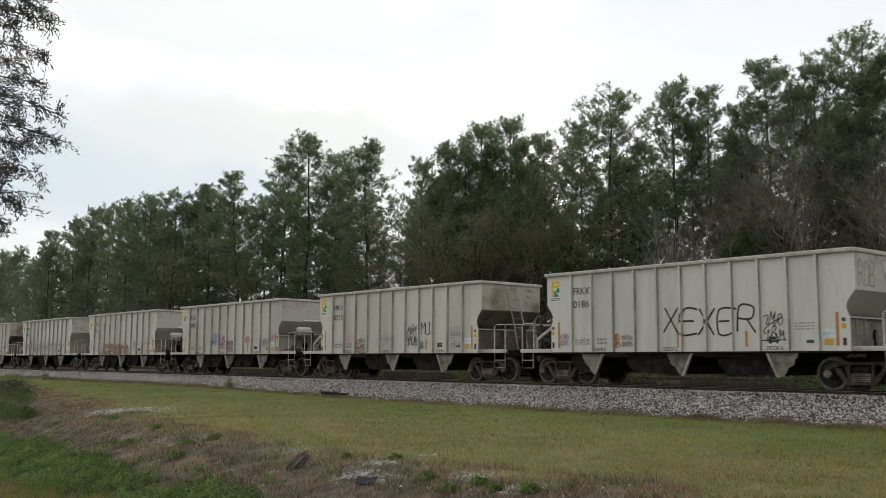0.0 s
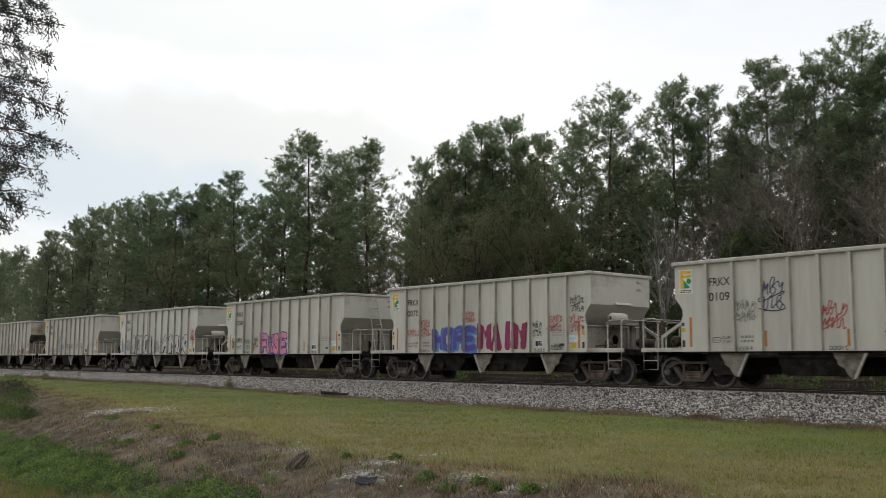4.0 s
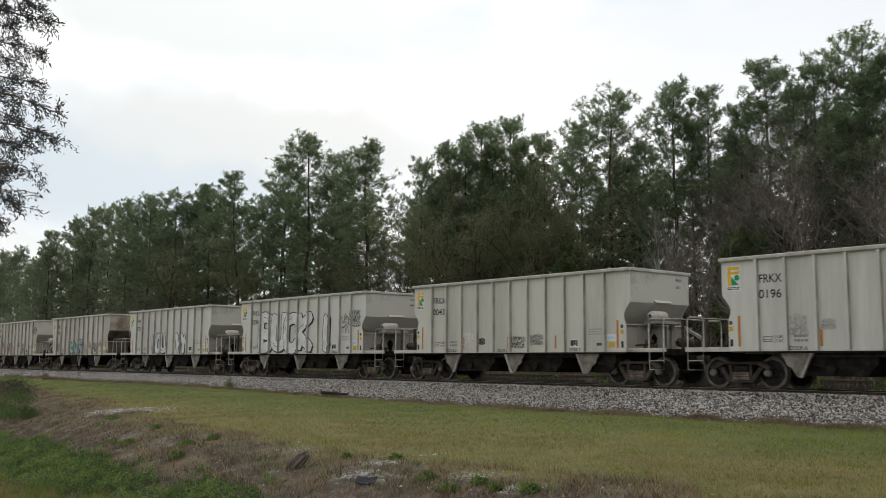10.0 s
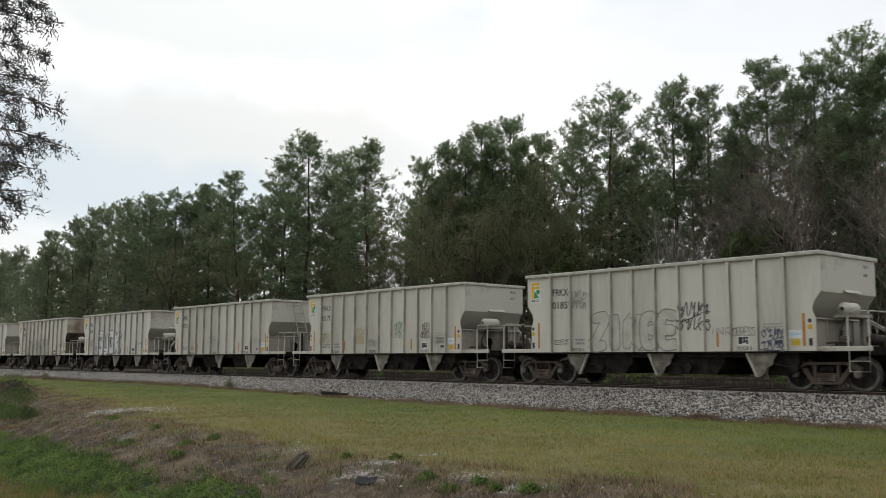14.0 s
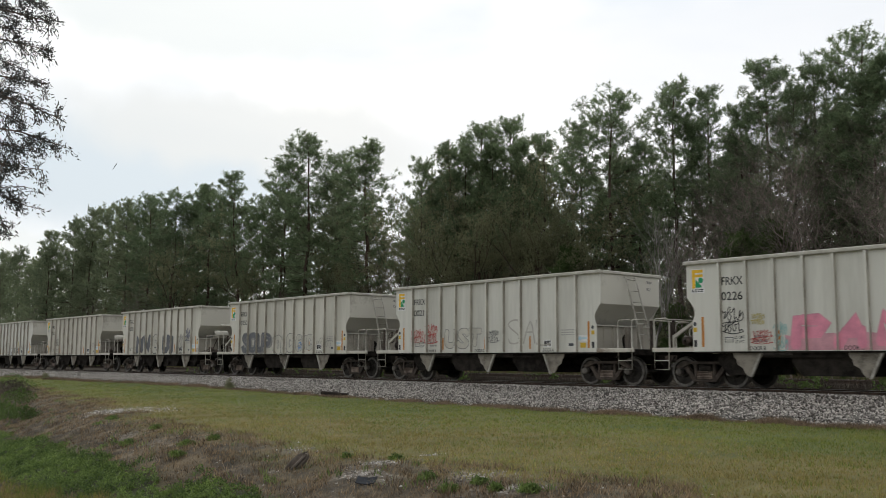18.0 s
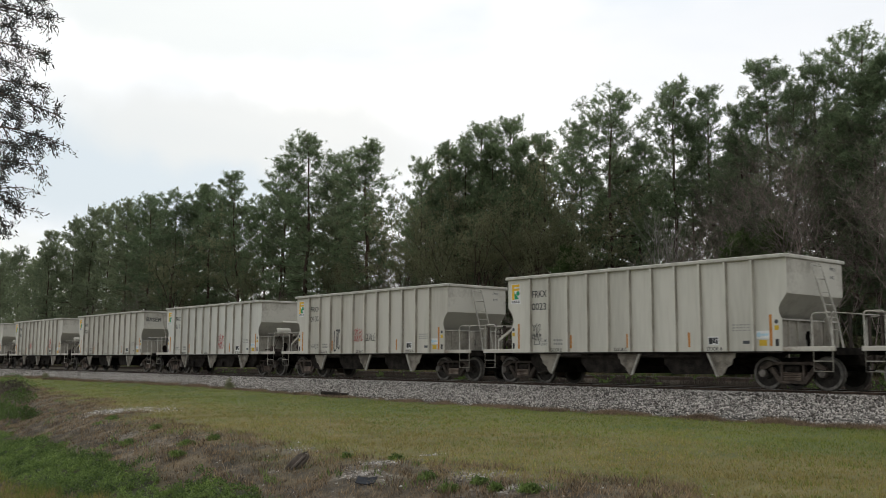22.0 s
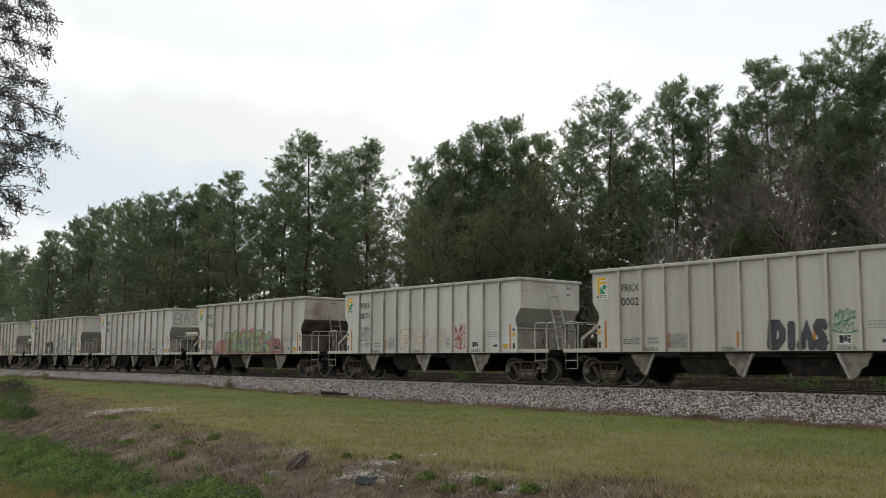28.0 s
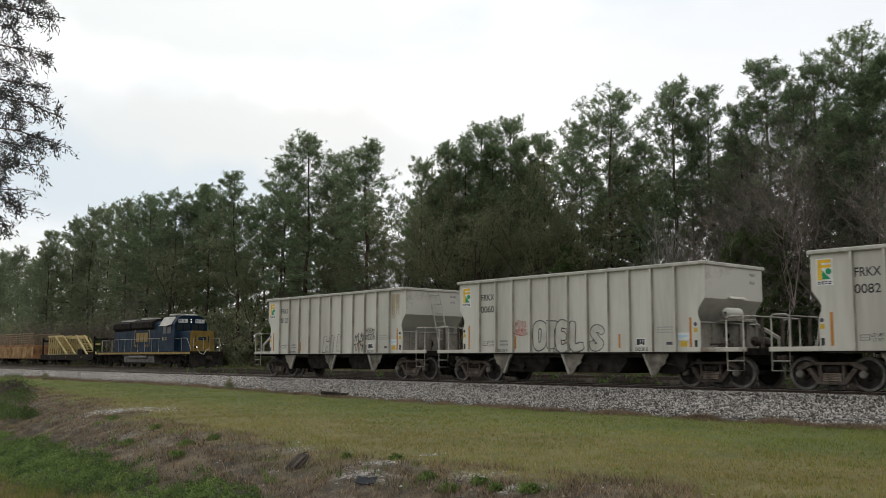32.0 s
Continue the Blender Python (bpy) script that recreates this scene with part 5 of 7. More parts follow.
TRUCK = truck_shapes()
TRUCK_MESH = dict(frame=[mesh_of("side_frame", f, "truck") for f in TRUCK[0]], spring=[mesh_of("spring_nest", g, "spring") for g in TRUCK[1]], bolster=mesh_of("truck", TRUCK[2], "under"),
                  wheel=mesh_of("wheelset", TRUCK[3], "wheel"), cap=[mesh_of("bearing_cap", c, "cap") for c in TRUCK[4]])
wm = TRUCK_MESH["wheel"]
wm.materials.append(M["tread"])
wm.polygons.foreach_set("material_index", [1 if math.hypot(p.center.x, p.center.z) > 0.405 else 0 for p in wm.polygons])


def add_truck(car, x):
    t = part("truck", TRUCK_MESH["bolster"], "", car, "grimy cast steel freight truck")
    t.location = (x, 0, 0)
    for k in (0, 1):
        part("side_frame", TRUCK_MESH["frame"][k], "", t)
        part("spring_nest", TRUCK_MESH["spring"][k], "", t)
        for dx in (-0.889, 0.889):
            c = part("bearing_cap", TRUCK_MESH["cap"][k], "", t)
            c.location = (dx, 0, 0.457)
    for dx in (-0.889, 0.889):
        w = part("wheelset", TRUCK_MESH["wheel"], "", t)
        w.matrix_parent_inverse = Matrix.Translation((dx, 0, 0.457))
    return t


def text_mesh(name, body, size, material, squeeze=1.0):
    """Lettering in the built-in font, lying in the plane y = 0, its lower left corner at the origin."""
    cu = bpy.data.curves.new(name, "FONT")
    cu.body, cu.size, cu.offset = body, size, 0.012 * size
    ob = bpy.data.objects.new(name, cu)
    me = bpy.data.meshes.new_from_object(ob)
    bpy.data.objects.remove(ob)
    bpy.data.curves.remove(cu)
    n = len(me.vertices)
    co = np.zeros(n * 3, np.float32)
    me.vertices.foreach_get("co", co)
    co = co.reshape(-1, 3)
    co -= co.min(0)
    co = np.stack([co[:, 0] * squeeze, np.zeros(n), co[:, 1]], -1)
    me.vertices.foreach_set("co", co.astype(np.float32).ravel())
    me.materials.clear()
    me.materials.append(M[material])
    me.name = name
    me.update()
    return me


def bars(w, h, rows, seed, gap=0.4):
    """Unreadable small print: rows of short bars."""
    r, s = random.Random(seed), Shape()
    rh = h / rows
    for i in range(rows):
        x = 0.0
        while x < w * 0.93:
            ln = min(r.uniform(0.08, 0.22) * w + 0.02, w - x)
            s.box(x, x + ln, 0, 0.002, h - (i + 1 - gap / 2) * rh, h - (i + gap / 2) * rh)
            x += ln + 0.03
    return s


FACE = -YS - 0.004
LOGO = dict(white=Shape().box(0, 0.46, 0, 0.003, 0, 0.72),
            yellow=Shape().box(0.04, 0.15, -0.003, -0.0005, 0.14, 0.69).box(0.15, 0.42, -0.003, -0.0005, 0.60, 0.69).box(0.15, 0.42, -0.003, -0.0005, 0.47, 0.55),
            green=Shape().prism([(0.16, 0.42), (0.16, 0.16), (0.40, 0.16)], "y", -0.003, -0.0005).lathe([(-0.003, 0.085), (-0.0005, 0.085)], (0.34, 0, 0.37), "y", 16),
            print=bars(0.40, 0.10, 2, 3))
LOGO_MESH = dict(white=mesh_of("logo_panel", LOGO["white"], "p_white"), yellow=mesh_of("logo_emblem", LOGO["yellow"], "p_logoyellow"), green=mesh_of("logo_emblem_green", LOGO["green"], "p_logogreen"),
                 print=mesh_of("logo_print", LOGO["print"], "p_black"))
MARK = dict(letters=text_mesh("reporting_mark", "FRKX", 0.335, "p_black", 0.87), small=text_mesh("end_mark", "FRKX", 0.13, "p_charcoal"),
            doors={c: text_mesh("door_mark", "DOOR " + c, 0.155, "p_black", 0.85) for c in "ABC"}, data=text_mesh("data_print", "LD LMT\n LT WT", 0.125, "p_charcoal", 0.8), capacity=mesh_of("data_print", bars(0.4, 0.24, 2, 6), "p_grey"),
            notice=mesh_of("notice_print", bars(0.58, 0.24, 3, 7, 0.55), "p_faint"), placard=mesh_of("placard", Shape().box(0, 0.36, 0, 0.003, 0, 0.25), "p_bone"),
            placard_mark=mesh_of("placard_mark", Shape().box(0.025, 0.15, -0.003, -0.0005, 0.03, 0.225).box(0.165, 0.245, -0.003, -0.0005, 0.06, 0.225).box(0.26, 0.335, -0.003, -0.0005, 0.03, 0.15).box(0.26, 0.335, -0.003, -0.0005, 0.17, 0.225), "p_black"),
            tag=mesh_of("sticker", Shape().box(0, 0.40, 0, 0.003, 0, 0.22), "p_white"), tag_blue=mesh_of("sticker_mark", Shape().lathe([(-0.003, 0.07), (-0.0005, 0.07)], (0.08, 0, 0.11), "y", 14).box(0.16, 0.38, -0.003, -0.0005, 0.08, 0.14), "p_sky"),
            tag_yellow=mesh_of("yellow_sticker", Shape().box(0, 0.245, 0, 0.003, 0, 0.165), "p_yellow"), bar_tall=mesh_of("reflector", Shape().box(0, 0.085, 0, 0.004, 0, 0.88), "p_reflector"),
            bar=mesh_of("reflector", Shape().box(0, 0.075, 0, 0.004, 0, 0.44), "p_reflector"),
            square=mesh_of("small_sticker", Shape().box(0, 0.13, 0, 0.003, 0, 0.13), "p_yellow"), label_white=mesh_of("small_label", Shape().lathe([(0, 0.06), (0.003, 0.06)], (0.06, 0, 0.055), "y", 12), "p_charcoal"), slot=mesh_of("jacking_slot", Shape().box(0, 0.10, 0, 0.004, 0, 0.20), "p_black"),
            plate=mesh_of("small_plate", Shape().box(0, 0.22, 0, 0.003, 0, 0.09), "p_charcoal"), box=mesh_of("data_box", Shape().box(0, 0.27, 0, 0.002, 0, 0.018).box(0, 0.27, 0, 0.002, 0.06, 0.072).box(0, 0.27, 0, 0.002, 0.132, 0.15).box(0, 0.018, 0, 0.002, 0.018, 0.132).box(0.252, 0.27, 0, 0.002, 0.018, 0.132), "p_charcoal"))


def marked(car, mesh, x, z, y=FACE, label=""):
    o = part(mesh.name.split(".")[0], mesh, "", car, label)
    o.location = (x, y, z)
    return o


def base_car(ladder_first):
    """One car; ladder_first: the ladder end leads (at +x), otherwise the brake gear."""
    car = thing("hopper_car", "light grey steel hopper car with graffiti and vertical ribs", "hopper car", "cars of the hopper train")
    far_ribs = Shape()
    for name, sh, material, label, smooth in CAR_SHAPES:
        s = sh.turned() if ladder_first else sh
        if name == "rib" and s.v[0][1] > 0:
            far_ribs.add(s.v, s.f)
        else:
            o = part(name, s, material, car, label, smooth)
            if name == "rib":      # flanks coloured darker, to stand for shade on the ribs' sides
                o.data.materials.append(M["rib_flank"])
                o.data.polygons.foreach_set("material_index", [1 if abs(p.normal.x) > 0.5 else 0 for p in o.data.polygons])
            if name == "bulkhead":      # a paler lip above, near-black for the inside shade on the plate behind the opening
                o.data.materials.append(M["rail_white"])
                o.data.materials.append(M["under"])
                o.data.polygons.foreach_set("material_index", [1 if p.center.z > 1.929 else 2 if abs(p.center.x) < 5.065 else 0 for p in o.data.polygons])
    part("far_side_ribs", far_ribs, "car", car)["kind"] = "stuff"
    for x in (-5.25, 5.25):
        add_truck(car, x)
    panel = marked(car, LOGO_MESH["white"], -5.30, 2.80, label="white sign with a yellow and green emblem")
    for key in ("yellow", "green", "print"):
        part("emblem" if key != "print" else "emblem_print", LOGO_MESH[key], "", panel)
    panel.children[-1].location = (0.03, -0.003, 0.02)
    marked(car, MARK["letters"], -4.25, 2.98)
    for c, x in zip("BCA" if ladder_first else "ACB", (-3.38, -0.62, 2.86)):
        marked(car, MARK["doors"][c], x, 1.095)
    marked(car, MARK["box"], -4.18, 1.33)
    marked(car, MARK["data"], -3.88, 1.30)
    marked(car, MARK["capacity"], -3.25, 1.30)
    marked(car, MARK["notice"], 3.72, 1.62)
    marked(car, MARK["plate"], 4.05, 1.28)
    p = marked(car, MARK["placard"], 2.90, 1.25)
    part("placard_mark", MARK["placard_mark"], "", p)
    p = marked(car, MARK["tag"], 4.485, 1.42)
    part("sticker_mark", MARK["tag_blue"], "", p)
    marked(car, MARK["tag_yellow"], 4.565, 1.22)
    marked(car, MARK["bar_tall"], 4.89, 1.205)
    marked(car, MARK["bar_tall"], -4.97, 1.205)
    for x in (-2.40, -0.02, 2.30):
        marked(car, MARK["bar"], x - 0.10, 1.20)
    for x in (-5.17, 5.14):
        marked(car, MARK["label_white"], x - 0.09, 1.83)
        marked(car, MARK["square"], x - 0.09, 1.65)
        marked(car, MARK["slot"], x - 0.07, 1.21)
    e = marked(car, MARK["small"], 0, 3.42)
    e.matrix_basis = pose(HALF + 0.003, 0.85, 3.42, 0, 0, 90)
    return car


CAR_SHAPES = car_shapes()
BASES = {}
CARS = {}


def hopper(k, number, ladder, rusty=False):
    """Car number k of the train, counted from the front."""
    if ladder not in BASES:
        car = BASES[ladder] = base_car(ladder)
    else:
        car = copy_thing(BASES[ladder], pose(0, 0, 0))
    CARS[k] = car
    FRESH.append((car, number, rusty))
    return car


FRESH = []


# ---- the waiting train on the siding: locomotive, flat car, gondola cars ----
SLOW = []   # things that creep along the siding, with their places at the end of the clip


def loco_truck(parent, x, name="truck"):
    b = Shape()
    for s in (-1, 1):
        b.prism([(-2.35, 0.62), (-2.1, 0.78), (2.1, 0.78), (2.35, 0.62), (2.2, 0.5), (1.5, 0.62), (0.6, 0.5), (-0.6, 0.5), (-1.5, 0.62), (-2.2, 0.5)], "y", s * 1.02, s * 1.15)
        for dx in (-2.07, 0.0, 2.07):
            b.box(dx - 0.17, dx + 0.17, *sorted((s * 1.12, s * 1.27)), 0.36, 0.68, 0.04)
        for dx in (-1.05, 1.05):
            b.lathe([(0, 0.1), (0.28, 0.1)], (dx, s * 1.2, 0.45), "z", 10)
            b.tube([(dx - 0.5, s * 1.2, 0.9), (dx + 0.5, s * 1.2, 0.85)], 0.06, 6)
    b.box(-2.0, 2.0, -0.9, 0.9, 0.6, 1.0)
    t = part(name, b, "under", parent, "dark three-axle truck")
    t.location = (x, 0, 0)
    wheel = Shape()
    for s in (-1, 1):
        wheel.lathe([(s * 0.07, 0.1), (s * 0.07, 0.3), (s * 0.04, 0.42), (s * 0.06, 0.5), (s * -0.06, 0.508), (s * -0.09, 0.53), (s * -0.09, 0.1)], (0, s * 0.77, 0), "y", 24)
    wheel.lathe([(-0.9, 0.09), (0.9, 0.09)], (0, 0, 0), "y", 10)
    me = mesh_of("wheelset", wheel, "wheel")
    for dx in (-2.07, 0.0, 2.07):
        w = part("wheelset", me, "", t)
        w.matrix_parent_inverse = Matrix.Translation((dx, 0, 0.508))
        SLOW_WHEELS.append(w)
    return t


SLOW_WHEELS = []


def locomotive():
    lo = thing("locomotive", "dark blue diesel locomotive with yellow nose and yellow sill", "locomotive")
    part("underframe", Shape().box(-10.1, 10.05, -1.52, 1.52, 1.10, 1.40, 0.02), "under", lo)
    for s in (-1, 1):
        part("sill_stripe", Shape().box(-10.1, 10.05, *sorted((s * 1.522, s * 1.535)), 1.17, 1.35), "yellow", lo, "yellow sill band")
    hood = Shape().prism([(-0.86, 1.40), (0.86, 1.40), (0.86, 3.85), (0.62, 4.12), (-0.62, 4.12), (-0.86, 3.85)], "x", -7.7, 4.1)
    h = part("long_hood", hood, "blue", lo)
    for i in range(13):
        x = -7.3 + i * 0.85
        part("hood_door", Shape().box(x, x + 0.78, -0.885, -0.862, 1.5, 3.1, 0.006), "blue", h)
    part("radiator_flare", Shape().prism([(-0.87, 3.35), (-1.12, 3.6), (-1.12, 4.05), (-0.6, 4.28), (0.6, 4.28), (1.12, 4.05), (1.12, 3.6), (0.87, 3.35)], "x", -7.6, -3.6), "under", lo, "black radiator housing")
    part("brake_blister", Shape().prism([(-0.87, 3.4), (-1.1, 3.6), (-1.1, 4.1), (-0.6, 4.36), (0.6, 4.36), (1.1, 4.1), (1.1, 3.6), (0.87, 3.4)], "x", -3.3, 1.4), "under", lo, "black dynamic brake housing")
    for x in (-6.9, -5.6, -4.3, -2.2, -0.6):
        part("roof_fan", Shape().lathe([(0, 0.56), (0.14, 0.56), (0.16, 0.45)], (x, 0, 4.28 if x < -3.5 else 4.36), "z", 18), "rail_white", lo)
    part("exhaust_stack", Shape().box(1.9, 2.8, -0.3, 0.3, 4.12, 4.35, 0.03), "under", lo)
    cab = Shape().prism([(-1.5, 1.40), (1.5, 1.40), (1.5, 3.75), (1.12, 4.36), (0.6, 4.5), (-0.6, 4.5), (-1.12, 4.36), (-1.5, 3.75)], "x", 4.1, 6.9)
    c = part("cab", cab, "blue", lo)
    part("cab_roof_side", Shape().prism([(-1.515, 3.72), (-1.53, 3.76), (-1.14, 4.39), (-1.12, 4.36)], "x", 4.0, 6.3), "rail_white", c, "pale weathered roof edge")
    for x in (4.6, 5.5):
        part("side_window", Shape().box(x, x + 0.72, -1.515, -1.503, 2.95, 3.62, 0.005), "glass", c)
    part("sunshade", Shape().prism([(-1.5, 3.72), (-1.95, 3.58), (-1.95, 3.60), (-1.5, 3.75)], "x", 4.5, 6.3), "rail_white", c)
    for y in (-1.25, -0.62, 0.12, 0.72):
        part("windscreen", Shape().box(6.902, 6.915, y, y + 0.5, 3.2, 3.75, 0.004), "glass", c)
    for y in (-1.18, 0.38):
        b = part("number_board", Shape().box(6.903, 6.95, y, y + 0.86, 3.86, 4.18, 0.01), "p_white", c)
        t = part("board_number", text_mesh("board_number", "8116", 0.30, "p_black"), "", b)
        t.matrix_basis = pose(6.955, y + 0.05, 3.94, 0, 0, 90)
    for dz in (3.9, 4.12):
        part("headlight", Shape().lathe([(0, 0.05), (0.03, 0.045)], (6.905, 0.0, dz + 0.04), "x", 12), "lamp", c)
    t = part("cab_number", text_mesh("cab_number", "8116", 0.42, "p_ochre"), "", c)
    t.location = (4.55, -1.505, 2.35)
    nose = Shape().prism([(-1.08, 1.40), (1.08, 1.40), (1.08, 3.0), (0.93, 3.15), (-0.93, 3.15), (-1.08, 3.0)], "x", 6.91, 9.07)
    n = part("nose", nose, "blue", lo, "short nose")
    part("nose_front", Shape().prism([(-1.07, 1.40), (1.07, 1.40), (1.07, 3.0), (0.92, 3.14), (-0.92, 3.14), (-1.07, 3.0)], "x", 9.072, 9.1), "yellow", n, "yellow front of the nose")
    em = Shape().box(9.102, 9.11, -0.35, 0.35, 2.35, 2.62).box(9.102, 9.11, -0.62, -0.55, 2.2, 2.75).box(9.102, 9.11, 0.55, 0.62, 2.2, 2.75)
    part("nose_emblem", em, "blue", n, "plain dark blue emblem block")
    for y in (-0.95, 0.95):
        part("ditch_light", Shape().lathe([(0, 0.055), (0.05, 0.05)], (10.06, y, 1.75), "x", 14), "lamp", lo)
        part("ditch_light_can", Shape().lathe([(-0.25, 0.09), (0, 0.13)], (10.05, y, 1.75), "x", 14), "under", lo)
    # plain emblem on the hood: three blocks between brackets
    em = Shape()
    for x in (-2.55, -1.65, -0.75):
        em.box(x, x + 0.75, -0.895, -0.888, 2.3, 3.15)
    em.box(-2.95, -2.85, -0.895, -0.888, 1.9, 3.4).box(-2.85, -2.65, -0.895, -0.888, 3.3, 3.4).box(0.35, 0.45, -0.895, -0.888, 1.9, 3.4).box(0.15, 0.35, -0.895, -0.888, 3.3, 3.4)
    for x in (-2.6, -2.2, -0.3, 0.1):
        em.prism([(x - 0.13, 1.95), (x, 1.8), (x + 0.13, 1.95), (x, 2.1)], "y", -0.895, -0.888)
    part("hood_emblem", em, "yellow", lo, "plain yellow emblem blocks between brackets")
    part("fuel_tank", Shape().prism([(-1.3, 0.45), (-1.0, 0.32), (1.0, 0.32), (1.3, 0.45), (1.35, 0.98), (1.2, 1.09), (-1.2, 1.09), (-1.35, 0.98)], "x", -4.1, 2.6), "tankgrey", lo)
    part("air_tank", Shape().lathe([(-2.0, 0.05), (-1.95, 0.17), (1.95, 0.17), (2.0, 0.05)], (-0.8, -1.36, 0.92), "x", 14), "tankgrey", lo)
    loco_truck(lo, -6.65)
    loco_truck(lo, 6.6)
    plow = Shape().prism([(-1.5, 0.12), (1.5, 0.12), (1.5, 1.09), (-1.5, 1.09)], "x", 9.9, 10.0)
    plow.prism([(10.0, 0.12), (10.32, 0.12), (10.05, 0.85), (10.0, 0.85)], "y", -1.4, 1.4)
    part("pilot", plow, "under", lo, "black pilot and plow")
    part("coupler", Shape().box(10.0, 10.55, -0.12, 0.12, 0.76, 1.0, 0.02).box(10.5, 10.7, -0.2, 0.2, 0.72, 1.04, 0.03), "truck", lo)
    part("air_hose", Shape().tube([(10.1, -0.9, 1.6), (10.3, -0.75, 1.25), (10.35, -0.45, 1.15), (10.3, -0.2, 1.5), (10.15, 0.1, 1.6)], 0.035, 6), "p_cream", lo, "", True)
    for s in (-1, 1):
        for x0, x1 in ((9.35, 9.95), (-10.05, -9.45)):
            well = part("step_well", Shape().box(x0 - 0.03, x1 + 0.03, *sorted((s * 1.17, s * 1.2)), 0.3, 1.1), "under", lo)
            for x in (x0 - 0.03, x1):
                part("side_plate", Shape().box(x, x + 0.03, *sorted((s * 1.2, s * 1.52)), 0.3, 1.1), "under", well)
            for i in range(4):
                part("step", Shape().box(x0, x1, *sorted((s * 1.2, s * 1.5)), 0.32 + i * 0.25, 0.35 + i * 0.25), "under", well)
        hr = Shape().tube([(-9.4, s * 1.48, 1.42), (-9.3, s * 1.48, 2.5), (-9.2, s * 1.48, 2.55), (4.0, s * 1.48, 2.55)], 0.02, 5)
        for i in range(9):
            hr.tube([(-8.2 + i * 1.5, s * 1.48, 1.40), (-8.2 + i * 1.5, s * 1.48, 2.55)], 0.016, 5)
        part("handrail", hr, "handrail", lo, "", True)
        fr = Shape().tube([(7.1, s * 1.48, 2.5), (9.3, s * 1.48, 2.5), (9.9, s * 1.4, 1.6)], 0.02, 5).tube([(8.3, s * 1.48, 1.42), (8.3, s * 1.48, 2.5)], 0.018, 5)
        part("nose_handrail", fr, "handrail", lo, "", True)
    for x in (-9.95, 9.95):
        er = Shape().tube([(x, -1.2, 1.40), (x, -1.2, 2.5), (x, -0.3, 2.5), (x, -0.3, 1.40)], 0.02, 5).tube([(x, 0.3, 1.40), (x, 0.3, 2.5), (x, 1.2, 2.5), (x, 1.2, 1.40)], 0.02, 5)
        part("end_railing", er, "handrail", lo, "", True)
    for y in (-0.55, 0.55):
        part("roof_unit", Shape().box(4.6, 6.2, y - 0.42, y + 0.42, 4.5, 4.66, 0.05), "rail_white", c, "pale roof box")
    part("horn", Shape().lathe([(-0.25, 0.03), (0.1, 0.05), (0.2, 0.1)], (3.6, 0.3, 4.42), "x", 10).box(3.45, 3.6, 0.25, 0.35, 4.12, 4.42), "under", lo)
    SLOW.append((lo, -84.4))


lamp = bpy.data.materials.new("lit_headlamp")
lamp.use_nodes = True
lamp.node_tree.nodes["Principled BSDF"].inputs["Emission Color"].default_value = (1.0, 0.93, 0.8, 1)
lamp.node_tree.nodes["Principled BSDF"].inputs["Emission Strength"].default_value = 1.4
M["lamp"] = lamp
locomotive()


def small_truck(parent, x):
    t = part("truck", TRUCK_MESH["bolster"], "", parent)
    t.location = (x, 0, 0)
    for k in (0, 1):
        part("side_frame", TRUCK_MESH["frame"][k], "", t)
        part("spring_nest", TRUCK_MESH["spring"][k], "", t)
    for dx in (-0.889, 0.889):
        w = part("wheelset", TRUCK_MESH["wheel"], "", t)
        w.matrix_parent_inverse = Matrix.Translation((dx, 0, 0.457))
        SLOW_WHEELS.append(w)


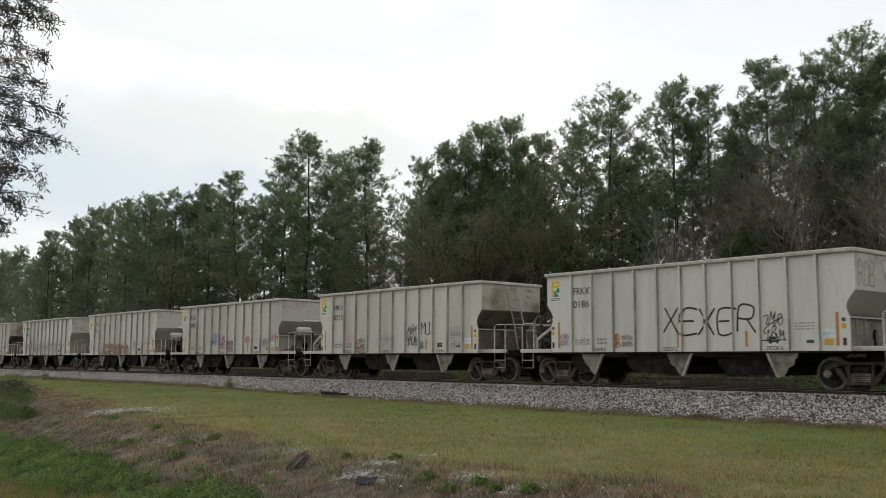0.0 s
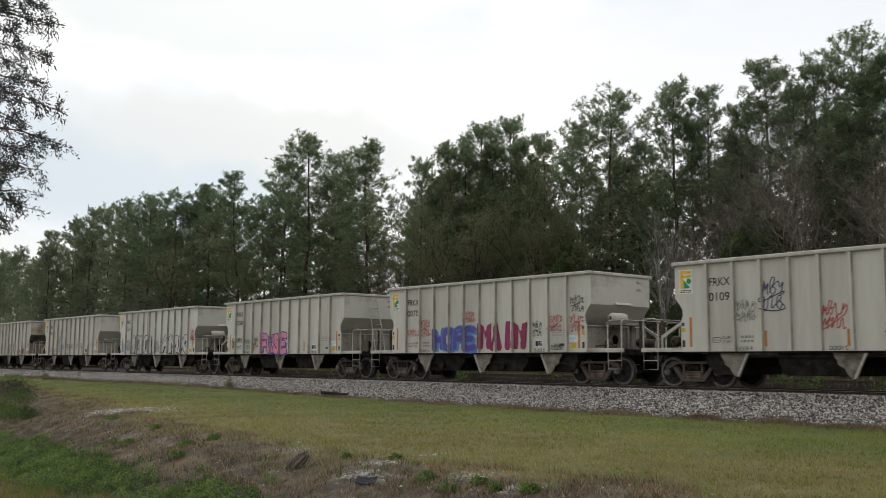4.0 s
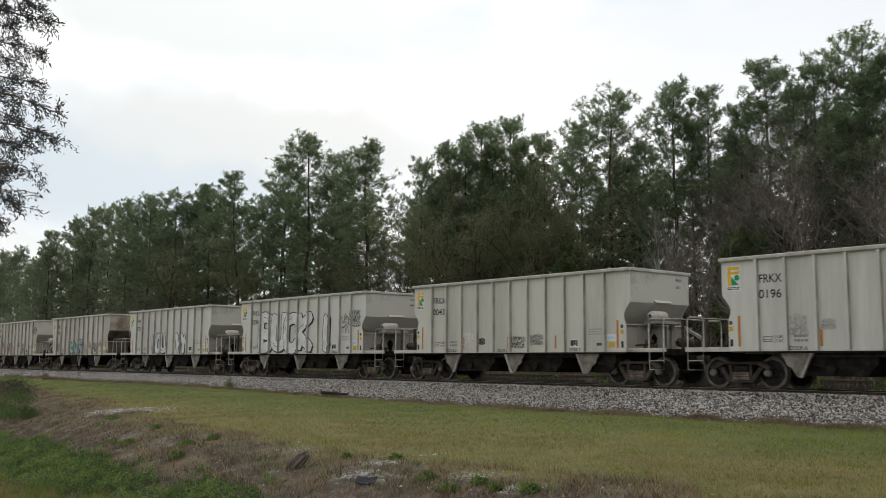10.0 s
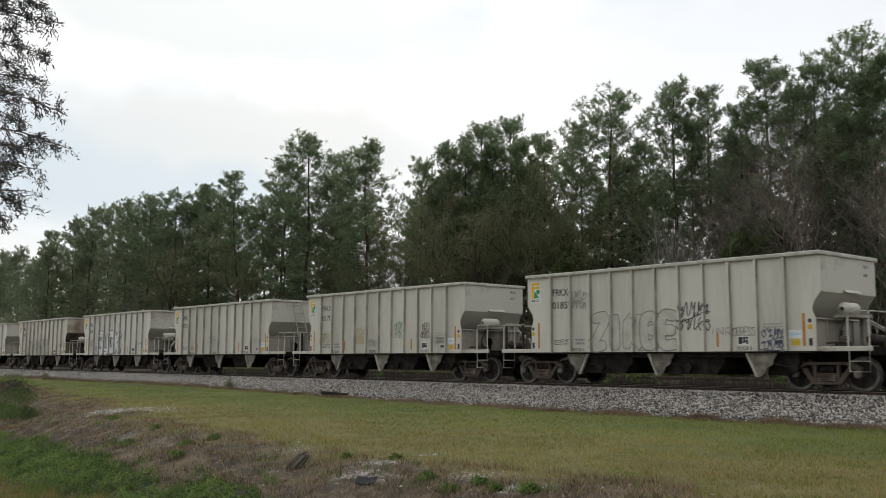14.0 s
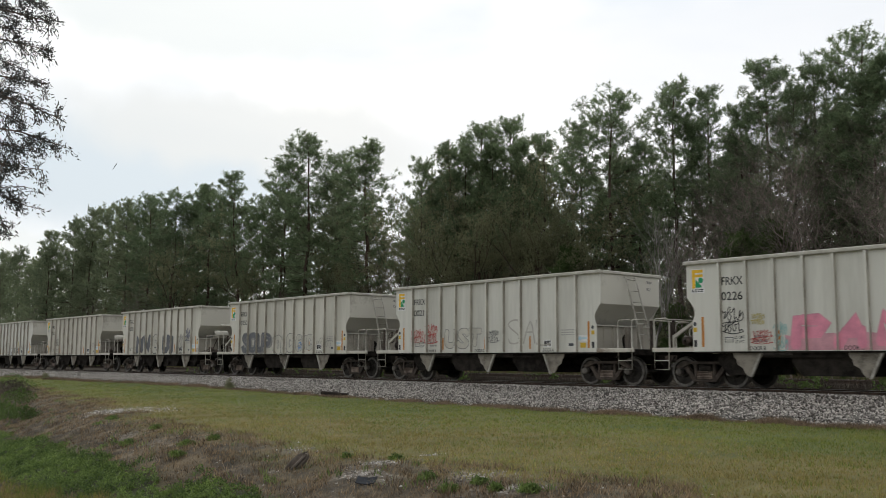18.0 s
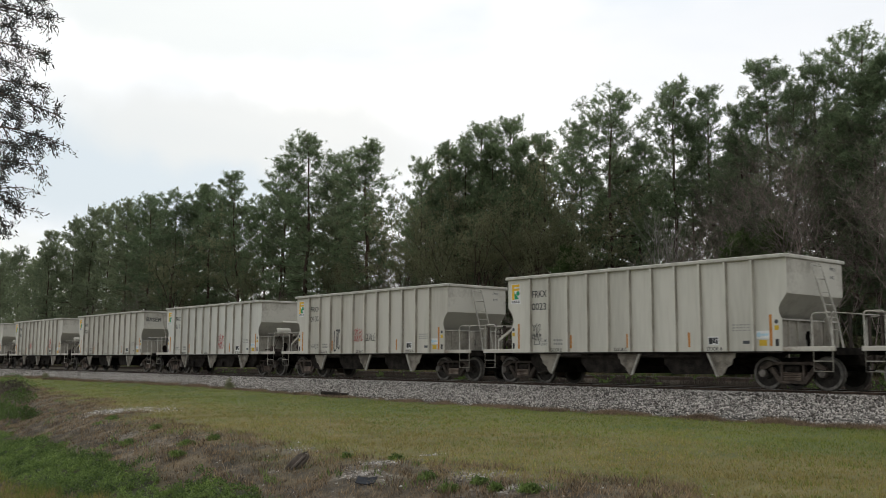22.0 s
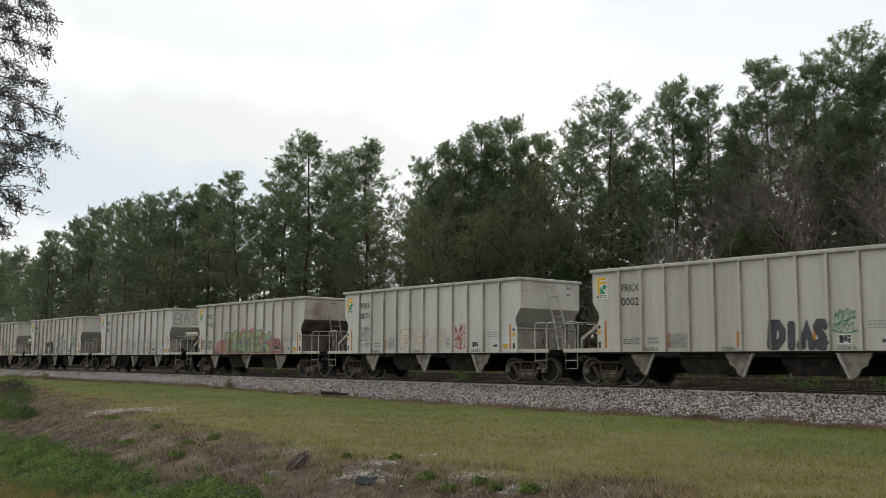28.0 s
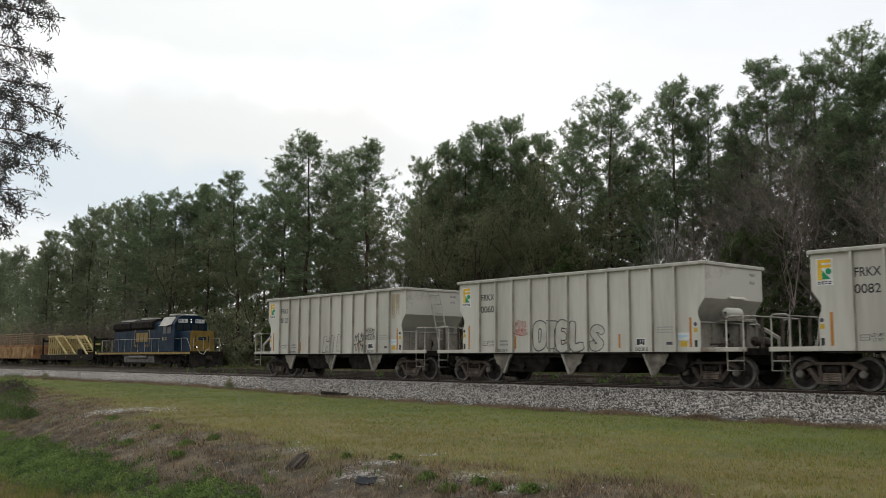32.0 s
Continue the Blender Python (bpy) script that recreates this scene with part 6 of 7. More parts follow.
def flat_car():
    f = thing("flat_car", "dark flat car carrying pale yellow steel frames", "flat car")
    part("deck", Shape().box(-7.9, 7.9, -1.45, 1.45, 0.95, 1.18, 0.02), "under", f)
    for s in (-1, 1):
        part("side_sill", Shape().box(-7.9, 7.9, *sorted((s * 1.45, s * 1.5)), 0.62, 1.2, 0.01), "under", f)
        for i in range(7):
            x = -7.0 + i * 2.3
            part("stake_pocket", Shape().box(x, x + 0.3, *sorted((s * 1.5, s * 1.40)), 0.8, 1.05), "frameyellow" if i % 2 else "under", f)
    for x in (-7.75, 7.6):
        part("bulkhead_post", Shape().box(x, x + 0.15, -1.4, -1.25, 1.18, 3.0).box(x, x + 0.15, 1.25, 1.4, 1.18, 3.0).box(x, x + 0.13, -1.25, 1.25, 2.6, 2.8), "under", f)
    part("centre_sill", Shape().box(-8.3, 8.3, -0.3, 0.3, 0.65, 0.949), "under", f)
    small_truck(f, -6.0)
    small_truck(f, 6.0)
    SLOW.append((f, -103.85))
    # the yellow steel load: two lattice trestles with inclined ramps
    g = thing("steel_trestle", "pale yellow lattice steel frames lashed on the flat car", "steel frame")
    for y in (-1.1, -0.1, 0.9):
        sh = Shape()
        for i in range(6):
            x = -6.6 + i * 0.72
            sh.box(x, x + 0.1, y, y + 0.12, 1.19, 3.1).tube([(x + 0.05, y + 0.06, 1.25), (x + 0.75, y + 0.06, 3.0)], 0.05, 4)
        sh.box(-6.8, -2.2, y - 0.01, y + 0.13, 3.1, 3.28).box(-6.8, -2.0, y - 0.01, y + 0.13, 1.188, 1.26)
        part("lattice_panel", sh, "frameyellow", g)
    for x0, dx in ((-4.4, 4.0), (1.9, 3.5)):
        for y in (-1.3, -0.4):
            part("ramp_beam", Shape().prism([(x0, 3.25), (x0 + 0.35, 3.25), (x0 + dx + 0.35, 1.22), (x0 + dx, 1.22)], "y", y, y + 0.12), "frameyellow", g)
        tread = Shape()
        for i in range(12):
            u = i / 12
            tread.box(x0 + u * dx + 0.1, x0 + u * dx + 0.32, -1.18, -0.4, 3.15 - u * 2.0, 3.2 - u * 2.0)
        part("ramp_tread", tread, "frameyellow", g)
    sh = Shape().box(-3.0, 2.3, -0.2, 0.0, 2.9, 3.15).box(-2.0, 4.0, 0.5, 0.7, 2.2, 2.4)
    for i in range(6):
        sh.tube([(-1.5 + i * 0.9, -0.1, 2.95), (-1.0 + i * 0.9, 0.5, 1.3)], 0.07, 5)
    part("cross_frame", sh, "frameyellow", g)
    part("crate", Shape().box(2.2, 3.6, -1.0, 0.4, 1.19, 1.75, 0.03), "under", g)
    SLOW.append((g, -103.85))


def gondola(x_end):
    g = thing("gondola_car", "rusty orange gondola car with corrugated sides and a mesh rack", "gondola car", "gondola cars")
    part("floor", Shape().box(-7.7, 7.7, -1.4, 1.4, 0.95, 1.1), "under", g)
    for s in (-1, 1):
        sd = part("side_wall", Shape().box(-7.75, 7.75, *sorted((s * 1.42, s * 1.47)), 0.75, 2.25, 0.01), "rustcar", g)
        for i in range(32):
            x = -7.6 + i * 0.485
            part("corrugation", Shape().prism([(x - 0.13, s * 1.47), (x - 0.06, s * 1.57), (x + 0.06, s * 1.57), (x + 0.13, s * 1.47)], "z", 0.85, 2.12), "ridge", sd)
        part("top_chord", Shape().box(-7.78, 7.78, *sorted((s * 1.38, s * 1.40)), 2.25, 2.4, 0.015), "rustcar", sd)
        rk = Shape()
        for i in range(25):
            x = -7.7 + i * 0.642
            rk.box(x - 0.03, x + 0.03, *sorted((s * 1.44, s * 1.50)), 2.4, 3.6)
        for i in range(4):
            z = 2.62 + i * 0.25
            rk.box(-7.72, 7.72, *sorted((s * 1.50, s * 1.53)), z - 0.025, z + 0.025)
        rk.box(-7.75, 7.75, *sorted((s * 1.42, s * 1.54)), 3.58, 3.7)
        part("mesh_rack", rk, "rack", g, "rusty steel mesh rack")
    for e in (-1, 1):
        part("end_wall", Shape().box(*sorted((e * 7.70, e * 7.76)), -1.42, 1.42, 0.75, 2.25), "rustcar", g)
    part("centre_sill", Shape().box(-8.2, 8.2, -0.3, 0.3, 0.65, 0.949), "under", g)
    small_truck(g, -5.9)
    small_truck(g, 5.9)
    SLOW.append((g, x_end))


flat_car()
gondola(-122.1)
gondola(-138.9)


# ---- the train, from the front to the last car; True: the ladder end leads ----
for k, (number, ladder) in enumerate((("", True), ("0186", True), ("0215", True), ("0007", False), ("0125", False), ("0254", True), ("0109", True), ("0070", False), ("0088", True), ("0149", False),
                                      ("0197", True), ("0115", True), ("0200", False), ("0039", True), ("0196", False), ("0043", False), ("0086", False), ("0201", False), ("0037", True), ("0167", False),
                                      ("0185", False), ("0170", False), ("0230", True), ("0264", False), ("0245", False), ("0226", True), ("0021", True), ("0250", True), ("0258", False), ("0222", False),
                                      ("0041", True), ("0023", True), ("0132", True), ("0119", False), ("0265", True), ("0080", False), ("0253", False), ("0190", False), ("0236", True), ("0002", True),
                                      ("0071", True), ("0153", True), ("0076", False), ("0205", True), ("0082", False), ("0060", False), ("0120", True))):
    hopper(k - 1, number, ladder, number in ("0215", "0115", "0153", "0245", "0190", "0037", "0109"))
for car, number, rusty in FRESH:
    if number:
        marked(car, text_mesh("car_number", number, 0.335, "p_black", 1.06), -4.27, 2.54)
        o = part("end_number", text_mesh("end_number", number, 0.13, "p_charcoal"), "", car)
        o.matrix_basis = pose(HALF + 0.003, 0.85, 3.18, 0, 0, 90)
    tint = ("car", "car_pale", "car_warm", "car", "car_pale")[int(number or 0) % 5] if not rusty else "car_warm" if number in ("0115", "0037", "0109") else "car"
    for o in car.children:
        if o.name.split(".")[0] in ("side_sheet", "rib") and tint != "car":
            o.material_slots[0].link = "OBJECT"
            o.material_slots[0].material = M[tint]
    if rusty:
        for o in car.children:
            if o.name.split(".")[0] in ("end_sheet", "bulkhead", "slope_sheet", "cylinder_bracket", "end_post", "ladder"):
                o.material_slots[0].link = "OBJECT"
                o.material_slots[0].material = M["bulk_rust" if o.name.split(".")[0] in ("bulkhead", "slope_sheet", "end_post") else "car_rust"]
        car["label"] = "grey steel hopper car with rusty brown ends and graffiti"

# ---- graffiti: brush strokes laid on the side sheets ----
STROKES = dict(A="002640 1333", B="000636453303 3342413000", C="4536160501103041", D="0006 062644422000", E="46060040 0333", F="460600 0333", G="45361605011030414323", H="0006 4046 0343", I="2026",
               J="4641301001", K="0006 460340", L="060040", M="0006234640", N="00064046", O="160501103041453616", P="000636453303", Q="160501103041453616 2240", R="000636453303 2340", S="45361605143241301001",
               T="0646 2620", U="060110304146", V="062046", W="0610233046", X="0046 0640", Y="0623 4623 2320", Z="06460040")
STROKES["!"] = "2622 2120"


def ribbon(sh, pts, w, y):
    """A flat stroke of width w with rounded ends, in the plane y."""
    p = [Vector(q) for q in pts]
    n = len(p)
    if n < 2:
        return
    left, right = [], []
    for i in range(n):
        d = (p[min(i + 1, n - 1)] - p[max(i - 1, 0)])
        d = d.normalized() if d.length > 1e-6 else Vector((1, 0))
        nn = Vector((-d.y, d.x)) * w / 2
        left.append(p[i] + nn)
        right.append(p[i] - nn)
    d0, d1 = (p[0] - p[1]).normalized() * w * 0.35, (p[-1] - p[-2]).normalized() * w * 0.35
    left = [p[0] + d0 + (left[0] - p[0]) * 0.6] + left + [p[-1] + d1 + (left[-1] - p[-1]) * 0.6]
    right = [p[0] + d0 + (right[0] - p[0]) * 0.6] + right + [p[-1] + d1 + (right[-1] - p[-1]) * 0.6]
    m = len(left)
    sh.add([(q.x, y, q.y) for q in left] + [(q.x, y, q.y) for q in right], [(i, m + i, m + i + 1, i + 1) for i in range(m - 1)])


def curve(pts, n=3):
    """Points rounded by a spline."""
    p = [Vector(q) for q in pts]
    if len(p) < 3:
        return [p[0].lerp(p[-1], i / 3) for i in range(4)]
    out = []
    for i in range(len(p) - 1):
        a, b, c, d = p[max(i - 1, 0)], p[i], p[i + 1], p[min(i + 2, len(p) - 1)]
        for j in range(n):
            t = j / n
            out.append(0.5 * ((2 * b) + (c - a) * t + (2 * a - 5 * b + 4 * c - d) * t * t + (3 * b - a - 3 * c + d) * t ** 3))
    return out + [p[-1]]


def letters(text, x0, x1, z0, z1, r, fill=0.82, wob=0.06):
    """The strokes of a word, a list for each letter, fitted into a rectangle."""
    n = len(text)
    cw = (x1 - x0) / n
    out = []
    for i, ch in enumerate(text):
        dz, sl = r.uniform(-0.05, 0.05) * (z1 - z0), r.uniform(-0.04, 0.12) * cw
        out.append([])
        for st in STROKES.get(ch, "").split():
            q = [(int(st[j]) / 4, int(st[j + 1]) / 6) for j in range(0, len(st) - 1, 2)]
            out[-1].append([(x0 + cw * (i + 0.5 + fill * (a - 0.5) + r.uniform(-wob, wob)) + sl * b, z0 + dz + (z1 - z0) * (0.06 + 0.88 * (b + r.uniform(-wob, wob) * 0.6))) for a, b in q])
    return out


RIBS = [i * 0.873 + 0.058 for i in range(-5, 6)]


def cut(poly, x, keep):
    """The part of a flat outline on one side of x."""
    out = []
    for p, q in zip(poly, poly[1:] + poly[:1]):
        a, b = (p[0] - x) * keep, (q[0] - x) * keep
        if a >= 0:
            out.append(p)
        if a * b < 0:
            t = a / (a - b)
            out.append(tuple(p[i] + (q[i] - p[i]) * t for i in range(3)))
    return out


def over_ribs(sh):
    """The paint goes over the ribs' faces too."""
    faces = [[sh.v[i] for i in f] for f in sh.f]
    for poly in faces:
        lo, hi = min(p[0] for p in poly), max(p[0] for p in poly)
        for x in RIBS:
            if lo < x + 0.036 and hi > x - 0.036:
                c = cut(cut(poly, x - 0.036, 1), x + 0.036, -1)
                if len(c) > 2:
                    sh.add([(p[0], p[1] - 0.106, max(p[2], SILL + 0.045)) for p in c], [tuple(range(len(c)))])
    return sh


def scribble(r, x0, x1, z0, z1):
    """A run of quick unreadable handwriting: one line of slanted strokes, hooks and loops under an arched outline."""
    h, pts = z1 - z0, []
    m = max(3, int((x1 - x0) / h * 1.7 + 1.3))
    cw = (x1 - x0) / m
    for i in range(m):
        cx, arch = x0 + cw * (i + 0.5), 0.70 + 0.30 * math.sin(math.pi * (i + 0.5) / m)
        top, low = z0 + h * arch * r.uniform(0.85, 1.0), z0 + h * r.uniform(0.0, 0.16)
        lean = cw * r.uniform(-0.1, 0.35)
        kind = r.choice("hook loop zig fork".split())
        if kind == "hook":
            pts += [(cx - cw * 0.4, low + h * 0.5), (cx + lean, top), (cx, low), (cx + cw * 0.42, low + h * 0.12)]
        elif kind == "loop":
            pts += [(cx + cw * 0.3, top - h * 0.1), (cx - cw * 0.1, top), (cx - cw * 0.35, low + h * 0.35), (cx, low), (cx + cw * 0.38, low + h * 0.3), (cx + cw * 0.05, low + h * 0.48)]
        elif kind == "zig":
            pts += [(cx - cw * 0.3, low), (cx + lean - cw * 0.15, top), (cx + cw * 0.05, low + h * 0.25), (cx + lean + cw * 0.3, top - h * 0.1), (cx + cw * 0.35, low)]
        else:
            pts += [(cx - cw * 0.25, top), (cx - cw * 0.1, low + h * 0.4), (cx + cw * 0.35, top - h * 0.05), (cx, low), (cx + cw * 0.4, low + h * 0.2)]
    return pts


def spray(k, style, text, colour, x0, x1, z0, z1):
    """Paint on car k's side: a word or an unreadable scribble in the rectangle x0..x1, z0..z1."""
    car, r = CARS[k], random.Random(k * 1000 + int(x0 * 37) + len(colour))
    c0, c1 = (colour.split(",") + [colour])[:2]
    h, w = z1 - z0, x1 - x0
    low, high = Shape(), Shape()
    n = 0
    if style == "scr":
        lw = min(0.030, max(0.016, h * 0.034))
        rows = 2 if h > 0.55 * w else 1
        pts = []
        for row in reversed(range(rows)):
            pts += scribble(r, x0 + w * r.uniform(0, 0.08), x1 - w * r.uniform(0, 0.08), z0 + h * row / rows * 0.92, z0 + h * (row + 1.08) / (rows + 0.08))
        if r.random() < 0.5:      # a flourish under it
            pts += [(x1, z0 + h * 0.05), ((x0 + x1) / 2, z0 - 0.02), (x0, z0 + h * r.uniform(0, 0.12))]
        ribbon(high, curve(pts, 3), lw, FACE - 0.004)
        sh = Shape()
        for i, f in enumerate(high.f):      # the line crosses itself: each piece a hair above the last
            sh.add([(high.v[j][0], high.v[j][1] - 0.00003 * i, high.v[j][2]) for j in f], [(0, 1, 2, 3)])
        part("graffiti_tag", over_ribs(sh), "p_" + c0, car)["kind"] = "stuff"
        return
    if style == "cld":        # a background of sprayed bubbles
        m = 40
        edge = [(x0 + w * i / m, z0 + h * (0.25 + 0.75 * math.sin(math.pi * min(1, max(0, i / m))) ** 0.6) * (0.80 + 0.20 * abs(math.sin(i * math.pi / 5)))) for i in range(m + 1)]
        for p, q in zip(edge, edge[1:]):
            low.add([(p[0], FACE + 0.001, z0), (q[0], FACE + 0.001, z0), (q[0], FACE + 0.001, q[1]), (p[0], FACE + 0.001, p[1])], [(0, 1, 2, 3)])
        part("graffiti_patch", over_ribs(low), "p_" + c0, car)
        return
    if style == "streak":     # soft strokes inside a piece
        for i in range(int(w * 3.2)):
            x = x0 + w * (i + r.random()) / int(w * 3.2)
            z = z0 + h * r.uniform(0.05, 0.5)
            ribbon(high, curve([(x, z), (x + 0.05, z + h * 0.25), (x + r.uniform(0.06, 0.16), z + h * 0.42)]), 0.045, FACE - 0.0185 - 0.0004 * (i % 5))
        part("graffiti_streaks", high, "p_" + c0, car)["kind"] = "stuff"
        return
    if style == "pat":
        m = int(14 * max(1, w / 2))
        edge = [(x0 + w * i / m, z1 - h * r.uniform(0.0, 0.16)) for i in range(m + 1)]
        for p, q in zip(edge, edge[1:]):
            low.add([(p[0], FACE + 0.001, z0), (q[0], FACE + 0.001, z0), (q[0], FACE + 0.001, q[1]), (p[0], FACE + 0.001, p[1])], [(0, 1, 2, 3)])
        part("graffiti_patch", over_ribs(low), "p_" + c0, car)
        return
    cw = w / max(1, len(text))
    if style == "tag":
        for letter in letters(text, x0, x1, z0, z1, r, 0.80):
            if h > 0.6:
                high, n = Shape(), 0
            for st in letter:
                ribbon(high, curve(st, 3), min(0.060, max(0.022, h * 0.068)), FACE - 0.003 - 0.0006 * (n % 12))
                n += 1
            if h > 0.6 and letter:
                part("graffiti_letter", over_ribs(high), "p_" + c0, car)
        if h <= 0.6:
            part("graffiti_tag", over_ribs(high), "p_" + c0, car)["kind"] = "stuff"
        return
    # fat letters that crowd each other, each before the last, with an outline, a cast edge and creases
    thick = min(cw * 0.36, h * 0.31) if style == "blk" else 0.41 * min(cw, h * 0.62)
    rim = {"fill": 0.095, "blk": 0.05, "out": 0.075}[style] if h > 0.9 else 0.06
    for i, letter in enumerate(letters(text, x0 + thick * 0.25, x1 - thick * 0.25, z0 + thick * 0.45, z1 - thick * 0.45, r, 0.80 if style == "fill" else 0.66, 0.05)):
        if not letter:
            continue
        low, high, y = Shape(), Shape(), FACE - 0.0012 - 0.0024 * (i % 7)
        for j, st in enumerate(letter):
            p = [Vector(q) for q in st] if style == "blk" else curve(st, 4)
            ribbon(low, p, thick + rim, y - 0.0002 * j)
            ribbon(high, p, thick, y - 0.0010 - 0.0002 * j)
            if style == "fill":
                ribbon(low, [q + Vector((0.12, -0.06)) for q in p], thick + 0.03, y + 0.0006 - 0.0002 * j)
                if len(p) > 4:
                    ribbon(low, [q + Vector((thick * r.uniform(-0.15, 0.15), 0.0)) for q in p[len(p) // 4:len(p) // 4 + max(3, len(p) // 3)]], 0.028, y - 0.0018)
        g = part("graffiti_letter", over_ribs(high), "p_body" if style == "out" else "p_" + c0, car)
        part("graffiti_outline", over_ribs(low), "p_" + (c0 if style == "out" else c1), g)


spray(0, "tag", "XEXER", "black", -0.68, 2.57, 1.57, 2.39)
spray(0, "scr", "", "black", 2.73, 3.46, 1.36, 2.19)
spray(0, "scr", "", "orange", -2.52, -2.29, 1.23, 1.69)
spray(0, "scr", "", "grey", -2.28, -1.80, 1.25, 1.63)
spray(0, "scr", "", "grey", -4.93, -4.46, 1.28, 1.71)
spray(1, "scr", "", "pink", -3.47, -2.72, 1.59, 1.93)
spray(1, "scr", "", "black", -2.44, -1.81, 1.10, 1.78)
spray(1, "scr", "", "faint", -1.21, 0.35, 1.32, 1.91)
spray(1, "scr", "", "black", 0.96, 1.81, 1.35, 2.28)
spray(1, "tag", "MUL", "black", 1.93, 2.69, 1.79, 2.32)
spray(1, "scr", "", "grey", 3.63, 4.41, 1.76, 2.12)
spray(1, "scr", "", "grey", 3.70, 4.37, 1.28, 1.56)
spray(1, "scr", "", "green", 1.82, 2.09, 1.26, 1.55)
spray(2, "scr", "", "blue", -1.71, -0.99, 1.53, 2.24)
spray(2, "scr", "", "magenta", -0.78, -0.09, 1.33, 2.12)
spray(2, "scr", "", "black", 0.11, 0.77, 1.16, 1.83)
spray(2, "scr", "", "orange", 1.94, 2.41, 1.64, 2.00)
spray(2, "scr", "", "grey", 3.67, 4.30, 1.44, 1.82)
spray(2, "scr", "", "pink", 4.51, 5.00, 1.72, 2.02)
spray(3, "fill", "ORGY", "brown,umber", -2.71, 1.25, 1.09, 1.75)
spray(3, "scr", "", "charcoal", 1.07, 1.71, 1.09, 1.61)
spray(3, "scr", "", "brown", 2.04, 2.47, 1.58, 1.92)
spray(4, "scr", "", "black", -4.31, -3.68, 1.58, 2.00)
spray(4, "scr", "", "red", -3.48, -2.75, 1.44, 2.25)
spray(4, "scr", "", "grey", -2.42, -2.00, 1.35, 2.01)
spray(4, "scr", "", "grey", -1.54, -0.98, 1.34, 1.98)
spray(4, "scr", "", "grey", -0.69, -0.05, 1.33, 1.96)
spray(4, "scr", "", "grey", 0.21, 0.78, 1.32, 1.94)
spray(4, "scr", "", "grey", 1.13, 1.62, 1.31, 2.00)
spray(4, "scr", "", "grey", 2.02, 2.48, 1.30, 2.05)
spray(4, "scr", "", "grey", 2.87, 3.46, 1.58, 2.17)
spray(5, "scr", "", "navy", -2.62, -1.84, 2.20, 3.11)
spray(5, "scr", "", "grey", -3.43, -2.74, 1.91, 2.58)
spray(5, "scr", "", "red", -0.83, -0.10, 1.62, 2.40)
spray(5, "scr", "", "black", 0.93, 1.68, 1.40, 1.90)
spray(5, "scr", "", "black", 1.85, 2.56, 1.75, 2.31)
spray(6, "scr", "", "red", -4.32, -3.65, 1.77, 2.08)
spray(6, "scr", "", "red", -3.49, -2.82, 1.76, 2.43)
spray(6, "fill", "HOFE", "purple,blue", -2.69, -0.12, 1.12, 2.05)
spray(6, "scr", "", "red", -0.86, -0.21, 2.21, 2.65)
spray(6, "blk", "MAIM", "magenta,black", -0.03, 2.50, 1.11, 2.23)
spray(6, "scr", "", "black", 2.77, 3.23, 1.60, 2.21)
spray(6, "scr", "", "red", 3.55, 4.21, 1.78, 2.39)
spray(6, "scr", "", "black", 4.55, 5.20, 2.40, 3.00)
spray(6, "scr", "", "red", 4.47, 5.20, 1.73, 2.36)
spray(6, "scr", "", "black", 3.63, 4.22, 1.18, 1.40)
spray(7, "scr", "", "black", -4.78, -4.42, 1.28, 1.94)
spray(7, "scr", "", "black", -4.29, -3.63, 1.70, 1.92)
spray(7, "scr", "", "grey", -3.45, -2.81, 1.62, 1.85)
spray(7, "scr", "", "black", -2.49, -2.03, 1.36, 1.93)
spray(7, "fill", "FUSE", "pink,purple", -1.81, 0.70, 1.09, 2.09)
spray(8, "fill", "ICDO!", "chalk,black", -3.42, -0.29, 1.10, 2.26)
spray(8, "scr", "", "grey", 0.03, 0.63, 1.24, 1.93)
spray(8, "fill", "AMX", "chalk,black", 0.88, 4.31, 1.09, 2.26)
spray(8, "scr", "", "red", 4.56, 5.19, 1.81, 2.51)
spray(8, "scr", "", "blue", -5.03, -4.47, 1.28, 1.83)
spray(8, "scr", "", "grey", -4.27, -3.66, 1.44, 2.04)
spray(9, "scr", "", "black", -2.54, -1.85, 1.87, 2.44)
spray(9, "scr", "", "blue", -1.66, -1.29, 1.46, 1.84)
spray(9, "scr", "", "grey", -2.44, -1.97, 1.33, 1.89)
spray(9, "scr", "", "grey", -0.71, -0.28, 1.57, 1.88)
spray(9, "scr", "", "grey", 0.18, 0.74, 1.55, 1.90)
spray(9, "scr", "", "grey", 1.12, 1.57, 1.54, 1.92)
spray(9, "scr", "", "grey", 1.94, 2.39, 1.55, 1.93)
spray(9, "scr", "", "white", 2.73, 3.71, 1.61, 2.05)
spray(10, "scr", "", "brown", -1.74, -0.78, 1.43, 1.89)
spray(10, "scr", "", "red", 0.09, 0.83, 1.27, 2.00)
spray(10, "scr", "", "grey", 1.04, 1.78, 1.30, 2.09)
spray(10, "pat", "", "magenta", 3.60, 3.97, 1.18, 1.63)
spray(11, "scr", "", "pink", -3.46, -2.70, 1.57, 2.14)
spray(11, "scr", "", "brown", -2.58, -1.88, 1.71, 2.09)
spray(11, "out", "NGP", "orange", -1.72, 0.69, 1.09, 2.06)
spray(11, "scr", "", "magenta", 0.96, 1.71, 1.56, 2.02)
spray(11, "scr", "", "black", 2.70, 3.45, 1.58, 1.98)
spray(12, "scr", "", "red", -4.32, -3.66, 1.84, 2.27)
spray(12, "scr", "", "pink", -2.58, -1.82, 1.72, 2.25)
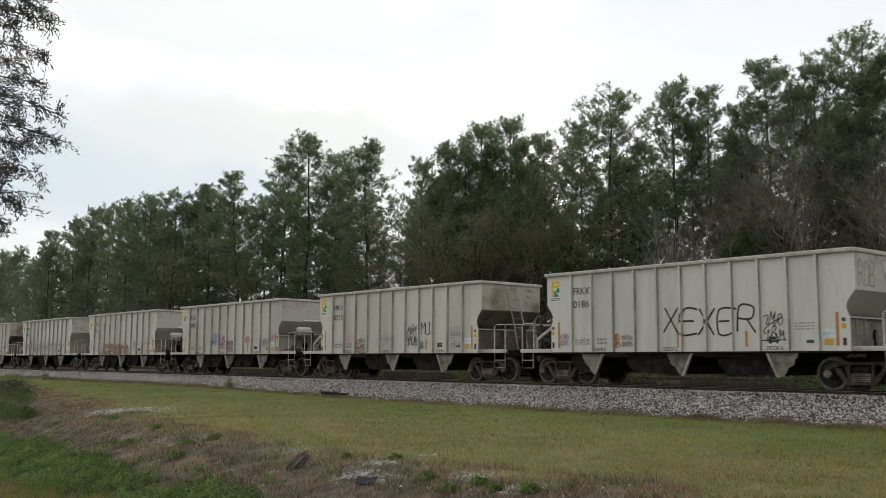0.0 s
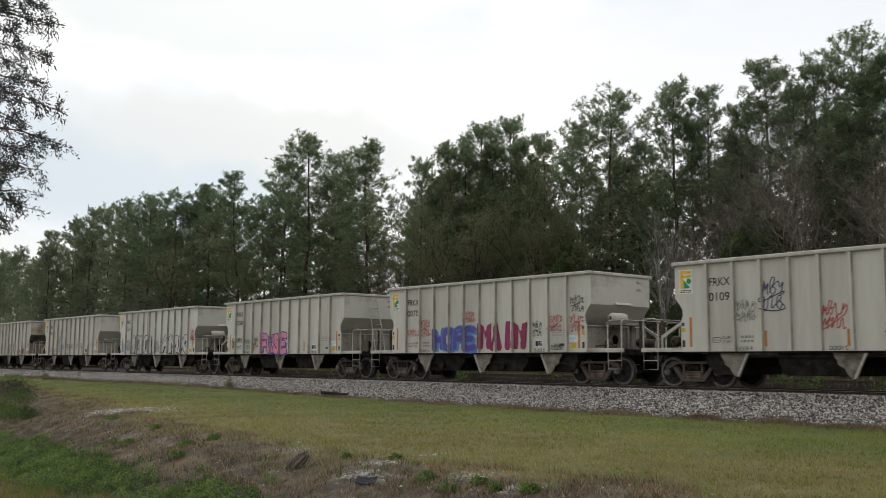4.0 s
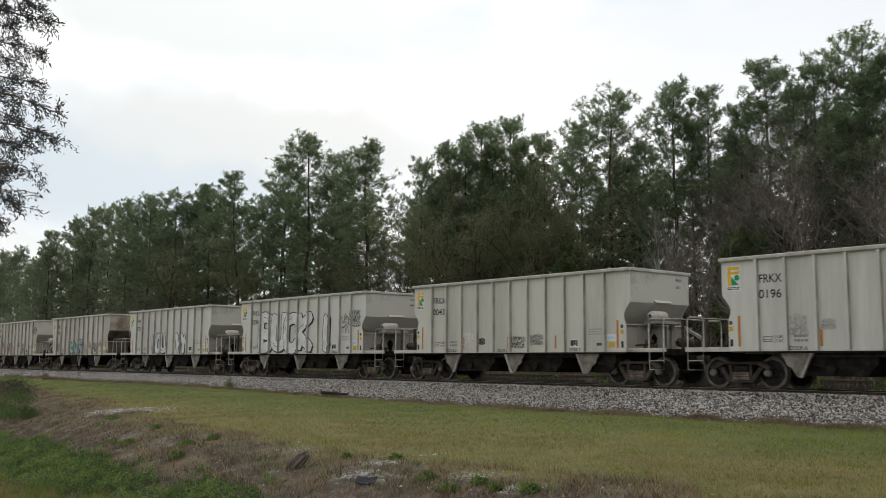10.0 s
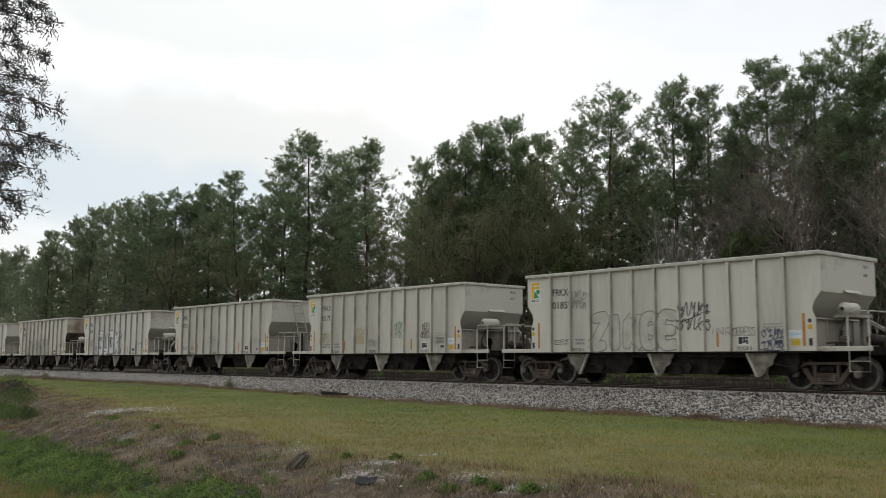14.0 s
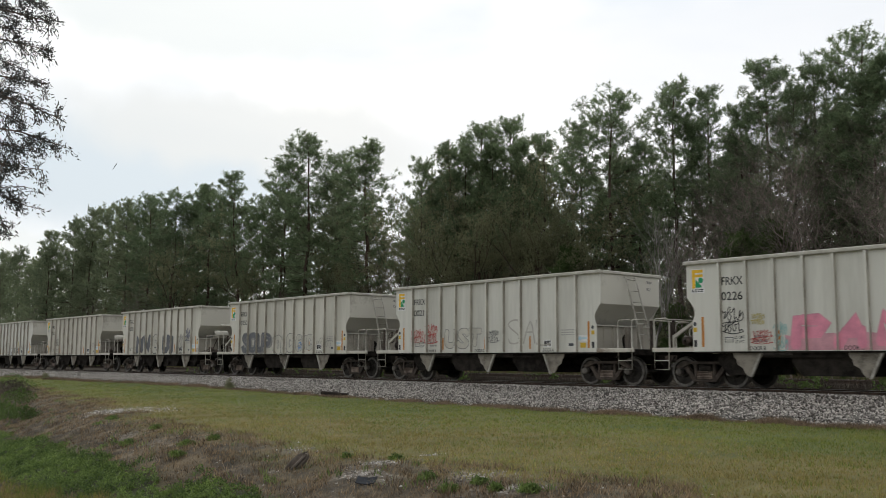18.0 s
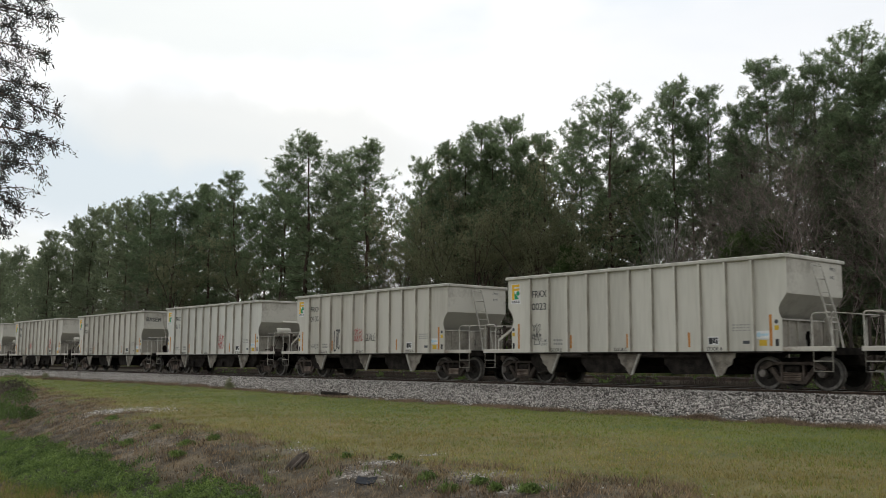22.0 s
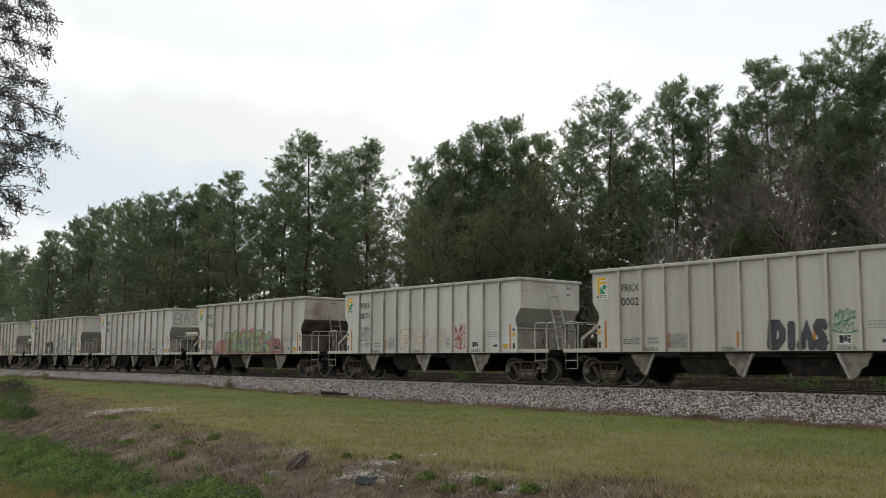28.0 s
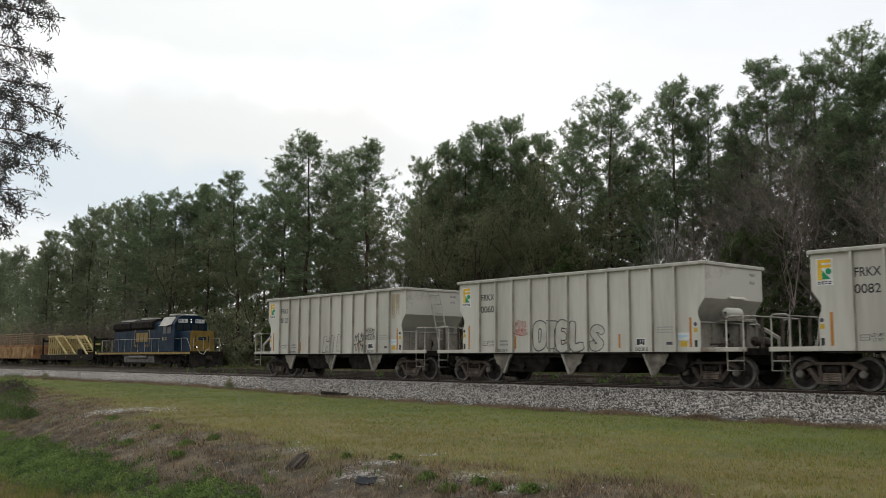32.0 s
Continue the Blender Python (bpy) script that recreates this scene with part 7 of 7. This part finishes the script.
spray(12, "scr", "", "black", -2.58, -1.82, 1.09, 1.90)
spray(12, "scr", "", "navy", -1.69, -0.91, 1.43, 1.80)
spray(12, "pat", "", "bone", -0.70, -0.05, 1.21, 1.88)
spray(12, "scr", "", "navy", 0.10, 0.81, 1.38, 1.76)
spray(12, "scr", "", "navy", 0.93, 1.67, 1.34, 1.74)
spray(12, "scr", "", "black", 2.65, 3.53, 1.51, 2.27)
spray(13, "scr", "", "faint", -3.41, -2.82, 1.51, 2.10)
spray(13, "scr", "", "faint", -2.47, -2.06, 1.66, 1.94)
spray(14, "scr", "", "white", -2.58, -1.88, 1.24, 1.85)
spray(14, "scr", "", "black", -1.65, -1.27, 1.39, 1.62)
spray(14, "scr", "", "black", 0.04, 0.78, 1.25, 1.68)
spray(14, "scr", "", "black", 0.99, 1.66, 1.31, 1.73)
spray(15, "fill", "BUCK", "white,black", -3.66, 1.33, 1.09, 3.11)
spray(15, "fill", "!", "white,black", 1.65, 3.26, 1.11, 3.00)
spray(15, "scr", "", "black", 3.59, 4.31, 1.95, 2.80)
spray(15, "scr", "", "black", 4.34, 5.11, 2.26, 3.03)
spray(16, "fill", "ICU", "white,black", -2.33, -0.11, 1.10, 2.36)
spray(16, "fill", "VY", "white,black", 1.04, 2.57, 1.11, 2.37)
spray(17, "fill", "KVR", "teal,black", -1.78, 0.88, 1.09, 2.10)
spray(17, "scr", "", "red", 1.85, 2.53, 1.56, 1.96)
spray(17, "scr", "", "charcoal", 2.71, 3.45, 1.45, 1.93)
spray(17, "scr", "", "brown", 3.71, 4.30, 1.60, 2.02)
spray(17, "scr", "", "black", -4.30, -3.65, 1.40, 1.96)
spray(17, "scr", "", "grey", 1.03, 1.74, 1.22, 1.81)
spray(18, "tag", "MSEM", "black", 4.48, 5.20, 2.71, 3.21)
spray(18, "scr", "", "black", -4.37, -4.01, 1.52, 2.07)
spray(18, "scr", "", "black", -3.49, -2.68, 1.55, 2.22)
spray(18, "scr", "", "orange", -2.50, -1.84, 1.34, 1.87)
spray(18, "scr", "", "navy", -1.66, -0.94, 1.43, 2.12)
spray(18, "scr", "", "orange", -0.77, -0.12, 1.42, 1.86)
spray(18, "scr", "", "faint", 0.93, 1.58, 1.69, 2.09)
spray(18, "scr", "", "black", 1.81, 2.57, 1.25, 2.06)
spray(19, "out", "ZINGE", "grey", -2.66, 0.97, 1.09, 2.32)
spray(19, "scr", "", "charcoal", 0.80, 2.04, 1.67, 2.59)
spray(19, "scr", "", "grey", -3.49, -2.73, 2.49, 3.18)
spray(19, "tag", "IN", "grey", 1.95, 2.44, 1.52, 1.77)
spray(19, "tag", "PROGRESS", "grey", 2.50, 3.48, 1.50, 1.76)
spray(19, "scr", "", "navy", 3.62, 4.35, 1.10, 1.75)
spray(20, "scr", "", "lime", -4.36, -3.60, 1.53, 2.06)
spray(20, "scr", "", "ochre", -1.69, -0.90, 1.50, 2.23)
spray(20, "scr", "", "grey", -0.79, -0.04, 1.33, 1.73)
spray(20, "scr", "", "green", 1.08, 1.74, 1.65, 2.38)
spray(20, "scr", "", "charcoal", 2.83, 3.44, 1.68, 2.32)
spray(20, "scr", "", "grey", 3.76, 4.28, 1.43, 1.72)
spray(21, "scr", "", "grey", -1.25, -0.17, 1.45, 2.04)
spray(22, "fill", "BUCK", "bone,slate", -2.95, 1.05, 1.09, 2.63)
spray(22, "streak", "", "sky", -2.6, 0.9, 1.15, 2.4)
spray(22, "scr", "", "grey", -4.20, -3.65, 1.59, 2.13)
spray(22, "scr", "", "grey", -3.42, -2.78, 1.44, 1.71)
spray(23, "fill", "MIAVT", "ghost,faint", -3.39, 1.72, 1.09, 2.30)
spray(24, "pat", "", "rosy", -2.30, 3.70, 1.09, 1.55)
spray(24, "blk", "PANGA", "pink,rosy", -2.22, 3.65, 1.09, 2.11)
spray(24, "scr", "", "black", -4.29, -3.58, 1.59, 2.35)
spray(24, "scr", "", "teal", -2.60, -2.21, 1.10, 1.90)
spray(24, "scr", "", "red", -3.35, -2.67, 1.29, 1.67)
spray(24, "scr", "", "ochre", -3.35, -2.89, 1.82, 2.15)
spray(24, "scr", "", "magenta", 3.67, 4.30, 1.27, 1.82)
spray(25, "scr", "", "red", -4.34, -3.66, 1.52, 2.03)
spray(25, "scr", "", "red", -3.49, -2.79, 1.46, 2.26)
spray(25, "out", "UST", "grey", -2.45, -0.19, 1.22, 1.98)
spray(25, "scr", "", "charcoal", 0.12, 0.67, 1.46, 1.92)
spray(25, "tag", "SAL", "ghost", 1.08, 3.29, 1.36, 2.27)
spray(26, "fill", "SOUP", "slate,grey", -4.09, -1.21, 1.10, 2.12)
spray(26, "out", "OLC", "grey", -0.85, 0.90, 1.09, 2.01)
spray(26, "out", "EMC", "grey", 1.10, 2.53, 1.22, 1.96)
spray(26, "scr", "", "grey", 2.71, 4.43, 1.34, 1.84)
spray(26, "scr", "", "blue", 1.28, 1.64, 1.23, 1.66)
spray(27, "blk", "MW", "slate,charcoal", -3.28, -0.96, 1.10, 2.33)
spray(27, "out", "B", "charcoal", -0.84, 0.17, 1.17, 2.25)
spray(27, "blk", "UI", "slate,charcoal", 0.55, 2.40, 1.09, 2.28)
spray(27, "scr", "", "grey", 2.64, 3.48, 1.15, 2.28)
spray(27, "scr", "", "navy", 3.60, 4.33, 1.86, 2.53)
spray(28, "scr", "", "black", -3.47, -2.76, 1.73, 2.27)
spray(28, "scr", "", "ochre", -4.96, -4.46, 1.37, 1.71)
spray(29, "out", "AUR", "grey", -1.66, -0.12, 1.25, 2.04)
spray(29, "pat", "", "bone", -0.01, 0.77, 1.13, 1.68)
spray(29, "scr", "", "black", 0.03, 0.77, 1.13, 1.68)
spray(29, "scr", "", "black", 0.96, 1.65, 1.31, 1.70)
spray(29, "scr", "", "black", 1.77, 2.53, 1.26, 1.68)
spray(29, "scr", "", "ochre", 1.82, 2.48, 1.74, 2.20)
spray(29, "scr", "", "grey", 2.77, 3.40, 1.54, 1.88)
spray(30, "scr", "", "black", -4.28, -3.81, 1.52, 2.10)
spray(31, "tag", "LTC", "black", -2.31, -1.87, 1.23, 2.14)
spray(31, "scr", "", "red", -0.79, -0.09, 1.62, 2.18)
spray(31, "tag", "QUALE", "black", 0.08, 0.83, 1.61, 1.92)
spray(32, "scr", "", "red", 0.94, 1.71, 1.35, 2.14)
spray(33, "scr", "", "white", 0.97, 2.98, 1.16, 1.77)
spray(34, "scr", "", "red", -1.70, -0.99, 1.58, 2.00)
spray(34, "scr", "", "red", 2.69, 3.47, 1.65, 2.27)
spray(34, "scr", "", "grey", -3.91, -3.44, 1.27, 1.68)
spray(35, "fill", "DIOIS", "mint,black", -2.50, 0.50, 1.09, 2.10)
spray(35, "scr", "", "black", -4.19, -3.78, 1.41, 1.98)
spray(35, "scr", "", "black", -3.24, -2.68, 1.56, 1.92)
spray(35, "scr", "", "black", 1.06, 1.71, 1.23, 1.90)
spray(35, "scr", "", "red", 1.92, 2.54, 1.68, 2.24)
spray(35, "scr", "", "blue", 2.77, 3.45, 1.63, 2.18)
spray(36, "out", "COUK", "cream", -2.30, -0.30, 1.09, 2.12)
spray(36, "fill", "BHKR", "teal,charcoal", 0.10, 2.58, 1.11, 2.04)
spray(36, "scr", "", "red", 3.57, 4.27, 1.85, 2.15)
spray(36, "scr", "", "grey", 2.79, 3.47, 1.60, 2.01)
spray(36, "scr", "", "grey", 3.75, 4.28, 1.20, 1.66)
spray(37, "scr", "", "black", -5.33, -4.52, 2.22, 2.81)
spray(37, "scr", "", "ghost", -4.59, -3.00, 1.55, 2.16)
spray(38, "blk", "DIAS", "charcoal,black", 0.88, 2.70, 1.09, 1.96)
spray(38, "scr", "", "green", 2.73, 3.44, 1.55, 2.19)
spray(38, "scr", "", "grey", -2.50, -1.74, 1.22, 1.65)
spray(39, "blk", "FEN", "cream,faint", -1.53, 1.33, 1.16, 2.07)
spray(39, "scr", "", "red", 1.87, 2.57, 1.25, 2.21)
spray(39, "scr", "", "grey", -4.29, -3.53, 1.63, 2.28)
spray(39, "scr", "", "grey", -2.37, -1.76, 1.29, 1.74)
spray(39, "scr", "", "grey", 1.34, 1.66, 1.26, 1.74)
spray(40, "cld", "", "salmon", -3.35, 3.75, 1.09, 2.42)
spray(40, "streak", "", "blue", -2.35, 2.45, 1.2, 2.1)
spray(40, "streak", "", "ochre", -2.2, 2.4, 1.15, 2.0)
spray(40, "blk", "TREEK", "moss,black", -2.49, 2.55, 1.09, 2.24)
spray(40, "scr", "", "yellow", -1.92, 2.35, 1.66, 2.14)
spray(40, "scr", "", "green", -2.15, 2.43, 1.09, 1.66)
spray(40, "scr", "", "black", 2.81, 3.41, 1.29, 1.82)
spray(40, "scr", "", "charcoal", -5.05, -4.54, 1.37, 1.88)
spray(40, "scr", "", "charcoal", -4.29, -3.67, 1.36, 1.87)
spray(41, "out", "NTOIUCY", "ghost", -2.63, 3.33, 1.22, 2.01)
spray(42, "scr", "", "black", -4.35, -3.69, 1.56, 2.09)
spray(42, "fill", "Y", "chalk,grey", -2.56, -1.81, 1.18, 2.05)
spray(42, "pat", "", "black", -1.74, -0.23, 1.21, 2.10)
spray(42, "fill", "V", "chalk,chalk", -1.52, -0.90, 1.22, 1.72)
spray(42, "fill", "PEIO", "chalk,grey", 0.24, 2.40, 1.15, 2.52)
spray(42, "scr", "", "green", 3.62, 4.36, 1.73, 2.40)
spray(43, "scr", "", "lime", -1.65, -0.99, 1.27, 1.98)
spray(43, "scr", "", "black", -0.80, -0.17, 1.44, 1.78)
spray(43, "scr", "", "black", 0.07, 0.78, 1.29, 1.71)
spray(43, "scr", "", "pink", 0.99, 1.69, 1.28, 1.85)
spray(43, "scr", "", "black", 1.87, 2.54, 1.50, 2.29)
spray(43, "scr", "", "grey", 2.76, 3.38, 1.71, 2.07)
spray(44, "scr", "", "red", -2.53, -1.87, 1.69, 2.24)
spray(44, "out", "OTEL", "black", -1.64, 0.78, 1.09, 2.15)
spray(44, "out", "S", "black", 0.91, 1.62, 1.14, 1.99)
spray(45, "out", "HI", "black", -0.63, 1.14, 1.09, 1.94)
spray(45, "scr", "", "black", 1.83, 2.82, 1.11, 2.03)
spray(45, "scr", "", "black", 2.69, 3.44, 1.67, 2.18)


# marks on the cars' end sheets
def end_tag(k, text, colour, y0, y1, z0, z1):
    sh, r = Shape(), random.Random(k)
    for n, st in enumerate(st for letter in letters(text, y0, y1, z0, z1, r, 0.7) for st in letter):
        ribbon(sh, curve(st, 3), 0.045, 0.003 + 0.0005 * n)
    sh.v = [(HALF + y, x, z) for x, y, z in sh.v]
    part("graffiti_tag", sh, "p_" + colour, CARS[k])["kind"] = "stuff"


end_tag(0, "ROB", "grey", -1.42, -0.45, 2.72, 3.42)
end_tag(12, "HB", "black", -1.4, -0.5, 2.88, 3.36)
end_tag(33, "BASEM", "black", -1.4, -0.45, 3.12, 3.34)
end_tag(41, "BAS", "grey", -1.45, 0.2, 2.78, 3.5)
end_tag(4, "MEYLA", "grey", -1.35, 0.9, 2.80, 3.1)


# rust runs down some sides
def rust_run(k, x, z0, z1, w):
    sh, r = Shape(), random.Random(k + int(x * 10))
    for i in range(8):
        xx = x + r.uniform(-w, w)
        sh.prism([(xx - 0.05, z1), (xx + 0.06, z1), (xx + 0.03, z0 + r.uniform(0, 0.5)), (xx - 0.01, z0 + r.uniform(0, 0.5))], "y", FACE - 0.0005 * i, FACE + 0.003)
    part("rust_run", sh, "p_brown" if k == 8 else "p_stain", CARS[k], "orange rust run")["kind"] = "stuff"


rust_run(8, -1.05, 1.6, 3.6, 0.12)
rust_run(12, -4.0, 3.22, 3.6, 0.1)
rust_run(12, -5.1, 3.1, 3.6, 0.15)
rust_run(12, -0.35, 2.4, 3.6, 0.1)
rust_run(12, 4.5, 2.8, 3.5, 0.2)
rust_run(17, -2.4, 2.2, 3.6, 0.05)
rust_run(45, 4.8, 2.4, 3.5, 0.25)

# ---- small things on the bank ----
stump, r = Shape(), random.Random(3)
grooves = [1 + 0.16 * r.uniform(-1, 1) - (0.25 if k % 3 == 0 else 0) for k in range(27)]
rings = ((-0.20, 0.05), (-0.18, 0.09), (-0.08, 0.105), (0.03, 0.10), (0.11, 0.095), (0.16, 0.08), (0.19, 0.04))
vs = [(h + (0.05 * r.uniform(-1, 1) if abs(h) > 0.15 else 0), 1.15 * rad * grooves[k] * math.cos(k * 0.2327), 0.9 * rad * grooves[k] * math.sin(k * 0.2327)) for h, rad in rings for k in range(27)]
stump.add(vs, [(i * 27 + k, i * 27 + (k + 1) % 27, (i + 1) * 27 + (k + 1) % 27, (i + 1) * 27 + k) for i in range(6) for k in range(27)] + [tuple(range(27)), tuple(range(len(vs) - 1, len(vs) - 28, -1))])
s = tagged(new("stump", mesh_of("stump", stump, "oldwood")), "weathered brown piece of tree stump on the bank", "stump")
s.matrix_basis = pose(-13.10, -17.59, float(ground_z(-13.10, -17.59)) + 0.09, 12, -44, 35)
slab = tagged(new("plastic_lid", mesh_of("plastic_lid", Shape().prism([(-0.14, -0.01), (-0.07, -0.025), (0.04, -0.03), (0.14, 0.0), (0.135, 0.012), (0.04, -0.018), (-0.07, -0.013), (-0.135, 0.002)], "y", -0.07, 0.07), "plastic")), "dark grey plastic lid lying on the bank", "lid")
slab.matrix_basis = pose(-10.56, -18.11, float(ground_z(-10.56, -18.11)) + 0.06, 30, 0, 38)
for i, (x, h) in enumerate(((-40.1, 0.5), (-65.3, 0.4))):
    scrub("weed_clump", x, -4.45, 0.22, h, "oakleaf", "small dark weed clump at the foot of the ballast", "weed clump", "weed clumps by the track", 320 + i)
for i, (x, y, s, h) in enumerate(((-20.2, -17.36, 0.2, 0.2), (-21.83, -16.04, 0.16, 0.16), (-17.7, -17.23, 0.16, 0.16), (-16.22, -18.13, 0.16, 0.16), (-17.41, -16.81, 0.14, 0.14), (-25.6, -15.6, 0.14, 0.14), (-11.99, -16.5, 0.12, 0.12), (-12.82, -16.87, 0.08, 0.08), (-10.03, -17.49, 0.13, 0.13), (-9.06, -17.45, 0.12, 0.12), (-8.13, -17.5, 0.14, 0.14), (-9.16, -17.85, 0.12, 0.12), (-8.6, -17.62, 0.1, 0.1))):
    scrub("green_tuft", x, y, s * 0.9, h * 0.45, "weed", "small bright green weed tuft on the dry bank", "weed tuft", "green tufts on the bank", 340 + i, 0.05)
stick = Shape().tube([(0, 0, -0.02), (-0.05, 0.01, 0.1), (-0.14, 0.0, 0.22), (-0.17, 0.0, 0.3)], 0.007, 5, 0.004)
s = tagged(new("stick", mesh_of("stick", stick, "greybark", True)), "thin pale dry stick standing in the grass", "stick")
s.matrix_basis = pose(-17.0, -14.4, float(ground_z(-17.0, -14.4)), 0, 0, -40)
log = tagged(new("old_tie", mesh_of("old_tie", Shape().box(-0.75, 0.75, -0.1, 0.1, -0.08, 0.08, 0.03), "tie")), "discarded dark wooden tie end by the ballast", "timber")
log.matrix_basis = pose(-32.0, -4.15, float(ground_z(-32.0, -4.15)) + 0.06, 0, 2, 6)


# a dead leaf that the wind takes from the overhanging tree
v = [(-0.021, 0, 0), (-0.008, 0.0055, 0.001), (0.008, 0.0050, 0.001), (0.021, 0, 0.002), (0.008, -0.0050, 0.001), (-0.008, -0.0055, 0.001), (-0.008, 0, -0.001), (0.008, 0, -0.001)]
fallen = Shape().add([(x * 0.85, y * 1.1, z) for x, y, z in v], [(0, 6, 1), (1, 6, 7, 2), (2, 7, 3), (0, 5, 6), (6, 5, 4, 7), (7, 4, 3)])
LEAF = tagged(new("falling_leaf", mesh_of("falling_leaf", fallen, "darkleaf")), "small dark dead leaf blown from the tree", "leaf")


# ---- movement ----
def train_place(t):
    """How far the train's first counted car has come along the track at t seconds."""
    if t < 18.6:
        return 0.0134335 * t * t + 19.11507 * t - 17.406
    return 0.0058335 * t * t + 19.40708 * t - 20.958


def motions():
    times = [0, 2, 4, 6, 8, 10, 12, 14, 16, 17.5, 18.3, 18.5, 18.7, 18.9, 19.7, 21, 23, 25, 27, 29, 31, 32]
    for k, car in CARS.items():
        walk(car, [(t, pose(train_place(t) - k * CAR, 0, 0)) for t in times])
    walk(LEAF, [(0, pose(-9.75, -25.2, 4.96, 0, 30, 20)), (15.6, pose(-9.75, -25.2, 4.96, 0, 30, 20)), (16.6, pose(-6.4, -24.9, 4.3, 30, 0, 20)), (17.3, pose(-3.48, -24.03, 2.322, 50, -20, 20)),
                (17.6, pose(-3.651, -24.149, 2.036, 70, -60, 30)), (17.8, pose(-3.75, -24.227, 1.829, 80, -60, 35)), (18.0, pose(-3.844, -24.291, 1.552, 40, -54, 40)), (18.2, pose(-3.923, -24.362, 1.233, 0, -30, 40)),
                (18.4, pose(-3.977, -24.44, 0.897, -40, 0, 45)), (18.6, pose(-4.0, -24.525, 0.537, -20, 20, 50)), (19.6, pose(-4.1, -24.7, float(ground_z(-4.1, -24.7)) + 0.01, 0, 4, 60)),
                (32, pose(-4.1, -24.7, float(ground_z(-4.1, -24.7)) + 0.01, 0, 4, 60))])
    for ob, x in SLOW:
        walk(ob, [(t, pose(x - 0.6 * (32 - t), SIDING, RISE)) for t in (0, 8, 16, 24, 32)])
    for i, b in enumerate(SWAYING):
        x, y, z = b.location
        walk(b, [(t, pose(x, y, z, 0, 0.9 * math.sin(1.9 * t + i) + 0.5 * math.sin(0.7 * t + 2 * i), 0.8 * math.sin(1.3 * t + 1.7 * i) + 0.5 * math.sin(0.45 * t))) for t in np.arange(0, 32.01, 0.5)])
    # the wheels roll; all wheelsets of a train turn alike
    fast = [o for car in CARS.values() for t in car.children if t.name.split(".")[0] == "truck" for o in t.children if o.name.split(".")[0] == "wheelset"]
    for group, rows in ((fast, [(f / FPS, pose(0, 0, 0, 0, math.degrees(train_place(f / FPS) / 0.457) % 360, 0)) for f in range(0, 32 * FPS + 1)]),
                        (SLOW_WHEELS, [(t, pose(0, 0, 0, 0, math.degrees(0.6 * t / 0.457), 0)) for t in np.arange(0, 32.01, 0.5)])):
        walk(group[0], rows)
        keys = group[0].animation_data
        for o in group[1:]:
            o.rotation_mode = "QUATERNION"
            a = o.animation_data_create()
            a.action, a.action_slot = keys.action, keys.action_slot


motions()
